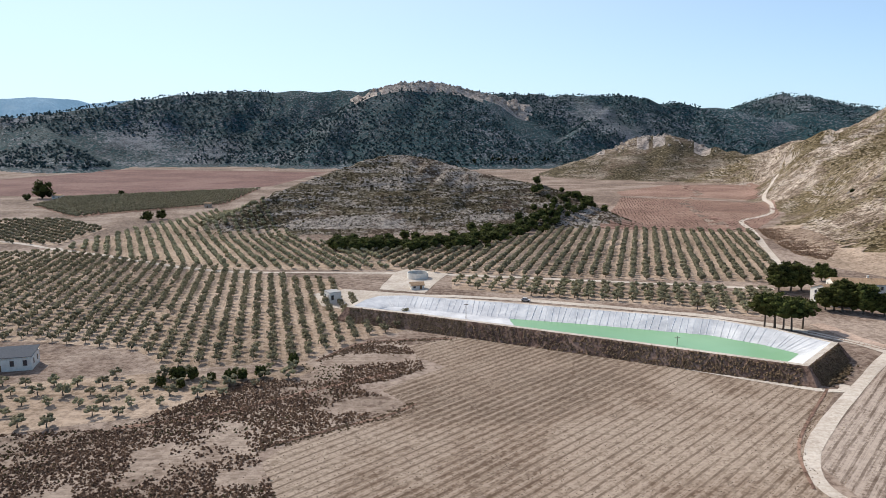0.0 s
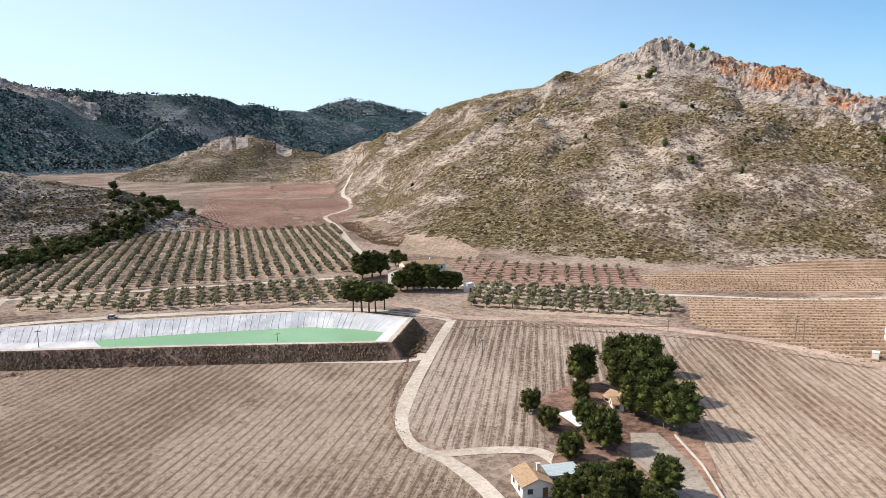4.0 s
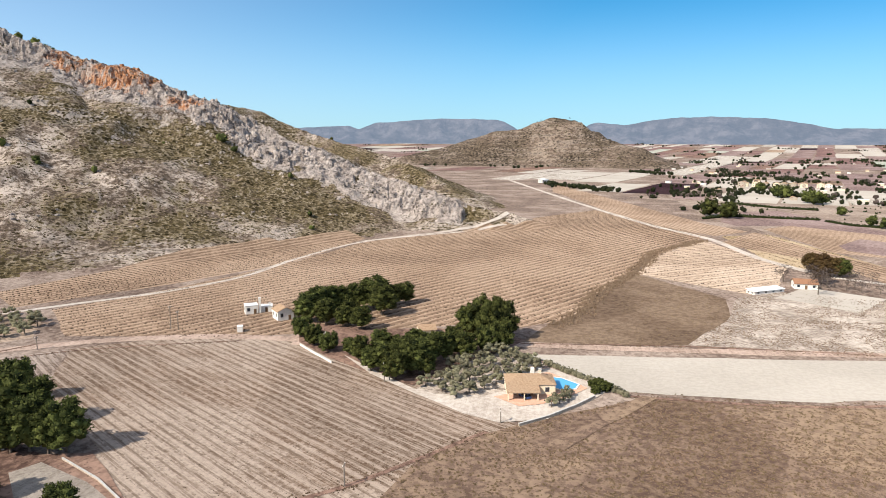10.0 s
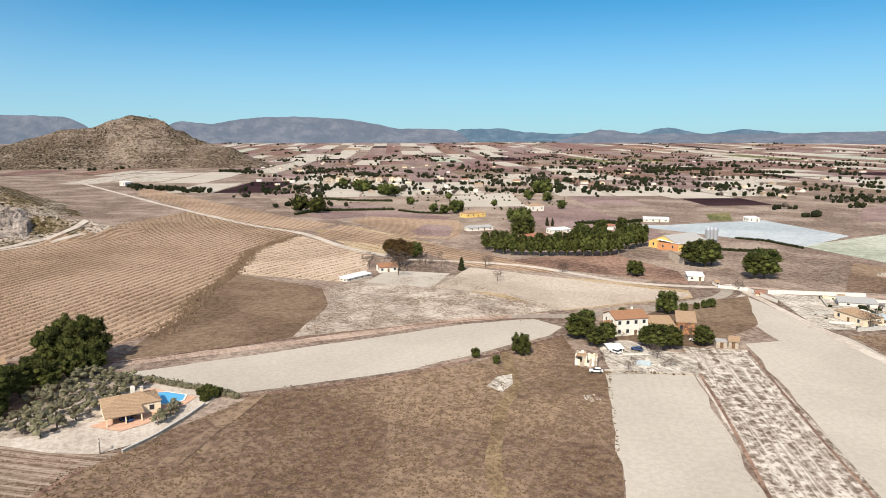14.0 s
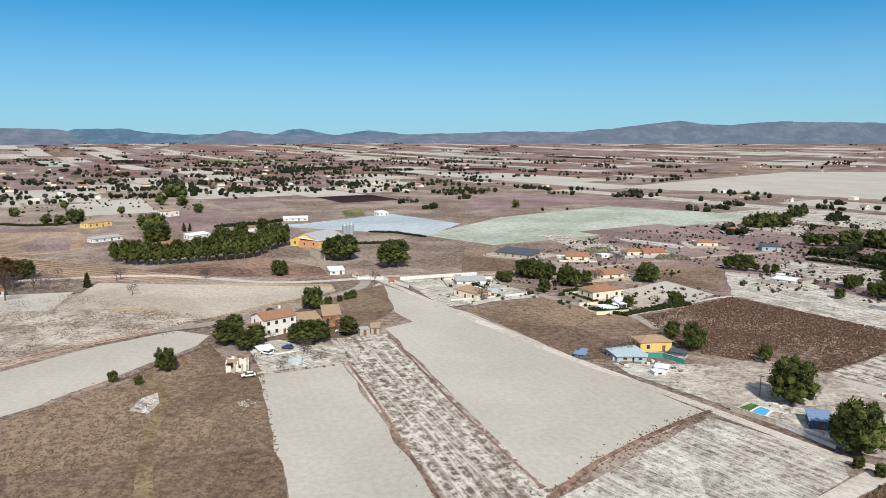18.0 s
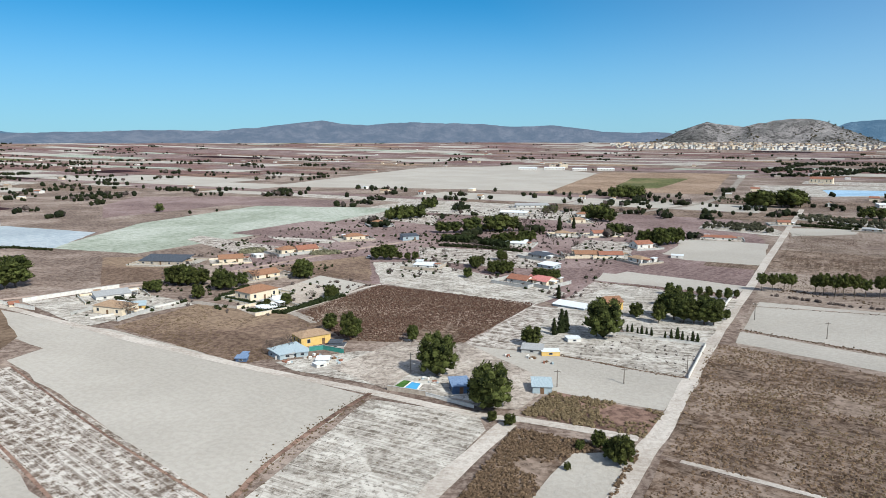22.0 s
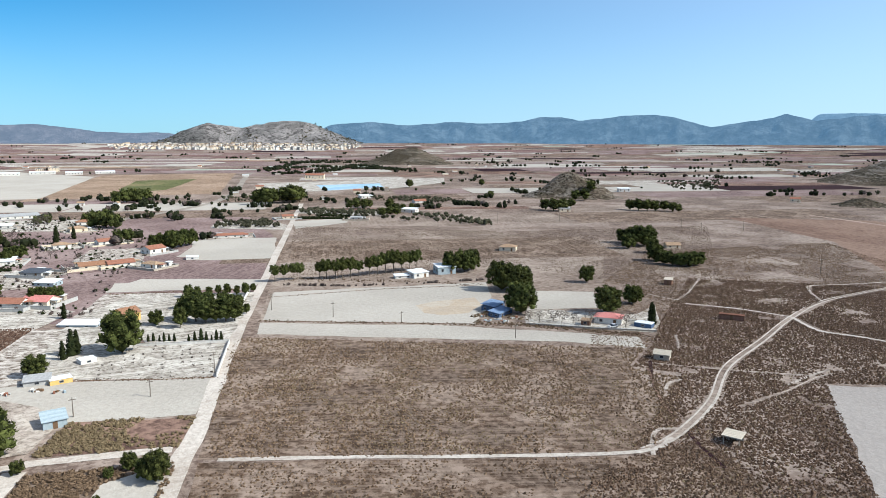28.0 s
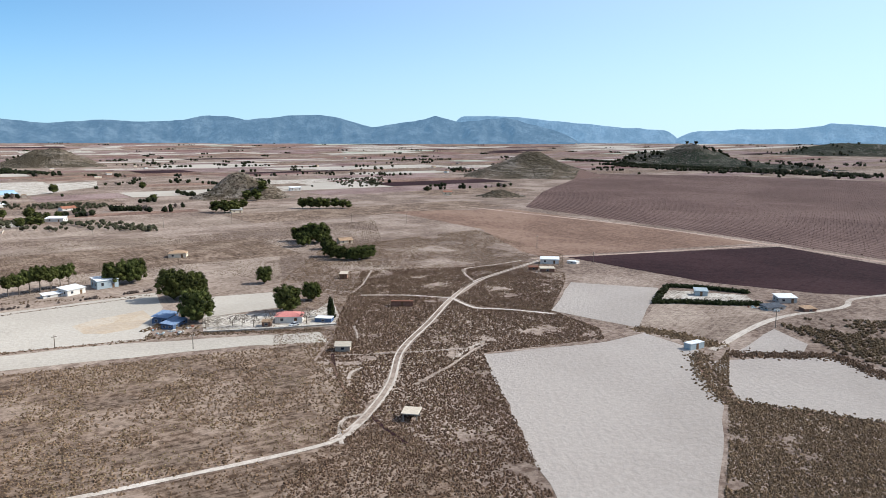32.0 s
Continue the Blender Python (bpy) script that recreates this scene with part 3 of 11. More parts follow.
def relief(x, y):
    """Height of the land and the number of the crest that makes it, -1 on the plain."""
    best, who = np.zeros_like(x), np.full(x.shape, -1)
    low = far_rise(np.hypot(x, y))
    for k, (_, pts, width, power, gully, rough) in enumerate(RIDGES):
        p = np.array(pts, float)
        sel = np.nonzero((x > p[:, 0].min() - width) & (x < p[:, 0].max() + width) & (y > p[:, 1].min() - width) & (y < p[:, 1].max() + width))[0]
        if len(sel) == 0:
            continue
        xs, ys = x[sel], y[sel]
        base = low[sel]
        warp = fbm(xs / (gully * 2), ys / (gully * 2), 40 + k, 2)
        detail = fbm(xs / (gully * 0.45), ys / (gully * 0.45), 7 * k + 3, 4)
        lift, run = np.zeros_like(xs), 0.0
        for a, b in zip(p[:-1], p[1:]):
            ab = b[:2] - a[:2]
            size = math.hypot(*ab)
            s = np.clip(((xs - a[0]) * ab[0] + (ys - a[1]) * ab[1]) / size ** 2, 0, 1)
            d = np.hypot(xs - a[0] - s * ab[0], ys - a[1] - s * ab[1])
            top = np.maximum(a[2] + s * (b[2] - a[2]) - base, 0)
            foot = np.minimum(width, 10 + top * 2.4)
            u = np.clip(d / foot, 0, 1)
            i = np.nonzero(u < 1)[0]
            if len(i):
                g = np.zeros_like(xs)
                g[i] = fbm((run + s[i] * size) / gully + 3.1 * k, d[i] / (gully * 3.2) + warp[i], 11 * k, 3)
                lift = np.maximum(lift, top * (1 - u) ** power * (1 + 0.5 * g * np.minimum(1, 3.2 * u)))
            run += size
        lift = lift + 0.62 * rough * detail * np.minimum(1, lift / 25)
        if k < 6:
            # stones and low steps of the layers
            chip, crack = cells(xs / 6.5, ys / 6.5, 90 + k)
            lift = lift + (0.5 * chip + 0.9 * fbm(xs / 11, ys / 11, 97 + k, 4)) * np.minimum(1, lift / 12)
        lift = np.maximum(lift, 0)
        w = lift > best[sel]
        best[sel] = np.where(w, lift, best[sel])
        who[sel] = np.where(w & (lift > 1.2 + 1.6 * fbm(xs / 9, ys / 9, 55, 3)), k, who[sel])
    # the level floor of the valley behind the olive groves
    d = np.full(x.shape, 1e9)
    for (ax, ay), (bx, by) in zip(VALLEY[:-1], VALLEY[1:]):
        s = np.clip(((x - ax) * (bx - ax) + (y - ay) * (by - ay)) / ((bx - ax) ** 2 + (by - ay) ** 2), 0, 1)
        d = np.minimum(d, np.hypot(x - ax - s * (bx - ax), y - ay - s * (by - ay)))
    u = np.clip((d - 62) / 85, 0, 1)
    level = (who >= 0) & (who < 5) & (u < 1)
    best = np.where(level, best * u * u * (3 - 2 * u), best)
    who = np.where(level & (best < 0.4), -1, who)
    for line, width, tall, grain in CRAGS:
        p = np.array(line)
        sel = np.nonzero((x > p[:, 0].min() - width) & (x < p[:, 0].max() + width) & (y > p[:, 1].min() - width) & (y < p[:, 1].max() + width))[0]
        if len(sel) == 0:
            continue
        xs, ys = x[sel], y[sel]
        d, cap = np.full(xs.shape, 1e9), np.zeros_like(xs)
        for a, b in zip(p[:-1], p[1:]):
            ab = b[:2] - a[:2]
            s = np.clip(((xs - a[0]) * ab[0] + (ys - a[1]) * ab[1]) / (ab @ ab), 0, 1)
            e = np.hypot(xs - a[0] - s * ab[0], ys - a[1] - s * ab[1])
            cap = np.where(e < d, a[2] + s * (b[2] - a[2]), cap)
            d = np.minimum(d, e)
        d = d * (1 + 0.55 * fbm(xs / (grain * 3), ys / (grain * 3), 70, 2))
        u = np.clip((1 - d / width) * 2.6, 0, 1)
        block, joint = cells(xs / (grain * 1.1), ys / (grain * 1.1), 75)
        chip, crack = cells(xs / (grain * 0.45), ys / (grain * 0.45), 85)
        rock = 0.72 + 0.24 * block + 0.14 * chip + 0.35 * fbm(xs / grain, ys / grain, 71, 4) - 0.5 * np.clip(1 - joint / 0.16, 0, 1) - 0.2 * np.clip(1 - crack / 0.2, 0, 1)
        # the band dies away at both ends
        ends = np.minimum(np.hypot(xs - p[0, 0], ys - p[0, 1]), np.hypot(xs - p[-1, 0], ys - p[-1, 1]))
        fade = np.clip(0.15 + ends / (width * 1.6), 0, 1)
        add = tall * fade * u * u * (3 - 2 * u) * np.clip(rock, 0.1, 1.5)
        add = np.clip(np.minimum(add, cap - 2.5 - best[sel] - low[sel] + tall * 0.11 * (rock - 0.75)), 0, None)
        # broken rock below the faces
        scree = np.clip(1.35 - d / width, 0, 1) * np.minimum(1, best[sel] / 6) * (width > 20) * (width < 40)
        add = add + scree * (2.2 * np.clip(0.4 + block, 0, 2) + 1.2 * np.clip(0.4 + chip, 0, 2)) * (add < tall * 0.5)
        best[sel] += add
        bare = (scree > 0.12) & (fbm(xs / 17, ys / 17, 66, 4) + 0.5 * scree > 0.24)
        who[sel] = np.where(((add > tall * 0.1) & (u > 0.12)) | bare, len(RIDGES), who[sel])
    return best + low, who


def height(x, y):
    x, y = np.atleast_1d(np.asarray(x, float)), np.atleast_1d(np.asarray(y, float))
    return relief(x.ravel(), y.ravel())[0].reshape(x.shape)
# end of relief


def ground_sheet():
    rad = np.concatenate([[0.0, 20, 45], np.geomspace(70, 380, 26)[:-1], np.arange(380, 560, 3.6), np.arange(560, 820, 1.9), np.arange(820, 1100, 4.2), np.geomspace(1100, 4930, 112)])
    turn = np.concatenate([np.arange(-268, -98, 0.5), np.arange(-98, -26, 0.15), np.arange(-26, 34, 0.3), np.arange(34, 92, 1.5)])
    ang = np.radians(turn)
    nr, na = len(rad), len(ang)
    x, y = (-np.sin(ang)[None, :] * rad[:, None]).ravel(), (np.cos(ang)[None, :] * rad[:, None]).ravel()
    z, who = relief(x, y)
    i, j = np.meshgrid(np.arange(nr - 1), np.arange(na), indexing="ij")
    jn = (j + 1) % na
    quads = np.stack([i * na + j, (i + 1) * na + j, (i + 1) * na + jn, i * na + jn], -1).reshape(-1, 4)[:, ::-1]
    face_who = who[quads].max(1)
    names = [r[0] for r in RIDGES] + ["crag"]
    for name in ["ground"] + sorted(set(names)):
        keep = face_who < 0 if name == "ground" else np.isin(face_who, [k for k, n in enumerate(names) if n == name])
        q = quads[keep]
        used, inv = np.unique(q, return_inverse=True)
        co = np.stack([x[used], y[used], z[used]], -1)
        me = bpy.data.meshes.new(name)
        me.vertices.add(len(co))
        me.vertices.foreach_set("co", co.ravel())
        me.loops.add(q.size)
        me.loops.foreach_set("vertex_index", inv.ravel().astype(np.int32))
        me.polygons.add(len(q))
        me.polygons.foreach_set("loop_start", np.arange(0, q.size, 4, dtype=np.int32))
        me.polygons.foreach_set("use_smooth", np.full(len(q), name not in ("crag",)))
        me.update(calc_edges=True)
        me.validate()
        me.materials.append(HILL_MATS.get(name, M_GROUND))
        tagged(new(name, me), HILL_LABELS.get(name, "dry plain of scrub and bare pale earth"), name.split("_")[-1], kind="structure")


ground_sheet()

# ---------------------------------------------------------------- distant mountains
def far_rock(name, base, haze_glow):
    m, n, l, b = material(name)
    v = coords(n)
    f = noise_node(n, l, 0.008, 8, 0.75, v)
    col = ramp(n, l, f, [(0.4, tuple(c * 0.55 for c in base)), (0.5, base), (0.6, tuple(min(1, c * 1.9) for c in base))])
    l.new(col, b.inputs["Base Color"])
    # distance haze painted as an even emission over the slopes
    b.inputs["Emission Color"].default_value = (*haze_glow, 1)
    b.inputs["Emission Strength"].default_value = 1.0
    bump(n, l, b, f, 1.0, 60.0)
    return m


# base colour, then the emission that paints in the haze
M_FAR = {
    "tan": far_rock("hazed_dry_slopes", (0.05, 0.044, 0.044), (0.105, 0.14, 0.195)),
    "blue": far_rock("blue_haze_slopes", (0.045, 0.055, 0.06), (0.064, 0.122, 0.192)),
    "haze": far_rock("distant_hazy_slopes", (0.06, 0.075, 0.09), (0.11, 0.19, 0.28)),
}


def far_range(crest, tone, label, near=420.0, seed=0):
    """A range of mountains at the edge of the world, with spurs towards the viewer."""
    p = np.array(crest, float)
    s = np.concatenate([[0], np.cumsum(np.hypot(*np.diff(p[:, :2], axis=0).T))])
    t = np.linspace(0, s[-1], max(30, int(s[-1] / 14)))
    x, y, z = (np.interp(t, s, p[:, k]) for k in range(3))
    z = z + 5.0 * fbm(t / 60, t * 0 + seed, seed, 4)
    end = np.clip(np.minimum(t, s[-1] - t) / (0.09 * s[-1]), 0, 1)
    z = 25 + (z - 25) * end * (2 - end)
    r = np.hypot(x, y)
    rows, n = 22, len(t)
    co = []
    for k in range(rows):
        u = k / (rows - 1)
        d = near * u
        g = 1.2 * fbm(t / 120 + 5, t * 0 + u * 1.4, seed + 3, 5) - 0.5 * np.abs(fbm(t / 75, t * 0 + u * 0.8, seed + 9, 4))
        h = (z - 30) * (1 - u) ** 1.25 * (1 + 0.75 * g * min(1, 2.2 * u)) + 30 - 14 * u
        f = (r - d) / r
        co.append(np.stack([x * f, y * f, h], -1))
    co = np.concatenate(co)
    i, j = np.meshgrid(np.arange(rows - 1), np.arange(n - 1), indexing="ij")
    q = np.stack([i * n + j, i * n + j + 1, (i + 1) * n + j + 1, (i + 1) * n + j], -1).reshape(-1, 4)
    me = bpy.data.meshes.new("distant_mountains")
    me.from_pydata(co.tolist(), [], q.tolist())
    me.polygons.foreach_set("use_smooth", np.ones(len(q), bool))
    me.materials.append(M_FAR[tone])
    tagged(new("distant_mountains", me), label, "mountains", kind="structure")


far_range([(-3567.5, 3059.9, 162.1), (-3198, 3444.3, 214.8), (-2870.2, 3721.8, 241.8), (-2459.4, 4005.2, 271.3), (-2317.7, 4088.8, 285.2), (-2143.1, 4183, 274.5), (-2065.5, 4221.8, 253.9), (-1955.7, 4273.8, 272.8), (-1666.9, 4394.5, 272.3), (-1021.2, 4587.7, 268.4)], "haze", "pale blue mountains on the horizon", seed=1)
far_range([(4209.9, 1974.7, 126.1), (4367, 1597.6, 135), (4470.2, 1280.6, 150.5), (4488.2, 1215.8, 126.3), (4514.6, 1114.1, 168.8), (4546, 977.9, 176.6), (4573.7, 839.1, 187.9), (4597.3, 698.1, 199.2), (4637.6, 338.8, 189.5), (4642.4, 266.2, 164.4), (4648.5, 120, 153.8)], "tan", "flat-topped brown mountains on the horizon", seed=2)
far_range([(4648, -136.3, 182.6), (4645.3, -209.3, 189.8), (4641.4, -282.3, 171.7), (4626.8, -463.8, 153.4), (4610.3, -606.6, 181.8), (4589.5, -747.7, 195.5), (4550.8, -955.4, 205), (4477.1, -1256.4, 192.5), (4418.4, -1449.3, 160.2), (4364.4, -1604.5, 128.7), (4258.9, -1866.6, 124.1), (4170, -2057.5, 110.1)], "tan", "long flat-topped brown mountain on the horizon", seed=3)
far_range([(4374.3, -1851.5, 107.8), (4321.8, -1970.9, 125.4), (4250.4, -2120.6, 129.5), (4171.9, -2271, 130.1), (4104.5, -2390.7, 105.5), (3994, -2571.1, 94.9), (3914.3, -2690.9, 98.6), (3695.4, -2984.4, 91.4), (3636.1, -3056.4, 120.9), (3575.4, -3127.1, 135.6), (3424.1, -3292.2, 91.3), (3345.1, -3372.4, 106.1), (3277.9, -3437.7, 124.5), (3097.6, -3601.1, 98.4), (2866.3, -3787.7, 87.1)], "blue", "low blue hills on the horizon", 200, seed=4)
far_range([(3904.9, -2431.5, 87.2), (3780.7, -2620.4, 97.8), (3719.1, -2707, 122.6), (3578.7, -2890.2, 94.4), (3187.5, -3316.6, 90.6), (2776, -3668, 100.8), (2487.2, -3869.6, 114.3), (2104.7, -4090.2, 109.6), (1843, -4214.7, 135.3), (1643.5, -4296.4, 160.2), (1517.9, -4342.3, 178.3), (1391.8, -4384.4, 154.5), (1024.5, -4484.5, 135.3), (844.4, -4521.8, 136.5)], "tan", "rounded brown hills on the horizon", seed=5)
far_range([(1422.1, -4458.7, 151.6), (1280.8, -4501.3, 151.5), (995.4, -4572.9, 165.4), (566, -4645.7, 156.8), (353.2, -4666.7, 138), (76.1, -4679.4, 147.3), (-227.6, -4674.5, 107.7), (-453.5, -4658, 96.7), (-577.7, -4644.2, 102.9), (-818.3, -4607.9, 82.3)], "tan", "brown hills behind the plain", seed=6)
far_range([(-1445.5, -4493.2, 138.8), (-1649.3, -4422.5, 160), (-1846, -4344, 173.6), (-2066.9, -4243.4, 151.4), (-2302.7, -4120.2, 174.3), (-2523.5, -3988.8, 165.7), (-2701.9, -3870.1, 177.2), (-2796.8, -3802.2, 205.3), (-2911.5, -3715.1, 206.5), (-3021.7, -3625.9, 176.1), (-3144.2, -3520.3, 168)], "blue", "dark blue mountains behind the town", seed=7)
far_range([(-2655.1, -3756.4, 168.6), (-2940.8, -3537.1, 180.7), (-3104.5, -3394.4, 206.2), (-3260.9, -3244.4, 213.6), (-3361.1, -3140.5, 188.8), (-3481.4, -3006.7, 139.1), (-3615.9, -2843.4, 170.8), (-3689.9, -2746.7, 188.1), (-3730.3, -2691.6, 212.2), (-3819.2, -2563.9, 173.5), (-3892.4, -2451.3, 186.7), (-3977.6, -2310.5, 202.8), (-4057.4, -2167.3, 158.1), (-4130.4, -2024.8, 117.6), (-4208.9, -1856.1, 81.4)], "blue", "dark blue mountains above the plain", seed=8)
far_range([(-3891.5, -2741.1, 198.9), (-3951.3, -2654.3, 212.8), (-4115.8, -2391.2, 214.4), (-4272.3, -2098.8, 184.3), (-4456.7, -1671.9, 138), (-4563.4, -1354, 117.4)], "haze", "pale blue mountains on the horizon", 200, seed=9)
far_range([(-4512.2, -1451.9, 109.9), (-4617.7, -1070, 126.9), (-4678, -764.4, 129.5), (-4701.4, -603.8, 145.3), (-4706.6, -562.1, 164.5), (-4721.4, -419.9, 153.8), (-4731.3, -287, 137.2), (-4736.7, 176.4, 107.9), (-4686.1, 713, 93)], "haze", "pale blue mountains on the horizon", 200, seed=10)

# ---------------------------------------------------------------- fields, tracks and roads
LAYER = [0.0]


def inside(poly, x, y):
    px, py = np.array(poly, float).T
    hit = np.zeros(np.shape(x), bool)
    for a in range(len(px)):
        b = a - 1
        cross = ((py[a] > y) != (py[b] > y)) & (x < (px[b] - px[a]) * (y - py[a]) / (py[b] - py[a] + 1e-12) + px[a])
        hit ^= cross
    return hit


def drape(bm, rz, cx, cy, lift, cell):
    """Cut the flat face into cells and lay it on the land."""
    c, s = math.cos(radians(rz)), math.sin(radians(rz))
    co = np.array([v.co for v in bm.verts])
    hs = height(cx + c * co[:, 0] - s * co[:, 1], cy + s * co[:, 0] + c * co[:, 1])
    far = math.hypot(cx, cy) > 2000
    if hs.max() > 0.05:
        for axis in (0, 1):
            lo, hi = co[:, axis].min(), co[:, axis].max()
            step = max(cell, (hi - lo) / 40)
            for k in range(1, int((hi - lo) / step)):
                at = [0, 0, 0]
                at[axis] = lo + k * step
                no = [0, 0, 0]
                no[axis] = 1
                bmesh.ops.bisect_plane(bm, geom=bm.verts[:] + bm.edges[:] + bm.faces[:], plane_co=at, plane_no=no)
        co = np.array([v.co for v in bm.verts])
        hs = height(cx + c * co[:, 0] - s * co[:, 1], cy + s * co[:, 0] + c * co[:, 1])
    for v, h in zip(bm.verts, hs):
        v.co.z = h + lift + 0.5 * min(1.0, h / 2.0)
    return bm


FIELDS = {}


def field(key, soil, pts, rows=0.0, label="", name="field", lift=None, kind="structure"):
    """A piece of land with one use; rows: the way that its rows run, in degrees."""
    LAYER[0] += 0.0006
    p = np.array(pts, float)
    cx, cy = p.mean(0)
    c, s = math.cos(radians(-rows)), math.sin(radians(-rows))
    q = [((x - cx) * c - (y - cy) * s, (x - cx) * s + (y - cy) * c) for x, y in pts]
    # a little unevenness along the edges
    edge = []
    for k, (a, b) in enumerate(zip(q, q[1:] + q[:1])):
        size = math.hypot(b[0] - a[0], b[1] - a[1])
        steps = max(1, min(14, int(size / 9)))
        for i in range(steps):
            t = i / steps
            j = 0.0 if i == 0 else 0.012 * min(size, 60)
            edge.append((a[0] + t * (b[0] - a[0]) + random.uniform(-j, j), a[1] + t * (b[1] - a[1]) + random.uniform(-j, j)))
    bm = bmesh.new()
    bm.faces.new([bm.verts.new((x, y, 0)) for x, y in edge])
    bmesh.ops.triangulate(bm, faces=bm.faces[:])
    flat_top = 4.0 if name == "bare_ground" or key in ("M", "M2", "L2", "I", "F2", "D1", "D2") else 1e9
    drape(bm, rows, cx, cy, (0.03 if lift is None else lift) + LAYER[0], 9)
    bmesh.ops.delete(bm, geom=[f for f in bm.faces if f.calc_center_median().z > flat_top], context="FACES")
    if sum(f.normal.z for f in bm.faces) < 0:
        bmesh.ops.reverse_faces(bm, faces=bm.faces[:])
    me = bpy.data.meshes.new(name)
    bm.to_mesh(me)
    bm.free()
    me.materials.append(SOILS[soil])
    ob = new(name, me)
    ob.location, ob.rotation_euler = (cx, cy, 0), (0, 0, radians(rows))
    tagged(ob, label or "dry field", "field", kind=kind)
    if key:
        FIELDS[key] = (pts, rows)
    return ob


def ribbon(name, soil, line, width, label, lift=0.035, smooth=4):
    """A track along a line, with wavering edges."""
    p = [Vector((x, y)) for x, y in line]
    path = []
    for k in range(len(p) - 1):
        a, b, c, d = p[max(k - 1, 0)], p[k], p[k + 1], p[min(k + 2, len(p) - 1)]
        steps = max(smooth, int((c - b).length / (4 if b.length < 330 else 12)))
        for i in range(steps):
            t = i / steps
            path.append(0.5 * (2 * b + (c - a) * t + (2 * a - 5 * b + 4 * c - d) * t * t + (3 * b - a - 3 * c + d) * t ** 3))
    path.append(p[-1])
    LAYER[0] += 0.0006
    bm = bmesh.new()
    rows = []
    run = random.uniform(0, 99)
    sway = [0.16 * fbm(np.array([run + 0.3 * k]), np.array([9.0 * e]), 5, 3)[0] * 2 for e in (-1, 1) for k in range(len(path))]
    for k, v in enumerate(path):
        w = path[min(k + 1, len(path) - 1)] - path[max(k - 1, 0)]
        side = Vector((-w.y, w.x)).normalized()
        half = width / 2
        row = []
        for s in (-1, -0.33, 0.33, 1):
            q = v + side * s * half * (1 + (sway[k + (len(path) if s > 0 else 0)] if abs(s) == 1 else 0))
            row.append((q.x, q.y))
        rows.append(row)
    flat = np.array(rows)
    z = height(flat[..., 0], flat[..., 1])
    z = z + 0.5 * np.minimum(1.0, z / 2.0) + lift + LAYER[0]
    vs = [[bm.verts.new((*flat[i, j], z[i, j])) for j in range(4)] for i in range(len(rows))]
    for a, b in zip(vs, vs[1:]):
        for j in range(3):
            bm.faces.new((a[j], b[j], b[j + 1], a[j + 1]))
    bmesh.ops.recalc_face_normals(bm, faces=bm.faces[:])
    if sum(f.normal.z for f in bm.faces) < 0:
        bmesh.ops.reverse_faces(bm, faces=bm.faces[:])
    me = bpy.data.meshes.new(name)
    bm.to_mesh(me)
    bm.free()
    me.materials.append(SOILS[soil])
    return tagged(new(name, me), label, "road" if "road" in name else "track", kind="structure")


field("", "plum", [(177.8, -339.6), (211.2, -416.3), (223, -519.3), (157.2, -674.5), (39.1, -924.7), (-79.4, -897.4), (-160, -714.2), (-139.2, -518.3), (-81.5, -331.3), (-30.7, -291.9), (4.1, -306.1), (51.7, -348.2), (88.1, -330.3), (133.3, -356)], -121.8, "dusty brown ground among the villas", "villa_ground", 0.01)
field("", "fallow", [(1052.1, -152.4), (1347.3, -283.3), (1515.7, -581.2), (1196, -808.1), (624.7, -424.2), (522.1, -275.3), (475.3, -196.2), (572.6, -169), (692.4, -145.2)], 15, "brown weedy ground among far houses", "villa_ground", 0.01)
field("", "fallow", [(-48.8, -216.7), (-89.1, -339.5), (-144.8, -497), (-293, -474.6), (-313.6, -353.6), (-198.1, -220)], 0, "brown fallow plain beside the straight road", "fallow_plain", 0.005)
# the valley with the groves and the reservoir
field("A", "brown", [(-36.3, 157.3), (-29, 163.8), (-9, 182.4), (-17.5, 193.2), (1.1, 214.1), (-17, 234.4), (11.2, 250.4), (46.9, 229.9), (80.5, 210), (112.4, 193.5), (84.7, 154.5), (78.7, 135.4), (80.5, 121.6), (78.7, 108.6), (45.5, 92.9), (-5.3, 104.2), (-43.6, 140.4)], 45.6, "wide brown stubble field with straight plough rows")
field("B", "fallow", [(-130, 156), (-107.5, 162.4), (-81.7, 165.9), (-62.3, 195), (-46, 217), (-27.3, 238), (-14, 243), (-8.5, 226), (-5, 212), (-16.5, 201), (-27, 197.5), (-9.5, 183.1), (-31, 164.4), (-42.7, 153.4), (-33.2, 132.3), (-38.7, 116.7), (-94.1, 109.8)], 0, "waste land thick with dark brown bushes")
field("C0", "grove", [(-142.8, 193.2), (-87.3, 208.2), (-64.6, 202.2), (-44.3, 219.4), (-39.2, 211.1), (-44.6, 203.3), (-60.7, 189.2), (-77.7, 173), (-107.5, 162.4), (-119, 159.2)], 0, "pale bare ground of a small olive plot")
field("C", "grove", [(-365.2, 415.4), (-240.1, 433.4), (-123.6, 376.4), (-82.7, 358.1), (-55.3, 351.1), (-34.3, 291.6), (-0.7, 267.1), (-27, 245.3), (-44.3, 219.4), (-84.8, 210.9), (-104.1, 231.3), (-144.2, 241), (-218.6, 244.1)], 103.8, "wide olive grove on pale earth")
field("D1", "grove", [(-244.9, 449), (-215.8, 682.8), (-100, 488.3), (-52.4, 451.2), (-25.6, 377.3), (-117.4, 376.5), (-183.2, 407.6)], -65.3, "olive grove below the rocky hill")
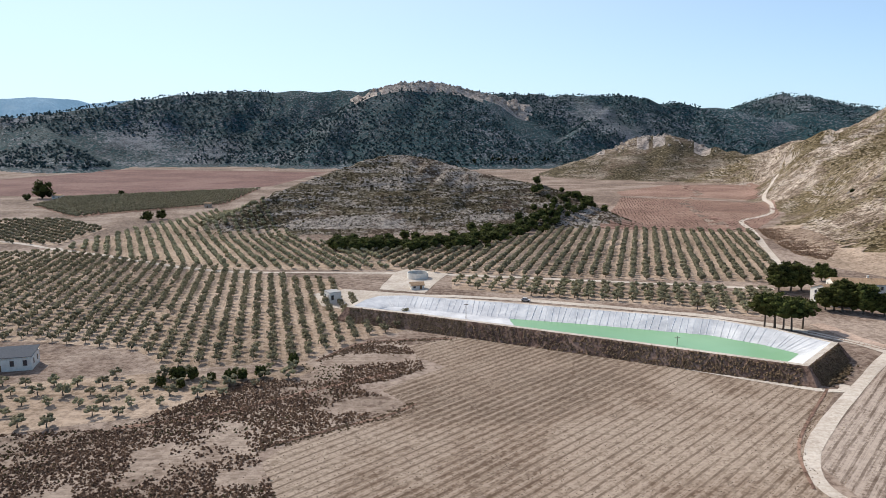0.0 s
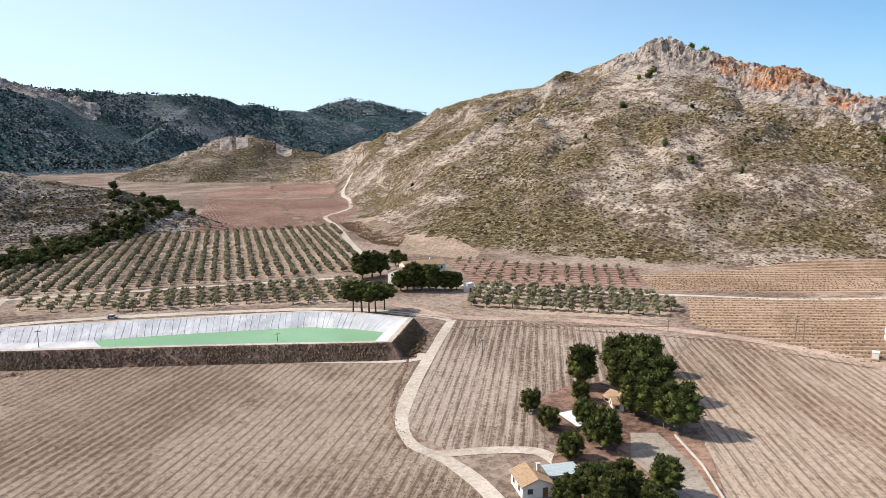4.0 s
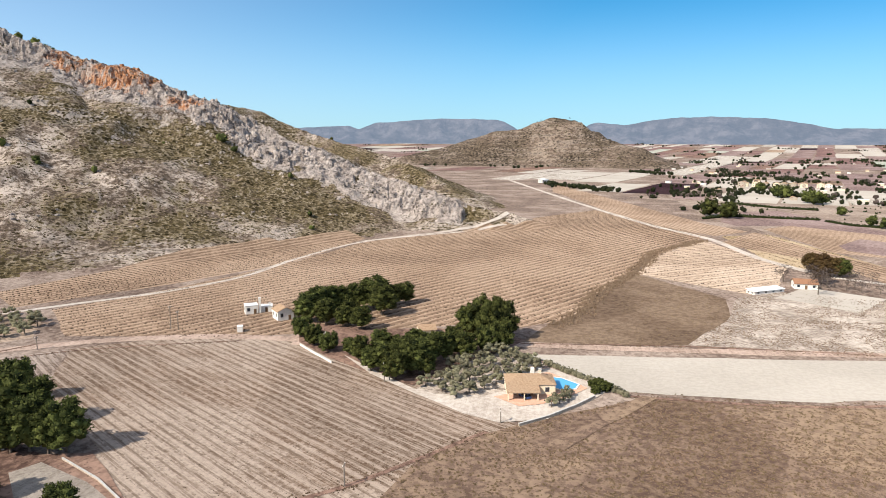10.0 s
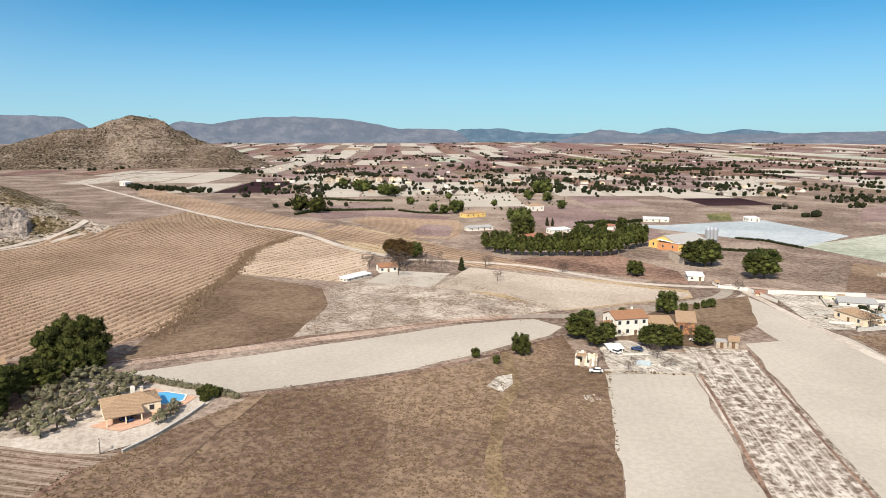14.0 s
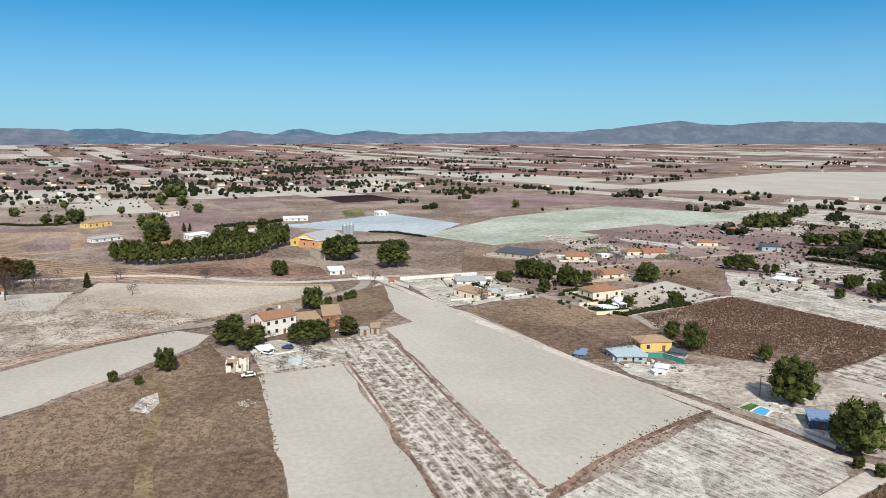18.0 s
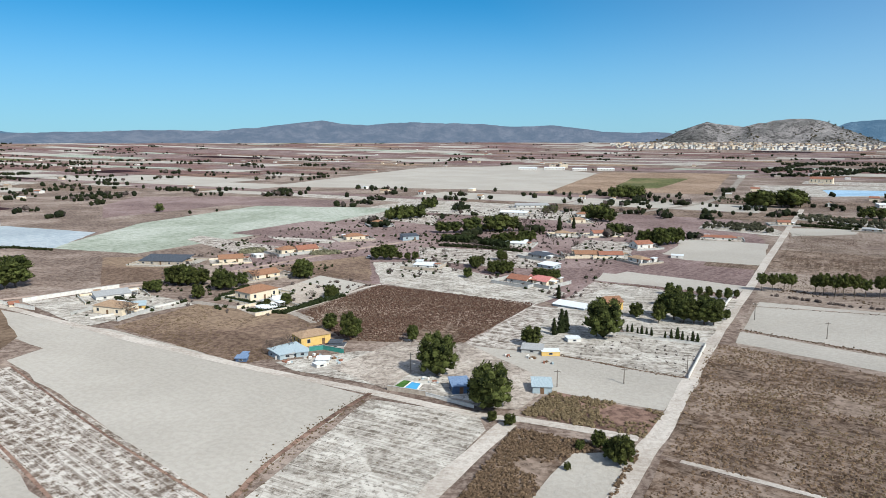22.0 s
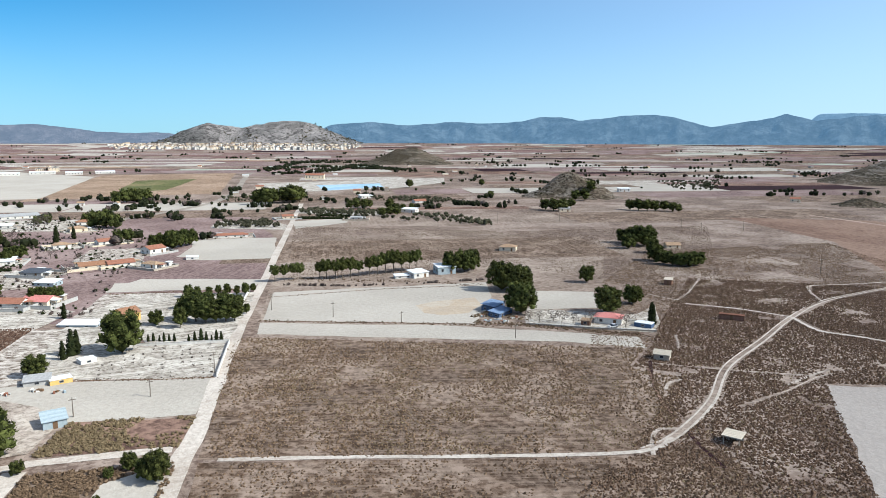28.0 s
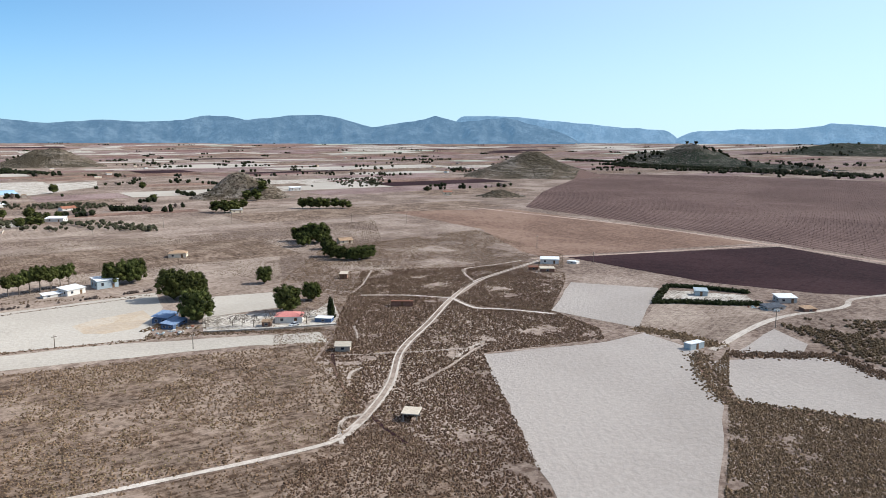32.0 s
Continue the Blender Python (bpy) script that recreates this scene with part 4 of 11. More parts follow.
field("D2", "grove", [(-25.6, 377.3), (-52.4, 451.2), (24.4, 452.1), (92, 551.9), (234.3, 530.8), (170.1, 346.1), (91.1, 352.4), (5, 366.5)], -105.6, "olive grove in straight columns")
field("E", "grove", [(4.9, 358.9), (155.2, 320.3), (128, 276.7), (100.2, 292.6), (4.5, 328.8)], -15.4, "narrow olive plot beside the reservoir")
field("F", "grove", [(-459.4, 580.1), (-331.1, 601.9), (-261.7, 546.9), (-254.9, 460.7), (-385.3, 484.7)], -41.5, "far olive grove")
field("G", "weeds", [(-420.1, 723.7), (-438, 824.3), (-248.8, 962.1), (-229.3, 745.6), (-327.6, 623.2)], 50.2, "dense dark olive plantation")
field("F1", "red", [(-915.8, 1058.9), (-726, 1161.8), (-669.9, 1520.7), (-229.8, 1417.8), (-246.5, 1016.7), (-444.5, 824.1), (-530.5, 845.8), (-679.5, 782.7)], 20.6, "red ploughed field at the foot of the range")
field("I", "redvines", [(123.3, 552.3), (212.6, 838.4), (296.4, 810.1), (356.3, 757), (315.2, 656.9), (234.3, 530.8)], -11.1, "reddish vineyard in the valley")
field("F2", "redvines", [(226.7, 924.4), (334.5, 1056.2), (462.6, 1059.7), (439.9, 929.5), (371.7, 790.4), (307.4, 840.4), (218.6, 862.5)], 20, "bare pinkish field in the valley")
field("", "grove", [(215, 393), (222, 440), (238, 500), (258, 560), (280, 575), (272, 500), (268, 430), (262, 365), (240, 340)], 40, "pale trodden earth at the mountain's foot", "bare_ground")
field("WB", "scrub", [(250.2, 557.4), (271.5, 544.6), (264, 490), (252, 442.4), (226, 410), (219, 430), (228, 480), (238, 520)], 60, "dark brown brush beside the valley track", "brush_land")
# round the pine house
field("J", "stubble", [(154.7, 235.4), (213.7, 161.8), (173, 142.6), (145.3, 136.9), (111.9, 130.2), (106.4, 118.4), (84.6, 127.1), (83.5, 148.3), (98.4, 170.4)], -130.6, "brown and grey striped stubble field")
field("K", "furrows", [(213.7, 161.8), (233, 132.3), (237.5, 85.7), (200.2, 40.3), (170.9, 6.1), (161.5, -6.5), (120.7, 18), (110.2, 68.5), (127.1, 94.9), (142.5, 102.6), (174, 141.1)], -126.3, "brown field with pale plough stripes")
field("L", "grove", [(165, 246.9), (199.5, 277.8), (254.6, 223.4), (247.5, 198.5), (224.6, 184.8), (184, 221.2)], -43.8, "olive orchard on light earth by the road")
field("L2", "redvines", [(227.6, 350.2), (302.3, 269.1), (261.8, 229.6), (200.3, 283)], -42.1, "terraced olive rows at the mountain's foot")
field("M", "vines", [(264.1, 207.1), (312.9, 177.2), (392.7, 145.9), (479.9, 126.9), (572.2, 39.3), (651.1, 10.5), (728.9, -46.4), (545.5, -117.8), (435.8, -63), (334.1, -25.8), (283.8, -12.1), (264.3, 10.6), (266.9, 29.8), (235.9, 110.5), (227.9, 174.2)], -33.7, "wide tan vineyard with winter rows")
field("M2", "vines", [(289, 256.4), (425.7, 214.6), (516.5, 163.7), (493.8, 130.6), (388, 147.7), (323.4, 183), (264.5, 225.8)], -30.6, "vineyard between track and mountain")
field("N", "turf", [(384, -46.5), (346.2, -70.9), (328.6, -80.8), (288.8, -73.6), (250.6, -49.9), (247, -31.8), (246.5, 8.3), (266, 1), (290, -12.5), (331.3, -23.1)], 0, "brown fallow field")
field("O", "oldvines", [(434.6, -62.1), (525.5, -110), (414.3, -133.4), (361.3, -113.1), (339.5, -94.2), (383.1, -48.3)], -55.3, "light tan vineyard beside the long track")
field("O2", "straw", [(545.1, -128), (561.2, -165.6), (449.3, -185.5), (409.1, -192.4), (398.7, -150), (439, -129.6)], -164.9, "tan field beside the long track")
field("O3", "vines", [(1161.7, -7.1), (627.8, -131.6), (576.5, -155.1), (546.3, -123.6), (619.7, -79.2), (979.5, -5.5)], -166, "tan field strip along the track")
field("Q", "dust", [(330.3, -85.9), (346.2, -108.4), (333.3, -153.9), (265.9, -160.5), (244.7, -163.5), (247.8, -119.7), (250.6, -49.9), (290.7, -73)], 30, "rough whitish fallow ground")
field("F3", "straw", [(309, -136.8), (338.8, -162.9), (293.9, -214.5), (254.8, -239.5), (241, -229.8), (244.7, -163.5)], 0, "yellowish field by the track")
field("S", "pale", [(231.6, 6.3), (235.8, -48.9), (241.6, -116.8), (238.2, -144.1), (222.9, -148), (214.5, -136.9), (199.2, -77.3), (199.8, -24.4)], -89.2, "long whitish field along the road")
field("U", "grass", [(164.4, 14.2), (173.1, 4.2), (195.1, -27), (196.9, -95.6), (213.2, -141.8), (192.1, -133.4), (170.6, -131.3), (112.6, -91), (93.2, -76.8), (124.3, 33.6), (146.7, 28.3)], 20, "rough meadow of brown and yellow dry grass")
field("V", "pale", [(171.7, -130.1), (159.4, -154.1), (83.3, -105), (64.2, -92), (84.9, -71.8), (103.7, -84.9)], 146.2, "pale ploughed strip below the farmhouse")
field("W", "mottled", [(183.9, -172), (171.6, -189.3), (66.2, -121.8), (39.2, -106.1), (55.9, -89.6), (156.7, -152.7)], 148.7, "rough whitish strip between two ploughed fields")
field("X", "pale", [(225.6, -231.1), (237.8, -255.8), (158.8, -231), (54.1, -184.1), (66.2, -121.8), (177.7, -194.5), (175.4, -208.5)], 149.1, "large pale ploughed field beside the track")
field("Y", "chalk", [(51.6, -181.4), (20.9, -175.8), (17.6, -165.7), (26.5, -131), (30.2, -106.4), (67.2, -95.4), (62.7, -120.3)], 161.5, "whitish rough field with faint rows")
field("Z", "grass", [(169.2, -237.7), (156, -278.3), (92.1, -265.1), (86.2, -218.3), (100.7, -204.3)], 20, "brown meadow beside the villas")
field("AA", "scrub", [(106.7, -270.8), (88.1, -330.3), (11, -304.1), (34.7, -237), (75.5, -235.8)], 20, "dark fallow field")
field("AA2", "mottled", [(33.5, -238), (12, -301), (-3, -296), (-20, -262), (0, -231)], 160, "rough whitish ground beside the dark fallow field")
field("AB", "pale", [(32.8, -237.5), (2.4, -230.2), (-38.9, -215.2), (-27.8, -186.4), (3.1, -195.8), (12.7, -199.9)], 160.1, "pale field between two tracks")
field("AC", "weeds", [(9.6, -177.2), (1.6, -196.2), (-27.6, -184.4), (-20.6, -167.2)], 0, "weedy corner beside the track")
field("AE", "scrub", [(10.9, -167.7), (-19.4, -159.7), (-10.4, -133.2), (-3.8, -111.4), (23.8, -115.8), (17.8, -137.7)], 0, "scrub corner between two tracks")
field("F4", "pale", [(4.2, -135.5), (1.4, -144.1), (-3.8, -156.4), (-14, -158.4), (-15.4, -152.9), (-9.6, -133.2), (-3.2, -115.8), (10, -120.5)], 0, "small pale plot in the scrub")
field("AF", "chalk", [(-0.6, -230.3), (-21, -259.1), (-50.9, -250.5), (-38.1, -214.3)], 171.2, "whitish plot with rows of saplings")
field("AG", "chalk", [(108.3, -392.5), (78.6, -396.1), (7.8, -340.7), (-2.9, -326.3), (11.9, -300.5), (89.3, -334.5)], 150, "long whitish plot")
field("AH", "pale", [(-86.2, -323.5), (-186.8, -296.4), (-172, -267.9), (-139.3, -229), (-68.4, -275)], 155.1, "pale sandy field beside the straight road")
field("", "ochre", [(-133.1, -268.4), (-143.1, -271.4), (-153.4, -270.4), (-163.9, -269.8), (-159.4, -256.5), (-146.5, -245.8), (-135.1, -248.1), (-130.4, -254.5)], 10, "ochre stain on the pale field", "stain")
field("AI", "pale", [(-66.3, -271.2), (-130.7, -231.7), (-183.2, -185.5), (-175.6, -173.6), (-155.8, -193.7), (-61.3, -255.5)], 145.1, "long narrow pale strip")
field("AI2", "pale", [(-195.2, -269.2), (-219.7, -253.2), (-200.8, -227.5), (-172.3, -239.4)], 0, "pale yard field")
field("AJ", "scrub", [(-51.8, -249.5), (-57.1, -253), (-167, -179.8), (-134.9, -121.5), (-116.5, -112.8), (-23.5, -158.5)], 154.1, "wide dark scrub field in faint rows")
field("AJ2", "scrub", [(-23.2, -156.8), (-114.8, -111), (-135.7, -113.2), (-114, -64.1), (-12.2, -119.4)], 153.4, "scrub land along the foot track")
field("AK", "ash", [(-195.3, -121), (-234.4, -92.9), (-253.1, -86.1), (-242.9, -63.6), (-202.7, -45.3), (-164.5, -35.9), (-137.3, -30.3), (-117.3, -26.2), (-113, -50.5)], 37.8, "large pale ploughed field in the scrub")
field("AL", "ash", [(-264.4, -130.4), (-323.9, -149.1), (-336.5, -108.5), (-259.6, -90.6)], 19.3, "grey ploughed plot")
field("", "chalk", [(-333.7, -105.7), (-344.3, -69.9), (-329, -61.9), (-307.7, -98.9)], 0, "pale yard inside the clipped hedge", "yard")
field("AM", "fallow", [(-259.6, -90.6), (-305.9, -99.6), (-328.2, -59.4), (-304.4, -50.5), (-258.8, -59.1)], 0, "pinkish rough plot below the hedge")
field("AN", "ash", [(-246.9, -52.5), (-287.7, -47.5), (-272.7, -33.7), (-258.3, -33.3)], 0, "small pale plot")
field("AO", "ash", [(-232.3, -57), (-263.6, -23.8), (-249.7, -8.7), (-231.5, 9.7), (-208.5, 9.4), (-206.9, -6.2), (-200, -40.1)], 55.8, "pale ploughed field behind the path")
field("AP", "darkred", [(-393.3, -185.4), (-517.1, -85.8), (-475.8, -22.2), (-440.2, 34.8), (-368.3, 30.3), (-380, -16.5), (-368.5, -42.6), (-364.4, -93.2)], 98.2, "dark red ploughed field")
field("AQ", "wine", [(-1365.4, -598.3), (-1461.8, -333.1), (-1429.6, -78.9), (-1418.8, 96), (-477.2, 37.1), (-498.6, -23.5), (-573.8, -171.5), (-659.1, -357.9), (-863.2, -443.1)], 46.3, "wide reddish vineyard at the foot of the dark hill")
field("AR", "rusty", [(-537.8, -443.3), (-632.6, -363.2), (-530, -99), (-385.1, -196.6), (-396.3, -218.6), (-478.7, -300.7)], 66.5, "reddish fallow land")
# far fields that stand out on the plain
field("F5", "green", [(332.2, -407.5), (352, -543.2), (317.3, -709.1), (163.6, -701.7), (203.3, -544.1), (262.2, -396.5)], -104.5, "pale green crop field")
field("F6", "plastic", [(477.6, -370.8), (459.4, -399.9), (451.9, -505.5), (351.6, -482.1), (328.4, -408.6)], -129.6, "field under bluish crop sheeting")
field("F7", "lush", [(511.3, -497.3), (514.4, -529.5), (459.3, -478.1), (467.6, -459.8)], 0, "small green plot")
field("F8", "vines", [(39.1, -924.7), (-77.3, -1500.3), (-326.2, -1482.5), (-185.3, -944.2), (-64.1, -954)], 0, "yellowish field with a green streak")
field("F9", "pale", [(436.5, -977), (333.1, -1661.5), (105.1, -1790.8), (-64.6, -1452), (19.1, -959.3), (196.8, -983.7)], 0, "very large pale field")
field("F10", "pale", [(-60.7, -450.3), (-91.5, -525.2), (-137.6, -505.7), (-112.5, -419.5)], 0, "pale plot beside the straight road")
field("F11", "pale", [(-18, -365.2), (-34.9, -387.3), (-89.1, -357.5), (-77.7, -334.3)], 0, "pale plot beside the straight road")
# plots among the villas
PLOT = "pale dusty garden plot among the villas"
field("H1", "grass", [(274.6, -380.3), (251.8, -385.3), (219.6, -368), (197.6, -327.7), (222.4, -306.1)], 20, "dry yellow meadow behind the white garden wall")
field("H2", "grass", [(161.3, -371.6), (147.8, -382.6), (117.4, -414.7), (94.4, -337.9), (125.3, -348.7), (160.6, -354.1)], 20, "dry yellow meadow between villas")
field("H3", "chalk", [(143.2, -286.7), (148.9, -314.1), (136.7, -317.2), (106.2, -294.1), (112.8, -269.4), (129.2, -271.2)], 20, PLOT)
field("H4", "pale", [(129.3, -329.1), (125.3, -348.7), (95.6, -331.1), (99.3, -303.1), (108.9, -293.9)], 20, PLOT)
field("H5", "chalk", [(219.9, -281.1), (209.3, -299.9), (164.2, -282.4), (157.3, -277), (173.1, -253.9), (183.4, -232.7)], 20, PLOT)
field("H6", "mottled", [(262.9, -458.2), (264.5, -479.3), (201.6, -447.1), (180.4, -436.7), (179.2, -401), (209.2, -415.3)], 20, PLOT)
field("H7", "mottled", [(94.6, -453.5), (25.8, -446), (-1.6, -434.4), (-1.5, -386.4), (42.2, -389), (83, -406.8)], 20, "rough whitish plot beside the gardens")
field("H8", "chalk", [(212.7, -482.5), (206, -500.1), (156.6, -469.8), (156.7, -457.1), (197.5, -467.3)], 20, "narrow whitish strip on brown land")
field("H9", "mottled", [(192.3, -595.6), (173.6, -660.8), (112.5, -640.2), (105.3, -569.5), (151.9, -598.1)], 20, "whitish rough plot on the plain")
field("H10", "pale", [(-80.7, -517.6), (-138, -503.8), (-109.7, -418.4), (-69.5, -432.1)], 20, "pale plot beside the straight road")
field("H11", "pale", [(-19.2, -382.4), (-89.4, -357.3), (-80.4, -337.8), (-16.7, -360.2)], 20, "pale plot beside the straight road")
field("H12", "mottled", [(-1.9, -316), (-16.5, -357.2), (-47.9, -342.4), (-40.7, -297.7), (-3, -295.4)], 20, PLOT)
field("H13", "mottled", [(-4.3, -459.5), (-16, -504.9), (-48.9, -498.4), (-42.5, -450.2)], 20, PLOT)
field("H14", "plum", [(3.5, -417.5), (-30.3, -419.6), (-18.3, -364.8), (4.5, -372.8)], 20, "plum-brown fallow plot")
field("H15", "chalk", [(-119, -627.5), (-160.1, -617.3), (-166.9, -575.2), (-156.4, -547.1), (-105.6, -582.4)], 166.1, "whitish orchard plot by the road")
field("H16", "chalk", [(-211.5, -700.1), (-285, -637.7), (-267.9, -603.8), (-202, -659.6)], 139.7, "whitish orchard plot by the road")
field("H17", "pale", [(-178.5, -598.3), (-233.9, -601.7), (-216.1, -567.6), (-165, -547.7)], 20, "pale plot by the road")
field("H18", "chalk", [(-280.3, -1129.3), (-623.8, -1137.8), (-556.8, -1014.3), (-428.3, -927.7), (-254.1, -925.8)], 20, "white bare ground round the blue sheeting")
field("", "blue_sheet", [(-349.9, -1045.6), (-452.9, -1040.7), (-426.3, -965.2), (-323.2, -930.2)], 20, "strip of bright blue crop sheeting")
field("H19", "lush", [(-75.5, -1076.6), (-118.9, -1292.2), (-218, -1298.7), (-132.4, -1043.4), (-85.1, -1017.2)], 20, "green streaked crop on the plain")
field("H20", "plum", [(480.5, -673.4), (514.4, -779.1), (402.7, -808.7), (237.1, -775.1), (237.5, -699.7), (351.3, -704.2), (408, -570.2)], 0, "plum-brown fallow land beyond the green crop")
field("H21", "plum", [(248.2, -494.6), (217.6, -581.9), (155.2, -566.5), (141.7, -501.1), (170.9, -476.8), (209.6, -482.7)], 0, "plum-brown fallow land behind the villas")
# plots between the vineyards and the long pine belt
field("H22", "vines", [(505.4, -116.3), (572.1, -158.3), (483.2, -173.6), (338.4, -211.9), (315.3, -204.7), (355.7, -169.5), (432.6, -164.1)], -164.8, "orange-tan vineyard strip along the track")
field("H23", "vines", [(594.8, -171.1), (620.5, -200.1), (558.7, -260.4), (518.1, -246.1), (460.1, -213.7), (457.1, -206), (475.7, -180.9)], 20, "bare tan field by the houses")
field("H24", "plum", [(508.9, -195.9), (545.1, -224.4), (525, -239.4), (464.5, -209.3), (485.2, -192.6)], 20, "dark ploughed patch in a tan field")
field("H25", "plum", [(717.2, -167.7), (751.1, -228.8), (582.9, -263.9), (567.7, -251.6), (620.5, -200.1), (611.6, -154.7), (641.3, -149.3)], 20, "plum-brown fallow land by a long hedge")
field("H26", "sand", [(308.4, -130.4), (350.3, -170.4), (248.5, -235.7), (243, -226.3), (247.4, -158.4), (283.7, -154.6)], 20, "pale sandy field beside the track")
field("H27", "pale", [(335.2, -104.1), (360.9, -125.4), (338.7, -152.9), (309.5, -129.4)], 20, "pale yard of the orange-roofed house")
field("H28", "pale", [(795.1, -350.9), (823.3, -459.5), (645.4, -378.6), (668.4, -317)], 20, "pale ploughed field on the plain")
field("H29", "weeds", [(362.7, -200.4), (362.2, -272.2), (293.5, -268.3), (264.7, -249.9), (324.9, -213.3)], 20, "brown weedy land below the pine belt")

ribbon("farm_track", "track", [(151.6, 230.2), (126.2, 202.3), (98.9, 171.4), (84.7, 152.5), (79.5, 138.3), (81.8, 125.9), (81.9, 113.3), (78.5, 96.2)], 3.8, "pale winding farm track")
ribbon("farm_track", "track", [(81.5, 130), (94.9, 124.2), (102.1, 118.7), (102.5, 111.6)], 4.0, "pale drive to the pine house")
ribbon("dirt_road", "road", [(145.3, 266.7), (154, 235.1), (177.5, 215.3), (198.2, 197.6), (219, 167.4), (231.2, 138.2), (236.9, 108.3), (236.1, 83.3)], 6.0, "beaten dirt road across the fields")
ribbon("dirt_road", "road", [(232.9, 89), (234.1, 70)], 6.0, "beaten dirt road across the fields")
ribbon("dirt_road", "road", [(240.3, 92.2), (237.2, 57.5), (242.4, 8.5), (242.7, -31.6), (245.1, -72.4), (247.6, -113.8), (240.8, -154)], 6.0, "beaten dirt road across the fields")
ribbon("dirt_road", "asphalt", [(244.5, -137.8), (235.7, -162.6), (232.8, -205.5), (237.7, -241.4), (249.3, -259.1)], 6.0, "grey road passing the farmhouse")
ribbon("farm_track", "track", [(190.9, 286.5), (234.1, 240.6), (275, 204.5), (303.4, 179.2), (345, 157.6), (405.5, 148.3), (485.6, 122.1), (567, 33.2)], 3.5, "pale track along the mountain's foot")
ribbon("farm_track", "track", [(482.6, 127.6), (529.6, 86.7), (575.8, 39.6), (636.2, 14.9)], 3.5, "pale track along the mountain's foot")
ribbon("long_track", "track", [(1297.7, 81.5), (983.6, 9), (743.9, -48.6), (604.3, -86.9), (530.8, -115.6), (444.7, -127.4), (388.3, -149.7)], 6.0, "long pale track across the vineyards")
ribbon("long_track", "track", [(388.3, -149.7), (343.8, -199.5), (281.5, -224.5), (253.5, -256.9)], 5.0, "long pale track across the vineyards")
ribbon("farm_track", "track", [(258, -266.9), (229.5, -256.7), (169.8, -231.2), (99.9, -202.6), (55, -187.5), (20.8, -175), (10.8, -174.2)], 3.8, "pale track between fields and villas")
ribbon("farm_track", "track", [(13.6, -174.9), (-1.7, -171.4), (-19.3, -166.8)], 3.6, "pale track between fields and villas")
ribbon("farm_track", "track", [(12.6, -170.8), (20.8, -146.1), (25.4, -131.3), (28.6, -115.9)], 5.0, "broad pale track")
ribbon("straight_road", "track", [(-236.4, -758.4), (-164.5, -562.2), (-95.2, -369.5), (-67, -293.6), (-47.7, -239.7), (-26.8, -176.4), (-19.3, -158.1), (-10.1, -129.3), (-3.8, -111.4)], 4.6, "long straight pale road towards the town")
ribbon("footpath", "track", [(-27.4, -156.1), (-52, -144.4), (-80.6, -129.5), (-114.2, -114), (-127.1, -115.9)], 1.8, "pale footpath through the scrub")
RUTS = [(-116.3, -114.1), (-129.3, -116.6), (-154.8, -128.2), (-183.3, -146.6), (-219.3, -161.1), (-259.2, -177.6), (-303.2, -190.1), (-376, -191.9)]
ribbon("footpath", "track", [(x + 0.4, y - 0.9) for x, y in RUTS], 0.55, "pale wheel rut through the scrub", 0.06)
ribbon("footpath", "track", [(x - 0.4, y + 0.9) for x, y in RUTS], 0.7, "pale wheel rut through the scrub", 0.06)
ribbon("footpath", "fallow", RUTS, 2.6, "dusty verge of the winding path", 0.03)
FAINT = [([(-207.2, -126.6), (-198.1, -126.5), (-180.7, -123.4), (-168.9, -122.5), (-158.5, -121.9)], 0.4), ([(-164.1, -162.3), (-174.2, -151.4), (-185.6, -140.4), (-200, -127.8)], 0.35), ([(-290.3, -252.6), (-257, -229.9), (-241.7, -222.6), (-239.1, -237)], 0.8), ([(-197, -181), (-190, -173), (-185.4, -168.7)], 0.5), ([(-151, -141), (-152.9, -142.7), (-156.5, -144.7), (-161.2, -144.9)], 1.0), ([(-365.8, -200.7), (-343.4, -206.4), (-323.9, -213), (-310, -204), (-296, -188.5)], 1.5), ([(-116, -111), (-122, -117.5), (-128, -121), (-133, -118.5)], 1.2)]
for line, wide in FAINT:
    ribbon("footpath", "dust", line, wide, "pale trodden path through the scrub", 0.05)
for line in ([(-166.1, -162.6), (-152.2, -147.5), (-141.6, -133.1), (-137.1, -124.9)], [(-133.2, -117.1), (-128.8, -108.1), (-124.9, -98.5)]):
    ribbon("ditch", "darkred", line, 1.1, "dark shallow ditch through the scrub", 0.05)
ribbon("footpath", "track", [(-259.2, -177.6), (-249.7, -159.3), (-255.6, -145.9), (-259.8, -126.8)], 1.6, "pale footpath through the scrub")
ribbon("footpath", "track", [(-239.5, -214.8), (-251.8, -197.9), (-259.2, -177.6)], 1.2, "pale footpath through the scrub")
ribbon("farm_track", "road", [(-626.6, -422.5), (-586.1, -255.3), (-556.1, -166.1), (-486.9, -22.8), (-459.4, 12.5)], 5.0, "straight track along the red vineyard")
ribbon("farm_track", "road", [(-375.5, -199.3), (-441.4, -149), (-528.4, -87.8)], 4.0, "track along the dark ploughed field")
ribbon("farm_track", "track", [(-245.7, -59.6), (-304.4, -50.5), (-342.6, -30.5), (-364.3, -28.2), (-392.1, -9.9)], 2.6, "pale track round the hedged plot")
ribbon("main_road", "asphalt", [(-46.9, -681.6), (-134.6, -787.3), (-204.9, -949.8), (-310.7, -1332.2), (-440, -1752.2)], 9.0, "grey road running to the town")
ribbon("farm_track", "track", [(-396, 498.4), (-302.7, 477.8), (-246, 444.4), (-197.5, 417.2), (-122.5, 373.2), (-55.1, 369), (5, 363.4), (158.5, 330.1)], 4.5, "pale track between the olive groves")
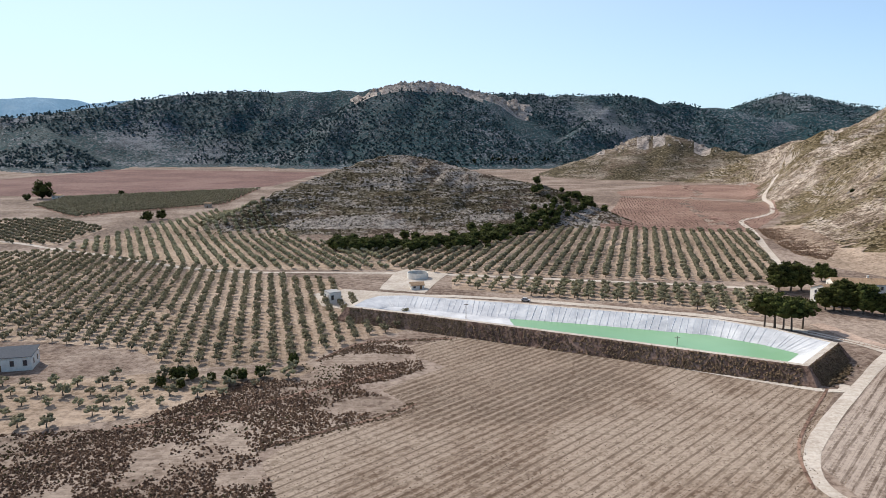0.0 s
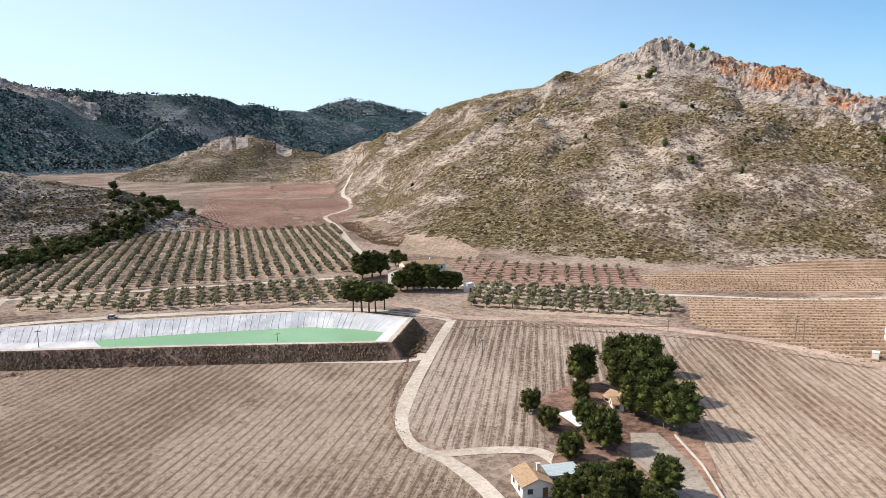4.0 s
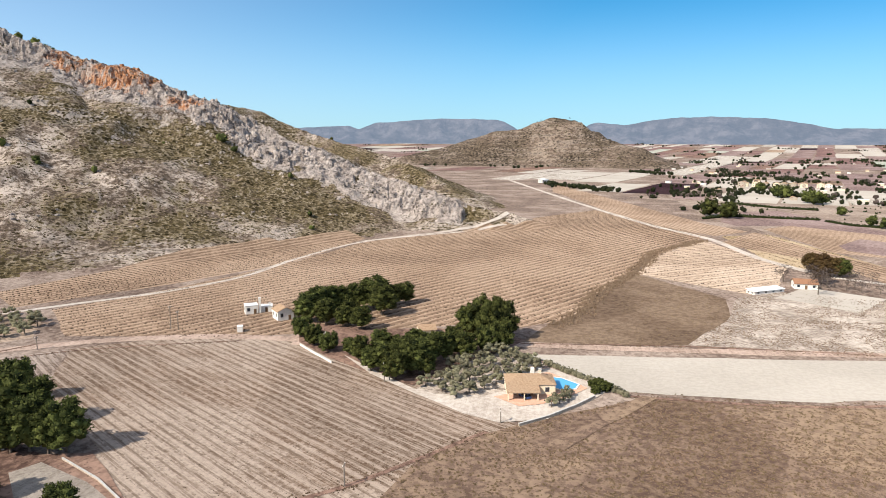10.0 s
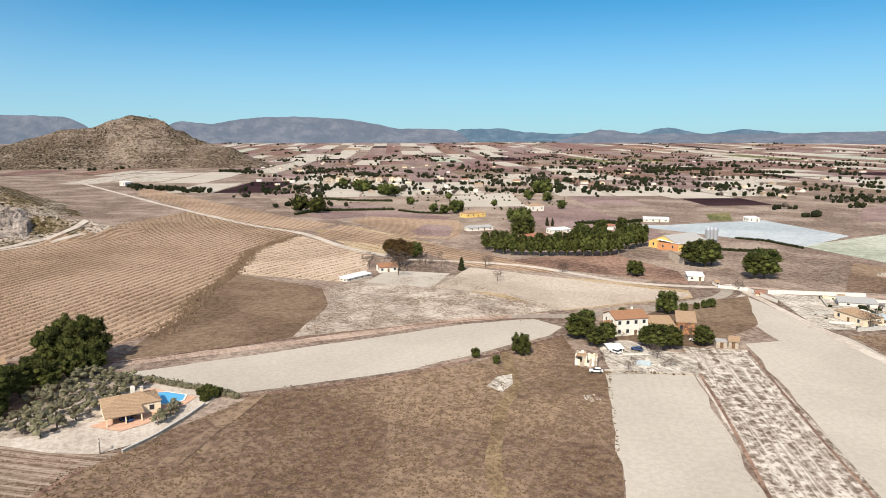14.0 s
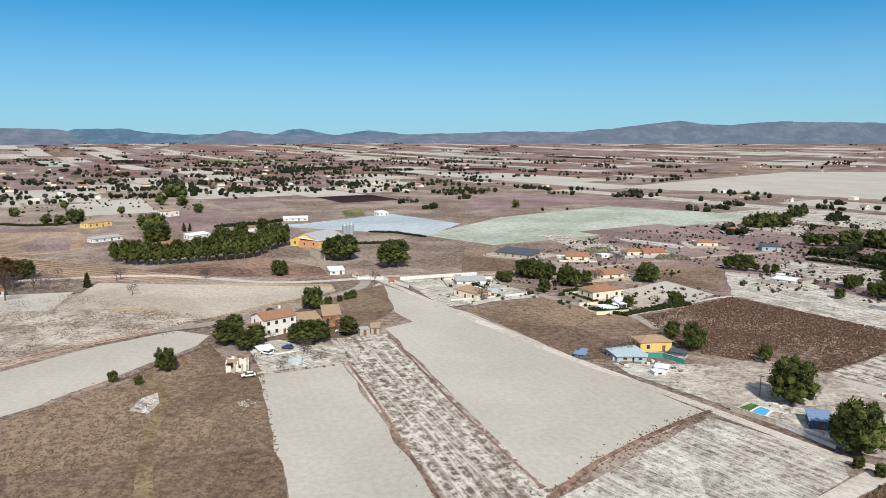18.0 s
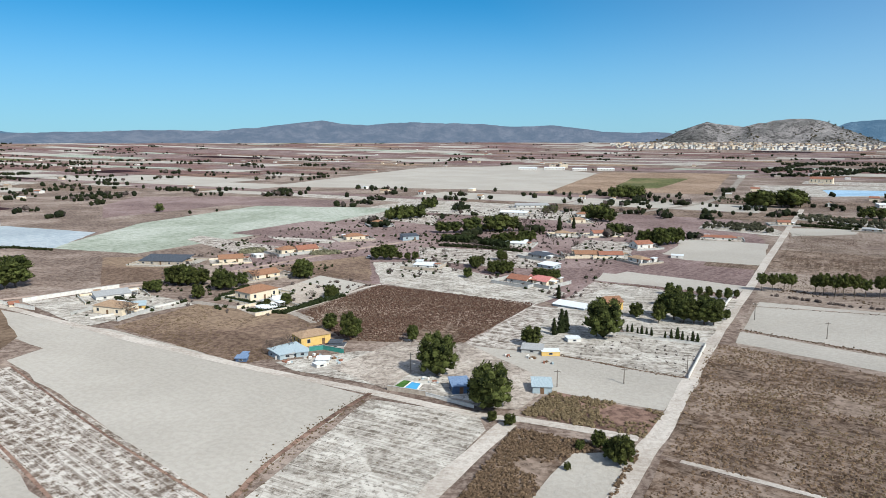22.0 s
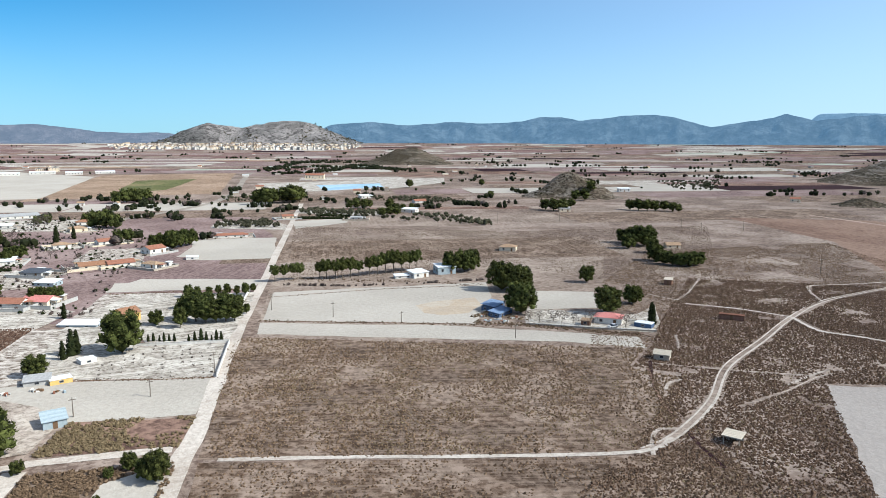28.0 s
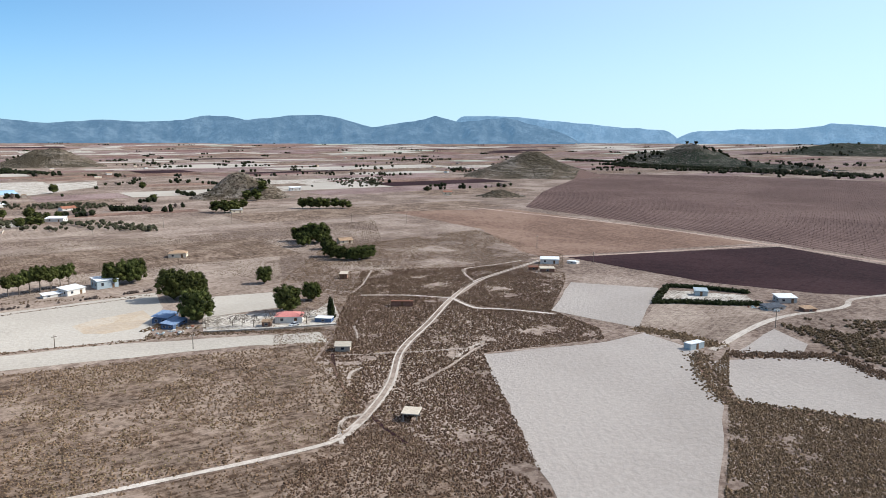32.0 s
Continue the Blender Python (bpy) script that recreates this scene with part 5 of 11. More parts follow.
ribbon("farm_track", "track", [(-285.1, 397.2), (-264.8, 416.5), (-244.9, 449)], 4.0, "pale track between the olive groves")
ribbon("farm_track", "track", [(-44.3, 311.9), (14.7, 311.6), (109.9, 276.8), (143.2, 245.4), (151, 230.5)], 5.0, "pale track behind the reservoir")
ribbon("farm_track", "track", [(190, 392), (197.6, 412.7), (216.1, 470.3), (239.6, 543.7), (257.5, 604.7), (290, 640), (316.6, 676.1), (345, 740), (366.7, 805.1), (468, 990)], 4.5, "pale winding track into the valley")
ribbon("farm_track", "track", [(11.3, 251.8), (47.3, 231.9), (80.7, 210.6), (110.4, 193.6), (118.4, 198.4)], 2.5, "pale margin below the reservoir bank")
ribbon("lane", "road", [(248.9, -269.6), (226.7, -288.3), (208.6, -306.7), (177.9, -346.5), (141.7, -419.7), (97.5, -489.9)], 4.5, "pale lane between the villas")
ribbon("lane", "asphalt", [(160.7, -281.6), (126.8, -272.2), (110.5, -270.7), (94.1, -257)], 4.0, "grey lane between gardens")
ribbon("footpath", "track", [(111.6, -270.3), (103.5, -290.2), (92.4, -324.9), (79, -340.2)], 2.0, "pale path along the dark fallow field")
ribbon("grass_strip", "sere", [(204.3, -112.2), (185.8, -104.9), (170.9, -97.6), (159.6, -87.6), (144, -77.4), (128, -68), (108, -62)], 3.6, "yellowish strip of short grass in the meadow", 0.05)
ribbon("footpath", "dust", [(-185, -126.4), (-199.9, -128.5), (-210.1, -129.3)], 1.2, "pale path through the scrub")

# ---------------------------------------------------------------- the patchwork of the far plain
GRID_TURN = -109.9


def sector(x, y):
    """Bearing to the left of north, from -285 to 75, and distance."""
    b = np.degrees(np.arctan2(-x, y))
    return np.where(b > 75, b - 360, b), np.hypot(x, y)


def far_fields():
    rng = np.random.default_rng(17)
    c, s = math.cos(radians(GRID_TURN)), math.sin(radians(GRID_TURN))
    taken = [np.array(p) for p, _ in FIELDS.values()]
    u = -4700.0
    count = 0
    while u < 4700:
        deep = rng.uniform(30, 95) * (1 if abs(u) < 1500 else 1.5)
        v = -4700.0
        while v < 4700:
            wide = rng.uniform(80, 330) * (1 if abs(v) < 1500 else 1.7)
            mu, mv = u + deep / 2, v + wide / 2
            x, y = c * mu - s * mv, s * mu + c * mv
            b, r = sector(np.array([x]), np.array([y]))
            b, r = b[0], r[0]
            gap = 3.0
            v0, v1 = v, v + wide - gap
            v += wide
            if r < 400 or r > 4550 or not (-268 < b < -68) or (b > -88 and r < 1500) or rng.uniform() < 0.14:
                continue
            cu, cv = np.meshgrid(np.linspace(u, u + deep - gap, 4), np.linspace(v0, v1, 7), indexing="ij")
            cu = cu + rng.uniform(-8, 8) * (cv - v0) / wide
            gx, gy = c * cu - s * cv, s * cu + c * cv
            if any(inside(p, gx.ravel()[::2], gy.ravel()[::2]).mean() > 0.12 for p in taken):
                continue
            z, who = relief(gx.ravel(), gy.ravel())
            if (who >= 0).any():
                continue
            east = b < -195
            far = r > 1500
            if east and r < 800:
                soil = rng.choice(["fallow", "weeds", "fallow", "scrub"])
            elif east:
                soil = rng.choice(["scrub", "weeds", "chalk", "pale", "red", "plum", "green", "darkred"], p=[0.2, 0.16, 0.1, 0.13, 0.1, 0.24, 0.02, 0.05])
            elif far:
                soil = rng.choice(["pale", "chalk", "red", "plum", "weeds", "darkred", "vines", "green", "lush"], p=[0.2, 0.1, 0.3, 0.24, 0.08, 0.02, 0.03, 0.02, 0.01])
            else:
                soil = rng.choice(["pale", "chalk", "weeds", "scrub", "plum", "grass", "darkred"], p=[0.27, 0.17, 0.15, 0.08, 0.24, 0.07, 0.02])
            nv = 7
            quads = [(i * nv + j, i * nv + j + 1, (i + 1) * nv + j + 1, (i + 1) * nv + j) for i in range(3) for j in range(nv - 1)]
            o = np.array([gx.mean(), gy.mean()])
            rot = np.array([[c, -s], [s, c]])
            flat = (np.stack([gx.ravel(), gy.ravel()], -1) - o) @ rot
            me = bpy.data.meshes.new("far_field")
            me.from_pydata(np.column_stack([flat, z + 0.05 + (0.5 if far else 0.0)]).tolist(), [], quads)
            if me.polygons[0].normal.z < 0:
                me.flip_normals()
            me.materials.append(SOILS[soil])
            ob = new("far_field", me)
            ob.location, ob.rotation_euler = (o[0], o[1], 0), (0, 0, radians(GRID_TURN))
            tagged(ob, FAR_WORDS[soil], "field", kind="structure")
            count += 1
        u += deep
    return count


FAR_WORDS = {"fallow": "grey-brown fallow land on the plain", "pale": "pale ploughed field on the plain", "chalk": "whitish rough field on the plain", "red": "red earth field on the plain", "redvines": "reddish vineyard on the plain", "weeds": "brown fallow field on the plain",
             "darkred": "dark ploughed field on the plain", "plum": "plum-brown fallow field on the plain", "vines": "tan vineyard on the plain", "green": "pale green crop on the plain", "lush": "green crop on the plain", "scrub": "dark scrubby field on the plain", "grass": "yellow dry meadow on the plain"}
far_fields()

# ---------------------------------------------------------------- plants
def foliage(name, dark, light, through_leaf=0.12):
    m, n, l, b = material(name, 0.75)
    geo = n.new("ShaderNodeNewGeometry")
    info = n.new("ShaderNodeObjectInfo")
    v = coords(n)
    c = ramp(n, l, geo.outputs["Random Per Island"], [(0.0, dark), (1.0, light)])
    c = mix(n, l, math_node(n, l, "MULTIPLY", noise_node(n, l, 0.35, 3, 0.6, v), 0.6), c, tuple(0.6 * x for x in dark))
    hs = n.new("ShaderNodeHueSaturation")
    l.new(math_node(n, l, "MULTIPLY_ADD", info.outputs["Random"], 0.4, 0.82), hs.inputs["Value"])
    l.new(math_node(n, l, "MULTIPLY_ADD", info.outputs["Random"], 0.016, 0.49), hs.inputs["Hue"])
    l.new(c, hs.inputs["Color"])
    l.new(hs.outputs[0], b.inputs["Base Color"])
    # thin leaves let light through
    thin = n.new("ShaderNodeBsdfTranslucent")
    l.new(hs.outputs[0], thin.inputs["Color"])
    both = n.new("ShaderNodeMixShader")
    both.inputs[0].default_value = through_leaf
    l.new(b.outputs[0], both.inputs[1])
    l.new(thin.outputs[0], both.inputs[2])
    l.new(both.outputs[0], n["Material Output"].inputs["Surface"])
    return m


def bark(name, a, c):
    m, n, l, b = material(name, 0.9)
    l.new(ramp(n, l, noise_node(n, l, 3.0, 4, 0.7, stretch(n, l, coords(n), 1, 1, 0.25)), [(0.3, a), (0.7, c)]), b.inputs["Base Color"])
    return m


M_PINE = foliage("pine_needles", (0.013, 0.018, 0.007), (0.15, 0.168, 0.05))
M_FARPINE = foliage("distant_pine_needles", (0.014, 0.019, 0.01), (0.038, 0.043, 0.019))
# pine needles lightened and blued in the colour to stand for distance haze
M_RANGEPINE = foliage("hazed_pine_needles", (0.026, 0.052, 0.06), (0.058, 0.094, 0.105))
M_OLIVE = foliage("olive_leaves", (0.17, 0.165, 0.105), (0.37, 0.345, 0.23), 0.4)
M_ORCHARD = foliage("orchard_leaves", (0.055, 0.056, 0.034), (0.125, 0.122, 0.078), 0.3)
M_RUST = foliage("rusty_brush", (0.075, 0.047, 0.033), (0.235, 0.148, 0.1))
M_CYPRESS = foliage("cypress_needles", (0.018, 0.025, 0.010), (0.045, 0.054, 0.021))
M_BARE = foliage("bare_twigs", (0.081, 0.062, 0.053), (0.161, 0.133, 0.118))
M_RUSSET = foliage("russet_leaves", (0.066, 0.042, 0.018), (0.120, 0.084, 0.036))
M_SCRUB = foliage("dry_bushes", (0.084, 0.057, 0.036), (0.180, 0.132, 0.084))
M_VINE = foliage("bare_vines", (0.045, 0.030, 0.021), (0.105, 0.075, 0.053))
M_BRUSH = foliage("dark_brush", (0.095, 0.064, 0.041), (0.27, 0.186, 0.12))
M_REED = foliage("dry_reeds", (0.2, 0.143, 0.092), (0.34, 0.255, 0.178))
M_TUFT = foliage("dry_tufts", (0.136, 0.099, 0.058), (0.245, 0.184, 0.112))
M_HILLBUSH = foliage("hillside_bushes", (0.04, 0.035, 0.016), (0.105, 0.086, 0.042))
M_BARK = bark("grey_bark", (0.09, 0.07, 0.055), (0.2, 0.17, 0.14))

ICO = {}


def ico(level=1):
    if level not in ICO:
        bm = bmesh.new()
        bmesh.ops.create_icosphere(bm, subdivisions=level, radius=1)
        ICO[level] = (np.array([v.co for v in bm.verts]), np.array([[v.index for v in f.verts] for f in bm.faces]))
        bm.free()
    return ICO[level]


def merged(blocks):
    """Join (verts, faces) blocks; faces are rows of three."""
    vs, fs, at = [], [], 0
    for v, f in blocks:
        vs.append(v)
        fs.append(f + at)
        at += len(v)
    return np.concatenate(vs), np.concatenate(fs)


def tri_mesh(name, v, f, mat, smooth=False):
    me = bpy.data.meshes.new(name)
    me.vertices.add(len(v))
    me.vertices.foreach_set("co", np.ascontiguousarray(v, dtype=np.float32).ravel())
    me.loops.add(f.size)
    me.loops.foreach_set("vertex_index", f.ravel().astype(np.int32))
    me.polygons.add(len(f))
    me.polygons.foreach_set("loop_start", np.arange(0, f.size, 3, dtype=np.int32))
    me.polygons.foreach_set("use_smooth", np.full(len(f), smooth))
    me.update(calc_edges=True)
    me.materials.append(mat)
    return me


def needles(rng, centre, radius, count, size, squash=1.0):
    """Tufts of needles that stand out from a lobe, one blade each."""
    d = rng.normal(size=(count, 3))
    d /= np.linalg.norm(d, axis=1)[:, None]
    d[:, 2] = np.where(d[:, 2] < -0.5, -d[:, 2], d[:, 2])
    at = d * radius * rng.uniform(0.72, 1.02, (count, 1))
    a = np.cross(d, rng.normal(size=(count, 3)))
    a /= np.linalg.norm(a, axis=1)[:, None]
    s = size * rng.uniform(0.6, 1.4, (count, 1))
    out = d * 0.75 + [0, 0, 0.35] + rng.normal(size=(count, 3)) * 0.4
    v = np.stack([at - a * s * 0.5, at + a * s * 0.5, at + out * s], 1).reshape(-1, 3) * [1, 1, squash]
    return v + centre, np.arange(count * 3).reshape(-1, 3)


def leaves(rng, centre, radius, count, size):
    """Loose leaf clumps on the outside of a lobe."""
    d = rng.normal(size=(count, 3))
    d /= np.linalg.norm(d, axis=1)[:, None]
    d[:, 2] = np.where(d[:, 2] < -0.35, -d[:, 2], d[:, 2])
    at = centre + d * radius * rng.uniform(0.82, 1.12, (count, 1))
    a = rng.normal(size=(count, 3))
    a -= d * (a * d).sum(1)[:, None] * 0.6
    a /= np.linalg.norm(a, axis=1)[:, None]
    b = np.cross(a, d) + rng.normal(size=(count, 3)) * 0.35
    s = size * rng.uniform(0.6, 1.35, (count, 1))
    v = np.stack([at - a * s * 0.6, at + b * s * 0.5 + d * s * 0.2, at + a * s * 0.7 + d * s * 0.35, at - b * s * 0.5], 1).reshape(-1, 3)
    k = np.arange(count)[:, None] * 4
    return v, np.concatenate([k + [0, 1, 2], k + [0, 2, 3]])


def lobe(rng, centre, radius, squash=0.8, level=1):
    v, f = ico(level)
    w = v * (1 + rng.uniform(-0.16, 0.16, (len(v), 1)))
    return centre + w * radius * np.array([1, 1, squash]), f


def limb(a, b, r0, r1, sides=6):
    a, b = np.array(a, float), np.array(b, float)
    d = (b - a) / np.linalg.norm(b - a)
    u = np.cross(d, [0.3, 0.9, 0.2])
    u /= np.linalg.norm(u)
    w = np.cross(d, u)
    ang = np.linspace(0, 2 * math.pi, sides, endpoint=False)
    ring = np.cos(ang)[:, None] * u + np.sin(ang)[:, None] * w
    v = np.concatenate([a + ring * r0, b + ring * r1])
    k = np.arange(sides)
    n = (k + 1) % sides
    return v, np.concatenate([np.stack([k, n, n + sides], 1), np.stack([k, n + sides, k + sides], 1)])


def tree_meshes(kind, seed, light=False):
    """Trunk and crown of a tree one metre high."""
    rng = np.random.default_rng(seed)
    if kind == "pine":
        wide, low, count = rng.uniform(0.3, 0.38), rng.uniform(0.08, 0.18), 36
    elif kind == "round_pine":
        wide, low, count = rng.uniform(0.46, 0.54), 0.07, 44
    elif kind == "row_pine":
        wide, low, count = rng.uniform(0.36, 0.46), rng.uniform(0.36, 0.45), 24
    elif kind == "olive":
        wide, low, count = rng.uniform(0.42, 0.55), 0.28, 6
    elif kind == "cypress":
        wide, low, count = 0.13, 0.04, 9
    elif kind == "bare":
        wide, low, count = 0.45, 0.3, 9
    if light and "pine" in kind:
        count = 11
    blocks, limbs = [], [limb((0, 0, -0.03), (rng.uniform(-0.04, 0.04), rng.uniform(-0.04, 0.04), low + 0.2), 0.035 if kind != "olive" else 0.06, 0.02)]
    top = np.array([0, 0, low + 0.15])
    for k in range(count):
        u = (k + 0.5) / count
        if kind == "cypress":
            c, r = np.array([rng.uniform(-0.015, 0.015), rng.uniform(-0.015, 0.015), 0.08 + 0.86 * u]), 0.125 * (1 - u) ** 0.6 + 0.02
        else:
            a = k * 2.4 + rng.uniform(-0.4, 0.4)
            h = low + (1 - low) * (0.14 + 0.72 * u)
            spread = wide * math.sqrt(max(0.05, 1 - ((h - low - (1 - low) * 0.38) / ((1 - low) * 0.68)) ** 2))
            if kind == "pine":
                spread *= 1.0 if h < 0.8 else 0.8
            q = (rng.uniform(0.5, 0.9) if count < 13 else rng.uniform(0.55, 1.0)) * spread
            r = rng.uniform(0.85, 1.2) * (0.118 if count > 12 else 0.22) * (0.8 + 0.3 * (1 - low))
            c = np.array([math.cos(a) * q, math.sin(a) * q, min(h, 1 - r * 0.85)])
            if k % 3 == 0:
                limbs.append(limb(top - [0, 0, rng.uniform(0, 0.12)], c, 0.016, 0.006, 4))
        if kind == "bare":
            blocks.append(leaves(rng, c, r * 1.1, 26, r * 0.75))
            v, f = blocks[-1]
            v[1::4] = v[0::4] + (v[1::4] - v[0::4]) * 0.13
            v[3::4] = v[0::4] + (v[3::4] - v[0::4]) * 0.13
        else:
            squash = {"pine": 0.68, "row_pine": 0.68, "round_pine": 0.8, "olive": 0.8, "cypress": 1.35}[kind]
            blocks.append(lobe(rng, c, r * (0.82 if "pine" in kind else 0.9), squash))
            if "pine" in kind:
                blocks.append(needles(rng, c, r, 34 if light else 80, r * (0.4 if light else 0.33), squash))
                continue
            n, s = {"olive": (16, 0.55), "cypress": (26, 0.5)}[kind]
            v, f = leaves(rng, np.zeros(3), r, n, r * s)
            blocks.append((v * [1, 1, squash] + c, f))
    if "pine" in kind:
        blocks.append(lobe(rng, np.array([0, 0, low + (1 - low) * 0.42]), wide * 0.62, (1 - low) * 0.42 / (wide * 0.62), 2))
    return merged(limbs), merged(blocks)


LEAF = {"pine": M_PINE, "row_pine": M_PINE, "round_pine": M_PINE, "olive": M_OLIVE, "cypress": M_CYPRESS, "bare": M_BARE}
TREES = {}
SHAPES = {}
for kind, variants in (("pine", 5), ("row_pine", 4), ("round_pine", 3), ("olive", 5), ("cypress", 2), ("bare", 3)):
    for k in range(variants):
        (tv, tf), (cv, cf) = SHAPES[kind, k] = tree_meshes(kind, 100 + k * 7)
        TREES[kind, k] = (tri_mesh("trunk", tv, tf, M_BARK, True), tri_mesh("crown", cv, cf, LEAF[kind]))
        if "pine" in kind:
            (tv, tf), (cv, cf) = tree_meshes(kind, 100 + k * 7, True)
            TREES[kind, k, "far"] = (tri_mesh("trunk", tv, tf, M_BARK, True), tri_mesh("crown", cv, cf, M_PINE))
VARIANTS = {"pine": 5, "row_pine": 4, "round_pine": 3, "olive": 5, "cypress": 2, "bare": 3}
TREE_NAMES = {"pine": "pine_tree", "row_pine": "pine_tree", "round_pine": "pine_tree", "olive": "olive_tree", "cypress": "cypress_tree", "bare": "bare_tree"}


def tree(kind, x, y, h, label, group="", wide=1.0, leaf=None, z=None):
    k = random.randrange(VARIANTS[kind])
    h *= random.uniform(0.86, 1.1)
    top = tagged(new(TREE_NAMES[kind]), label, "tree", group)
    top.location = (x, y, (float(height(x, y)[0]) if z is None else z) - 0.05)
    top.rotation_euler = (0, 0, random.uniform(0, 6.28))
    w = h * wide * random.uniform(0.92, 1.08)
    top.scale = (w, w, h)
    for name, me in zip(("trunk", "crown"), TREES[(kind, k, "far") if "pine" in kind and math.hypot(x, y) > 520 else (kind, k)]):
        ob = new(name, me)
        ob.parent = top
        if leaf and name == "crown":
            if (me.name, leaf.name) not in SWAPPED:
                SWAPPED[me.name, leaf.name] = me.copy()
                SWAPPED[me.name, leaf.name].materials[0] = leaf
            ob.data = SWAPPED[me.name, leaf.name]
    return top


SWAPPED = {}


def grove(kind, spots, label, group="", wide=1.0, leaf=None):
    for x, y, h in spots:
        if math.hypot(x, y) > 540 and "pine" in kind and not leaf:
            DISTANT.setdefault((kind, wide), []).append((x, y, h))
        else:
            tree(kind, x, y, h, label, group, wide, leaf)


DISTANT = {}


def distant_groves():
    """The trees too far off to be told apart, as one body of each kind."""
    for (kind, wide), at in DISTANT.items():
        shapes = []
        for k in range(VARIANTS[kind]):
            (tv, tf), (cv, cf) = tree_meshes(kind, 100 + k * 7, True)
            v, f = merged([(tv, tf), (cv, cf)])
            shapes.append((v * [wide, wide, 1], f))
        strewn("distant_pines", shapes, at, M_PINE, "distant dark green pines in clumps and rows", "trees")


def strewn(name, shapes, spots, mat, label, category, tall=1.0, kind="stuff", sink=0.0, z=None):
    """Many like plants as one body. spots: rows of x, y, size."""
    spots = np.array(spots, float)
    if len(spots) == 0:
        return None
    rng = np.random.default_rng(len(spots))
    which, turn = rng.integers(0, len(shapes), len(spots)), rng.uniform(0, 6.28, len(spots))
    zz = height(spots[:, 0], spots[:, 1]) - sink if z is None else np.broadcast_to(z, len(spots))
    vs, fs, at = [], [], 0
    for k, (sv, sf) in enumerate(shapes):
        i = np.nonzero(which == k)[0]
        if len(i) == 0:
            continue
        c, s, w = np.cos(turn[i])[:, None], np.sin(turn[i])[:, None], spots[i, 2][:, None]
        v = np.stack([spots[i, 0][:, None] + w * (c * sv[:, 0] - s * sv[:, 1]), spots[i, 1][:, None] + w * (s * sv[:, 0] + c * sv[:, 1]), zz[i][:, None] + w * tall * sv[:, 2]], -1).reshape(-1, 3)
        f = (sf[None] + (np.arange(len(i)) * len(sv))[:, None, None]).reshape(-1, 3) + at
        vs.append(v)
        fs.append(f)
        at += len(v)
    ob = new(name, tri_mesh(name, np.concatenate(vs), np.concatenate(fs), mat))
    return tagged(ob, label, category, kind=kind)


def tuft_shape(seed, spikes=6, tall=0.6):
    rng = np.random.default_rng(seed)
    blocks = []
    for k in range(spikes):
        a, r = rng.uniform(0, 6.28), rng.uniform(0, 0.35)
        c = np.array([math.cos(a) * r, math.sin(a) * r, 0])
        w, h = rng.uniform(0.18, 0.32), tall * rng.uniform(0.6, 1.2)
        p = np.array([[math.cos(b) * w, math.sin(b) * w, -0.05] for b in (a, a + 2.1, a + 4.2)]) + c
        tip = c * 1.7 + [rng.uniform(-0.12, 0.12), rng.uniform(-0.12, 0.12), h]
        blocks.append((np.concatenate([p, [tip]]), np.array([[0, 1, 3], [1, 2, 3], [2, 0, 3]])))
    return merged(blocks)


def bush_shape(seed, count=10):
    rng = np.random.default_rng(seed)
    v, f = ico()
    keep = v[:, 2] > -0.6
    core = v * (1 + rng.uniform(-0.2, 0.2, (len(v), 1))) * [0.42, 0.42, 0.36] + [0, 0, 0.22]
    return merged([(core, f[::2] if count < 5 else f), leaves(rng, np.array([0, 0, 0.25]), 0.42, count, 0.26)])


def clump_shape(seed):
    """A small ragged bush."""
    rng = np.random.default_rng(seed)
    a = np.arange(5) * 1.257 + rng.uniform(0, 0.5, 5)
    r = rng.uniform(0.34, 0.55, 5)
    ring = np.stack([np.cos(a) * r, np.sin(a) * r, np.full(5, -0.05)], -1)
    peak = np.array([[rng.uniform(-0.2, 0.2), rng.uniform(-0.2, 0.2), rng.uniform(0.38, 0.6)]])
    k = np.arange(5)
    return merged([(np.concatenate([ring, peak]), np.stack([k, (k + 1) % 5, np.full(5, 5)], 1)), leaves(rng, np.array([0, 0, 0.2]), 0.36, 1, 0.36)])


def small_tree_shape(kind, seed):
    """A light tree shape for the distance."""
    rng = np.random.default_rng(seed)
    v, f = ico()
    blocks = [limb((0, 0, 0), (0, 0, 0.4), 0.05, 0.03, 3)]
    n = 1 if kind == "pine" else 2
    for k in range(n):
        a = k * 6.28 / n + rng.uniform(0, 1)
        c = np.array([math.cos(a) * 0.16, math.sin(a) * 0.16, (rng.uniform(0.26, 0.46) if kind == "pine" else rng.uniform(0.4, 0.6))])
        w = v * (1 + rng.uniform(-0.25, 0.25, (len(v), 1)))
        r = rng.uniform(0.28, 0.36) if n == 2 else rng.uniform(0.36, 0.46)
        blocks.append((c + w[:] * r, f[rng.permutation(len(f))[:]]))
        blocks.append(leaves(rng, c, r, 5, r * 0.6))
    return merged(blocks)


def rock_shape(seed):
    rng = np.random.default_rng(seed)
    v, f = ico()
    w = v * (1 + rng.uniform(-0.35, 0.35, (len(v), 1))) * [0.5, 0.38, 0.55]
    return w, f


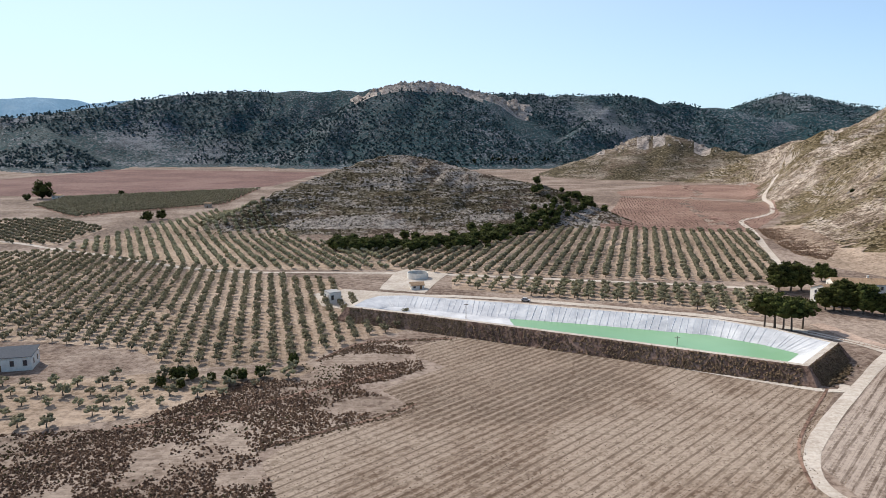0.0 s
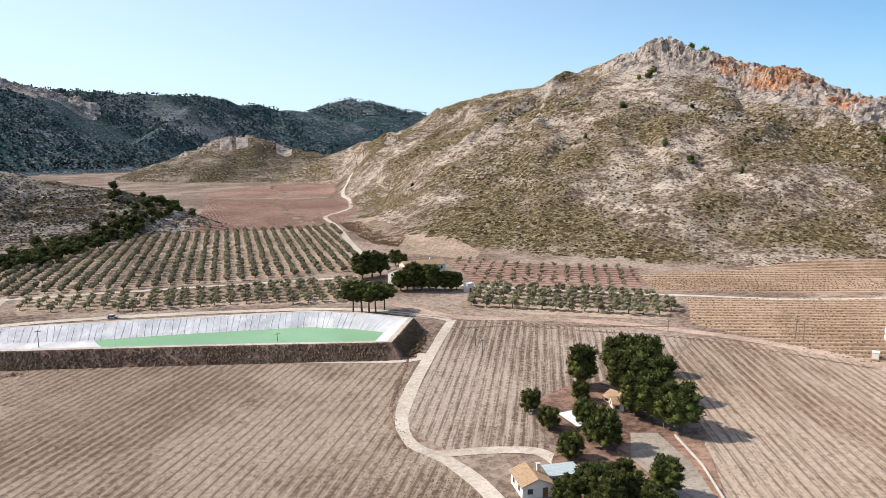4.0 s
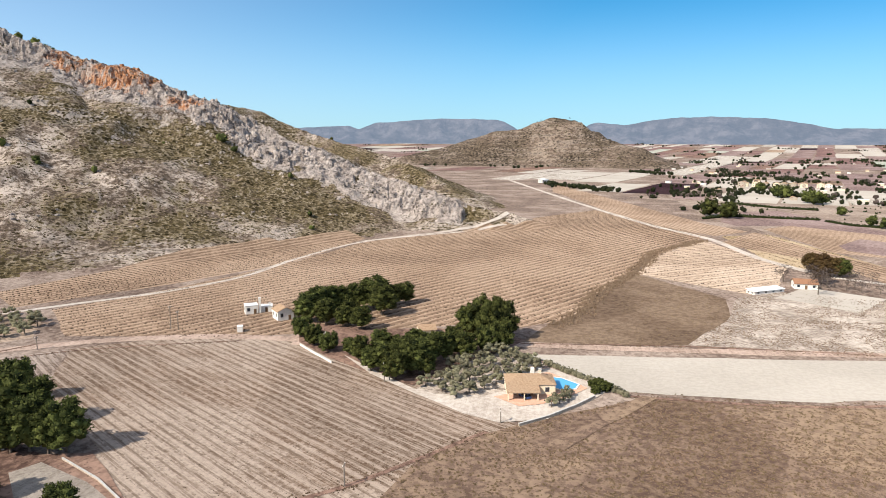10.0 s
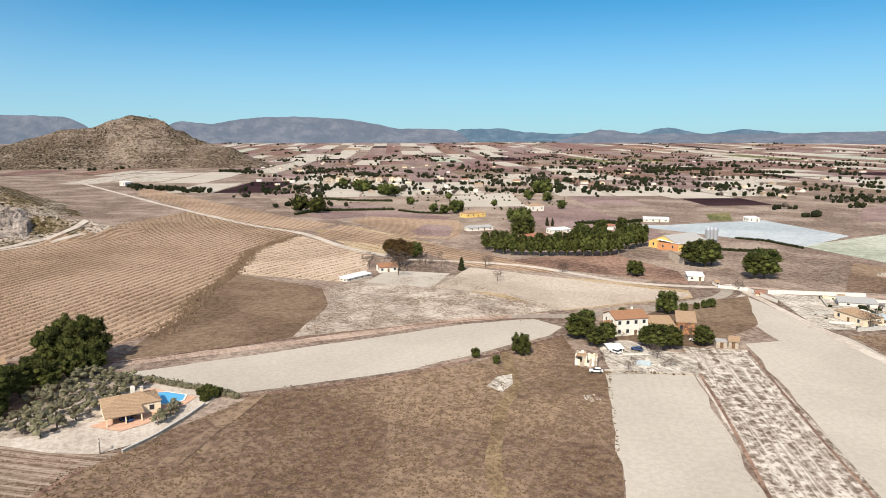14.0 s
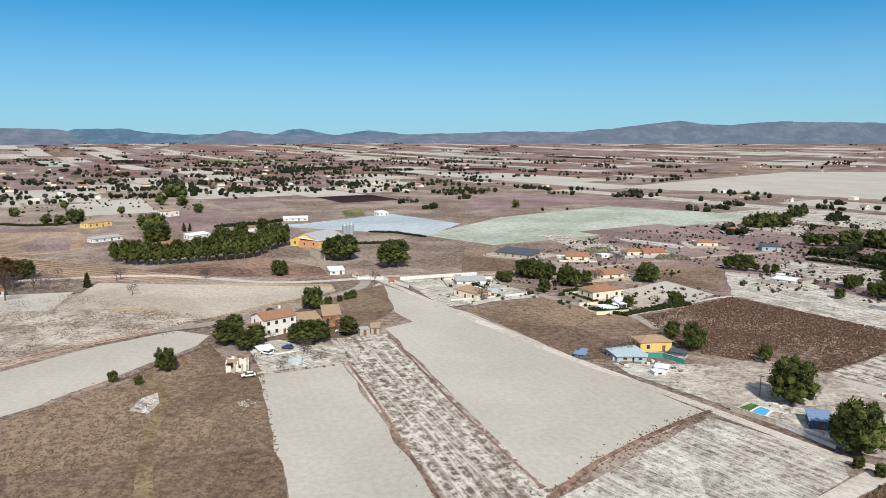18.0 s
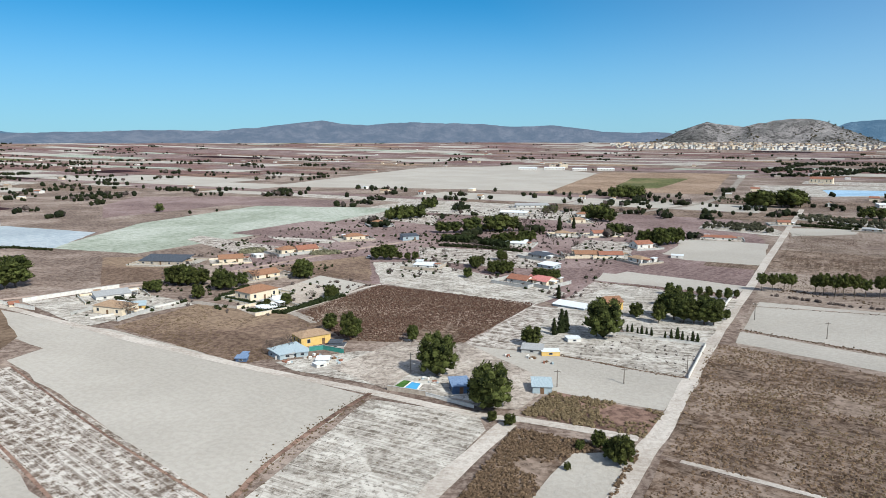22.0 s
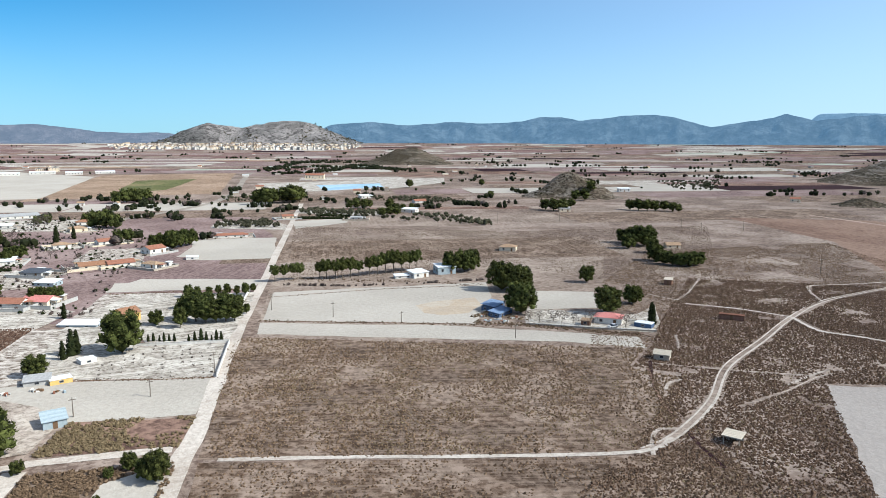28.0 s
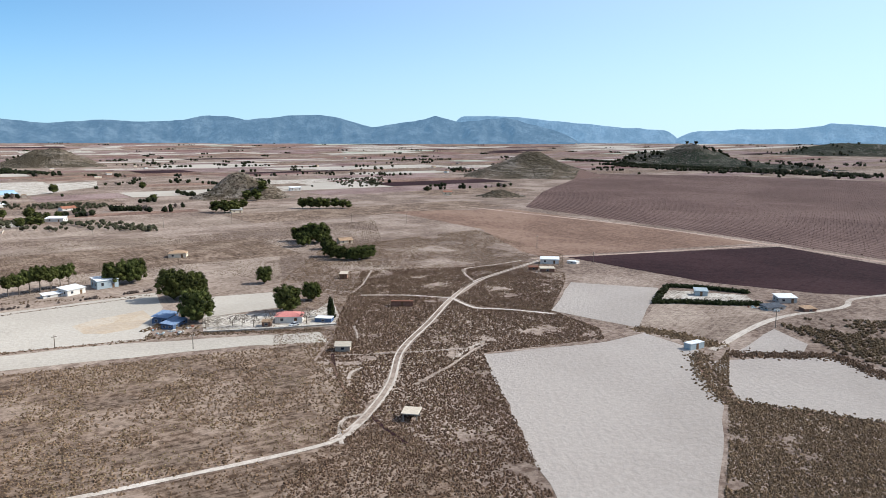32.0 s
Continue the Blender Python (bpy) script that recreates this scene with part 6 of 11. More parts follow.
ROCKS = [rock_shape(k) for k in range(8)]
TUFTS = [tuft_shape(k) for k in range(6)]
BUSHES = [bush_shape(k) for k in range(6)]
CLUMPS = [clump_shape(k) for k in range(8)]
LIGHT_BUSHES = [bush_shape(k, 3) for k in range(6)]
WOOD_PINES = [merged([lobe(np.random.default_rng(k), np.array([0, 0, 0.5]), 0.42, 1.2), leaves(np.random.default_rng(k), np.array([0, 0, 0.5]), 0.42, 3, 0.4)]) for k in range(6)]
FAR_PINES = [small_tree_shape("pine", k) for k in range(5)]
def grove_shape(seed):
    """A middling olive: two crossed limbs and a loose crown."""
    rng = np.random.default_rng(seed)
    blocks = [limb((0, 0, 0), (0.05, 0, 0.36), 0.05, 0.03, 4), limb((0.02, 0, 0.2), (-0.18, 0.1, 0.45), 0.03, 0.015, 3)]
    for k in range(5):
        a = k * 1.257 + rng.uniform(0, 1)
        c = np.array([math.cos(a) * 0.25, math.sin(a) * 0.25, rng.uniform(0.36, 0.72)])
        blocks.append(lobe(rng, c, 0.17, 0.9))
        blocks.append(leaves(rng, c, 0.25, 11, 0.17))
    return merged(blocks)


GROVE_OLIVES = [grove_shape(30 + k) for k in range(6)]
LIGHT_OLIVES = [small_tree_shape("olive", 50 + k) for k in range(5)]


def lattice_in(key, along, across, jitter=0.3, skip=0.03):
    """Planting places in a field: along its rows, and from row to row."""
    pts, rows = FIELDS[key]
    c, s = math.cos(radians(rows)), math.sin(radians(rows))
    p = np.array(pts)
    o = p.mean(0)
    q = (p - o) @ np.array([[c, -s], [s, c]])
    xs, ys = np.arange(q[:, 0].min(), q[:, 0].max(), along), np.arange(q[:, 1].min(), q[:, 1].max(), across)
    gx, gy = np.meshgrid(xs, ys)
    rng = np.random.default_rng(len(pts) * 31 + len(xs))
    gx, gy = gx.ravel() + rng.uniform(-jitter, jitter, gx.size), gy.ravel() + rng.uniform(-jitter, jitter, gx.size) * 0.6
    x, y = o[0] + c * gx - s * gy, o[1] + s * gx + c * gy
    ok = inside(pts, x, y) & (rng.uniform(size=x.size) > skip)
    if key in ("M", "M2", "L2", "I"):
        ok[ok] = height(x[ok], y[ok]) < 4.5
    return x[ok], y[ok], rng


def random_in(poly, count, seed, patch=0.0, thresh=0.0):
    p = np.array(poly)
    rng = np.random.default_rng(seed)
    lo, hi = p.min(0), p.max(0)
    x, y = rng.uniform(lo[0], hi[0], count * 3), rng.uniform(lo[1], hi[1], count * 3)
    ok = inside(poly, x, y)
    if patch:
        ok &= fbm(x / patch, y / patch, seed, 3) > thresh + rng.uniform(-0.15, 0.15, x.size)
    x, y = x[ok][:count], y[ok][:count]
    return x, y, rng


TRODDEN = [RUTS, [(-27.4, -156.1), (-52, -144.4), (-80.6, -129.5), (-114.2, -114), (-127.1, -115.9)], [(-259.2, -177.6), (-249.7, -159.3), (-255.6, -145.9), (-259.8, -126.8)], [(-239.5, -214.8), (-251.8, -197.9), (-259.2, -177.6)]]


def untrodden(x, y, by=1.7):
    """Which of these places are clear of the footpaths."""
    d = np.full(np.shape(x), 1e9)
    for line, less in [(line, 0.0) for line in TRODDEN] + [(line, 1.0) for line, wide in FAINT]:
        for (ax, ay), (bx, by_) in zip(line[:-1], line[1:]):
            s = np.clip(((x - ax) * (bx - ax) + (y - ay) * (by_ - ay)) / ((bx - ax) ** 2 + (by_ - ay) ** 2), 0, 1)
            d = np.minimum(d, np.hypot(x - ax - s * (bx - ax), y - ay - s * (by_ - ay)) + less)
    return d > by


def spots(x, y, rng, lo, hi):
    return np.stack([x, y, rng.uniform(lo, hi, len(x))], -1)

# ---------------------------------------------------------------- olive groves, vines and scrub
OLIVE_LABEL = "small grey-green olive tree on bare earth"


def olives(key, along, across, lo, hi, single=None, label=OLIVE_LABEL):
    """single: a test for the trees that stand as things of their own; the others are one body."""
    x, y, rng = lattice_in(key, along, across, 0.5)
    h = rng.uniform(lo, hi, len(x)) * 1.12
    one = single(x, y) if single else np.zeros(len(x), bool)
    for a, b, c in zip(x[one], y[one], h[one]):
        tree("olive", a, b, c, label, "olive trees of grove " + key.lower(), 1.15)
    rest = np.stack([x, y, h], -1)[~one]
    near = len(rest) and math.hypot(*rest[:, :2].mean(0)) < 420
    strewn("olive_trees", GROVE_OLIVES if near else LIGHT_OLIVES, rest, M_OLIVE, "rows of grey-green olive trees", "olive trees", 0.95)


olives("C", 5.5, 5.8, 2.5, 3.6, lambda x, y: y < 208)
olives("C0", 7.4, 7.4, 2.2, 3.3, lambda x, y: y > 0, "dark young olive tree on pale ground")
olives("D1", 6.0, 6.6, 3.0, 4.2)
olives("D2", 5.6, 6.8, 3.2, 4.4)
olives("E", 6.5, 7.0, 3.0, 4.0, lambda x, y: x > 40)
olives("F", 6.5, 6.5, 3.0, 4.0)
olives("G", 4.5, 6.0, 2.8, 3.8)
olives("L", 6.0, 9.0, 3.2, 4.6, lambda x, y: y > 0)
olives("L2", 7.0, 11.0, 2.0, 3.4)


def row_tufts(key, along, across, lo, hi, mat, label, shapes=None, jitter=0.5, skip=0.15, tall=0.8):
    x, y, rng = lattice_in(key, along, across, jitter, skip)
    strewn("row_plants", shapes or TUFTS, spots(x, y, rng, lo, hi), mat, label, "plants", tall)


row_tufts("A", 1.1, 2.6, 0.25, 0.6, M_VINE, "low dark stubble along the plough rows", CLUMPS, skip=0.35, tall=0.6, jitter=0.3)
row_tufts("A", 1.7, 2.6, 0.2, 0.5, M_TUFT, "pale dry stubble along the plough rows", CLUMPS, skip=0.3, tall=0.5, jitter=0.5)
row_tufts("J", 1.5, 3.4, 0.25, 0.55, M_TUFT, "dry stubble tufts in rows", CLUMPS, skip=0.3, tall=0.6, jitter=0.3)
row_tufts("K", 1.3, 3.4, 0.25, 0.6, M_VINE, "dark stubble tufts in rows", CLUMPS, skip=0.35, tall=0.6, jitter=0.3)
row_tufts("M", 1.1, 4.6, 0.6, 1.1, M_VINE, "low bare vines in winter rows", CLUMPS, skip=0.1, tall=0.9)
row_tufts("M2", 1.8, 5.0, 0.7, 1.3, M_VINE, "low bare vines in winter rows", skip=0.12, tall=0.7)
row_tufts("O", 2.2, 7.0, 0.7, 1.2, M_VINE, "low bare vines in winter rows", tall=0.7)
row_tufts("O2", 2.2, 7.0, 0.7, 1.2, M_VINE, "low bare vines in winter rows", tall=0.7)
row_tufts("I", 3.0, 8.0, 1.0, 1.8, M_VINE, "low bare vines in the valley", tall=0.7)
row_tufts("AQ", 3.6, 6.0, 0.7, 1.4, M_VINE, "low bare vines on red earth", CLUMPS, tall=0.9, skip=0.25)
row_tufts("AF", 3.0, 4.5, 0.6, 1.3, M_BARE, "bare saplings in rows", LIGHT_BUSHES, skip=0.3)
row_tufts("Y", 2.6, 5.0, 0.3, 0.7, M_TUFT, "sparse dry tufts", skip=0.6, tall=0.4)
row_tufts("W", 1.8, 3.0, 0.4, 0.9, M_SCRUB, "brown weeds between pale streaks", skip=0.45, tall=0.5, jitter=1.2)


def bushes(poly, count, lo, hi, mat, label, seed, patch=18.0, thresh=-0.12, shapes=None, tall=0.9, name="bushes"):
    x, y, rng = random_in(poly, count, seed, patch, thresh)
    free = untrodden(x, y) & ~inside(FIELDS["F4"][0], x, y)
    x, y = x[free], y[free]
    strewn(name, shapes or BUSHES, spots(x, y, rng, lo, hi), mat, label, "bushes", tall)


bushes(FIELDS["B"][0], 20000, 0.45, 1.2, M_RUST, "dark brown bushes in drifts on waste land", 3, 13, -0.06, CLUMPS)
bushes(FIELDS["B"][0], 2600, 0.5, 1.1, M_HILLBUSH, "low olive-green bushes among the brown brush", 93, 16, 0.05, CLUMPS)
x, y, rng = lattice_in("AJ", 0.8, 1.25, 0.7, 0.12)
keep = fbm(x / 11, y / 11, 19, 4) > -0.16 + rng.uniform(-0.12, 0.12, x.size)
x, y = x[keep], y[keep]
strewn("bushes", CLUMPS, spots(x, y, rng, 0.6, 1.35), M_BRUSH, "dense brown brush in faint rows", "bushes", 0.8)
x, y, rng = lattice_in("AJ2", 0.85, 1.25, 0.7, 0.15)
keep = (fbm(x / 9, y / 9, 23, 4) > -0.18 + rng.uniform(-0.12, 0.12, x.size)) & untrodden(x, y)
x, y = x[keep], y[keep]
strewn("bushes", CLUMPS, spots(x, y, rng, 0.55, 1.25), M_BRUSH, "dense brown brush along the path", "bushes", 0.8)
bushes(FIELDS["WB"][0], 4200, 0.9, 2.0, M_RUST, "dark reddish-brown brush in the valley", 72, 12, -0.35, CLUMPS, 0.7)
bushes(FIELDS["AE"][0], 2600, 0.6, 1.4, M_BRUSH, "brown brush in the corner of two tracks", 5)
bushes(FIELDS["AA"][0], 16000, 0.5, 1.15, M_RUST, "dark brush on a fallow field", 6, 22, -0.35, shapes=CLUMPS, tall=0.8)
bushes(FIELDS["AC"][0], 700, 0.7, 1.4, M_TUFT, "dry weeds beside the track", 7)
bushes(FIELDS["U"][0], 12000, 0.35, 0.85, M_BRUSH, "brown withered weeds in the meadow", 18, 18, -0.1, CLUMPS, 0.7, "tussocks")
bushes(FIELDS["U"][0], 6000, 0.4, 1.0, M_TUFT, "tussocks of dry grass", 8, 26, -0.2, TUFTS, 0.6, "tussocks")
bushes(FIELDS["Z"][0], 1500, 0.4, 0.9, M_TUFT, "tussocks of dry grass", 9, 26, -0.2, TUFTS, 0.6, "tussocks")
bushes(FIELDS["Q"][0], 8000, 0.3, 0.85, M_BRUSH, "low brown bushes on whitish ground", 10, 9, -0.1, CLUMPS, 0.7)
bushes(FIELDS["N"][0], 1200, 0.4, 0.8, M_TUFT, "low weeds on the fallow field", 11, 26, -0.2, TUFTS, 0.5, "tussocks")
SCRUB_EAST = [(-88.9, -105), (-109.5, -112.9), (-166, -149.3), (-157.4, -161.3), (-179.7, -175.2), (-205, -196.3), (-284.9, -255.2), (-347.4, -198.8), (-322.2, -151.4), (-264.4, -130.4), (-250.7, -103), (-237.2, -95.2), (-196.9, -122), (-113, -50.5), (-74.8, -61.3)]
bushes(SCRUB_EAST, 60000, 0.45, 1.1, M_BRUSH, "brown scrub bushes either side of the path", 12, 10, -0.3, CLUMPS, 0.8)
bushes(FIELDS["AJ"][0], 5000, 0.4, 1.0, M_TUFT, "dry pale grass among the brush", 16, 14, 0.05, CLUMPS, 0.8, "tussocks")
bushes(SCRUB_EAST, 6000, 0.4, 1.0, M_TUFT, "dry pale grass among the scrub", 17, 14, 0.05, CLUMPS, 0.8, "tussocks")
bushes([(-130, -116), (-163, -147), (-155, -161), (-178, -176), (-168, -182), (-140, -135)], 2600, 0.45, 1.1, M_BRUSH, "brown scrub bushes beside the path", 71, 10, -0.4, CLUMPS, 0.8)
bushes([(-160, -185), (-179, -175), (-205, -196), (-284.9, -255.2), (-347, -198.8), (-322, -151), (-400, -190), (-470, -300), (-330, -330), (-240, -270), (-200, -230)], 26000, 0.35, 0.9, M_BRUSH, "thin brown scrub round the path", 73, 16, -0.2, CLUMPS, 0.8)
SCRUB_SOUTH = [(-249.1, -54.8), (-226.8, -54.7), (-197.7, -41.1), (-201.8, -5.9), (-204.4, 20), (-124.3, 8.3), (-110, -23.4), (-165.2, -34.9), (-203.6, -44)]
bushes(SCRUB_SOUTH, 22000, 0.45, 1.1, M_BRUSH, "brown scrub bushes beside the pale field", 13, 10, -0.35, CLUMPS)
SCRUB_FAR = [(-98.9, -343.6), (-169.9, -568.1), (-306.9, -454.9), (-472.9, -407.5), (-240, -189.8), (-196.3, -184.5), (-244.8, -265.3), (-223.8, -331.1)]
bushes(SCRUB_FAR, 30000, 0.35, 0.85, M_SCRUB, "sparse brown scrub on the plain", 14, 30, -0.3, CLUMPS, 0.8)
SCRUB_EDGE = [(-296.2, -47), (-311.1, -41.2), (-325.8, -13.3), (-313.4, 10.7), (-259.3, -9.3), (-267.2, -24.2), (-280.6, -34.8)]
bushes(SCRUB_EDGE, 900, 0.8, 1.9, M_SCRUB, "brown scrub beside the small plots", 15, 10, -0.2)


def margin(line, count, wide, lo, hi, mat, label, seed, tall=0.8, shapes=None):
    """Weeds and bushes along the edge of a field."""
    p = np.array(line)
    rng = np.random.default_rng(seed)
    s = np.concatenate([[0], np.cumsum(np.hypot(*np.diff(p, axis=0).T))])
    t = rng.uniform(0, s[-1], count)
    x, y = np.interp(t, s, p[:, 0]), np.interp(t, s, p[:, 1])
    strewn("field_margin", shapes or CLUMPS, spots(x + rng.normal(0, wide / 2.5, count), y + rng.normal(0, wide / 2.5, count), rng, lo, hi), mat, label, "bushes", tall)


EDGES = []
EDGES.append(([(52.8, -185.7), (58.2, -166.8), (63.6, -139.2), (64, -121.6), (64.2, -105.3)], 420, 4.0, 0.6, 1.3))
EDGES.append(([(-66.9, -273.8), (-113.2, -245.9), (-155.8, -218.2), (-184.2, -186.7)], 420, 2.2, 0.8, 1.6))
EDGES.append(([(-81.2, -314.3), (-133.5, -306.2), (-179.3, -291.9)], 160, 1.5, 0.6, 1.2))
EDGES.append(([(181.2, -169.4), (135.4, -141.1), (85.1, -107.1), (70.8, -97.7)], 260, 2.4, 0.4, 0.9))
EDGES.append(([(171.6, -189.3), (106.5, -145.6), (67.2, -121.4)], 240, 2.0, 0.4, 0.9))
EDGES.append(([(-81.7, 165.9), (-57, 176.9), (-36.1, 193.8), (-14.4, 208.6)], 160, 5.0, 0.8, 1.8))
EDGES.append(([(-43.1, 154.8), (-30.8, 163.4), (-13.7, 175.2), (-7.3, 183.1)], 320, 3.0, 0.8, 1.6))
EDGES.append(([(-40.7, 219.4), (-26.5, 240.3), (3.5, 245.4)], 240, 3.0, 0.8, 1.8))
for k, line in enumerate(([(-239.6, -62.6), (-219.6, -55.4), (-200.4, -44.7), (-198.6, -39.8), (-203.9, -6)], [(-244.9, -52), (-256.9, -33.1), (-262.1, -23.6), (-246.7, -8.5)], [(-258, -90), (-257.7, -77), (-252.5, -59.4)])):
    margin(line, 1100, 5.0, 0.7, 1.7, M_BRUSH, "thick dark brush between two ploughed fields", 140 + k)
EDGES.append(([(136.3, 254.9), (173.2, 203.4), (210.9, 161.1), (232.1, 108.2)], 420, 2.0, 0.5, 1.1))
EDGES.append(([(-239.6, -62.6), (-219.6, -55.4), (-200.4, -44.7), (-198.6, -39.8), (-203.9, -6)], 360, 4.0, 0.8, 1.9))
EDGES.append(([(-244.9, -52), (-256.9, -33.1), (-262.1, -23.6), (-246.7, -8.5)], 240, 3.0, 0.8, 1.8))
EDGES.append(([(-258, -90), (-257.7, -77), (-252.5, -59.4)], 160, 2.5, 0.6, 1.5))
EDGES.append(([(-1.6, -230.2), (-19.7, -221.2), (-38, -213.7)], 200, 1.6, 0.6, 1.3))
EDGES.append(([(-17.5, -354.8), (-48.2, -345.8), (-81.1, -336.5)], 160, 1.5, 0.8, 1.8))
EDGES.append(([(-160.1, -157.5), (-143.5, -135.8), (-138.8, -127.1)], 120, 2.0, 0.8, 1.6))
EDGES.append(([(243.7, 8.3), (248.5, -51.6), (246.2, -119), (233.7, -153.8)], 420, 3.0, 0.5, 1.2))
EDGES.append(([(196, -23.9), (195.7, -76), (211.6, -139.6)], 300, 4.0, 0.5, 1.2))
EDGES.append(([(122.7, 53.4), (136, 38.2), (165.8, 13.7)], 320, 4.0, 0.5, 1.2))
EDGES.append(([(111, 194.7), (84.9, 158.5), (76.8, 136.1)], 160, 2.0, 0.5, 1.1))
EDGES.append(([(145.4, 217.9), (166.3, 210.5), (217.3, 176.9)], 240, 2.5, 0.5, 1.1))
margin([(520, -110), (460.9, -68), (420, -57), (375.8, -43), (331.3, -23.1), (294.5, -15.5), (269.4, -3.9)], 1500, 6.0, 0.7, 1.6, M_REED, "tall dry reeds between vineyard and fallow field", 58, 1.2, TUFTS)
for k, (line, count, wide, lo, hi) in enumerate(EDGES):
    ribbon("field_edge", "weeds", line, wide * 0.38, "weedy brown strip between fields", 0.04)
    margin(line, count, wide, lo * 0.7, hi * 0.7, M_SCRUB, "brown weeds along the edge of a field", 60 + k)

# the mountain's shrubs, and the pines on the slopes
def on_hill(names, count, seed, lo, hi, min_h, mat, label, shapes, patch, thresh, tall=1.0, name="hillside_bushes", turn=None):
    ids = [k for k, r in enumerate(RIDGES) if r[0] in names]
    rng = np.random.default_rng(seed)
    pts = np.concatenate([np.array(RIDGES[k][1])[:, :2] for k in ids])
    w = max(RIDGES[k][2] for k in ids)
    x, y = rng.uniform(pts[:, 0].min() - w, pts[:, 0].max() + w, count * 6), rng.uniform(pts[:, 1].min() - w, pts[:, 1].max() + w, count * 6)
    h, who = relief(x, y)
    ok = np.isin(who, ids) & (h > min_h) & (fbm(x / patch, y / patch, seed, 3) > thresh + rng.uniform(-0.1, 0.1, x.size))
    if turn is not None:
        ok &= np.degrees(np.arctan2(-x, y)) < turn
    x, y = x[ok][:count], y[ok][:count]
    strewn(name, shapes, spots(x, y, rng, lo, hi), mat, label, "bushes" if "bush" in name else "trees", tall, sink=0.2)


on_hill(["mountain"], 26000, 21, 0.6, 1.5, 2, M_HILLBUSH, "low green scrub on the mountain slope", CLUMPS, 60, -0.1, 0.8)
on_hill(["mountain"], 16000, 34, 0.7, 1.7, 2, M_HILLBUSH, "dense dark scrub on the mountain's southern slope", CLUMPS, 50, -0.25, 0.8, turn=-62)
on_hill(["mountain"], 34, 22, 2.5, 5.0, 20, M_PINE, "scattered dark pines on the mountain slope", FAR_PINES, 40, -1, name="hillside_pines")
# lone junipers on the slope and the small pines behind the summit
lone = [(576.7, 513.2, 7), (581.7, 513.6, 8), (589.3, 515.5, 9), (573.1, 520.3, 6), (517.5, 490.4, 7), (514, 487, 8), (462.7, 391.4, 7), (456.4, 361.2, 6.5), (454.6, 356.9, 5), (475.2, 329, 6), (538.3, 425.3, 5), (591.5, 283.6, 9), (592.7, 288.2, 8), (586.5, 270.9, 7), (569.6, 215.4, 6), (515, 178.5, 5.5), (491.2, 170.7, 5), (433.8, 465.1, 4), (444.6, 464.5, 5)]
lone += [(660, 529, 11), (664, 514, 11), (668, 507, 8), (670, 501, 8)]
strewn("hillside_pines", FAR_PINES, lone, M_PINE, "lone dark junipers and pines high on the mountain", "trees", sink=0.3)
on_hill(["rocky_hill"], 3500, 23, 1.0, 2.4, 1, M_HILLBUSH, "low scrub on the rocky hill", LIGHT_BUSHES, 40, -0.1, 0.8)
on_hill(["stony_hill"], 1800, 24, 2.0, 4.0, 2, M_HILLBUSH, "scattered bushes on the stony hill", LIGHT_BUSHES, 60, 0.0, 0.8)
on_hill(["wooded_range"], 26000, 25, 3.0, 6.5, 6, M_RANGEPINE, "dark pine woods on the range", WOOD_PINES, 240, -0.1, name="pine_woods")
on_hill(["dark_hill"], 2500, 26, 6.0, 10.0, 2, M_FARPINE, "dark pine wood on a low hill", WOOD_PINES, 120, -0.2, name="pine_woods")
on_hill(["knoll"], 1500, 27, 1.5, 3.6, 2, M_HILLBUSH, "bushes on the knolls", LIGHT_BUSHES, 40, -0.2, 0.8)
on_hill(["lone_hill"], 600, 28, 3.0, 6.0, 4, M_HILLBUSH, "bushes on the lone hill", LIGHT_BUSHES, 120, 0.0, 0.8)
on_hill(["town_mountain"], 500, 29, 8.0, 14.0, 4, M_HILLBUSH, "bushes on the far mountain", LIGHT_BUSHES, 300, 0.05, 0.8)

# outcrops of bare limestone
def outcrops(line, count, wide, lo, hi, seed):
    p = np.array(line)[:, :2]
    r2 = np.random.default_rng(seed)
    s = np.concatenate([[0], np.cumsum(np.hypot(*np.diff(p, axis=0).T))])
    t = r2.uniform(0, s[-1], count)
    return spots(np.interp(t, s, p[:, 0]) + r2.normal(0, wide, count), np.interp(t, s, p[:, 1]) + r2.normal(0, wide, count), r2, lo, hi)


rocks = np.concatenate([outcrops(CRAGS[0][0], 520, 15, 2, 6, 1), outcrops(CRAGS[1][0], 160, 18, 2, 6, 2), outcrops(CRAGS[2][0], 620, 17, 2, 7, 3), outcrops(CRAGS[3][0], 260, 22, 2, 5, 4), outcrops(CRAGS[4][0], 40, 6, 3, 7, 5)])
strewn("limestone_outcrops", ROCKS, rocks, HILL_MATS["crag"], "jagged grey limestone outcrops on the mountain", "rocks", sink=1.6)


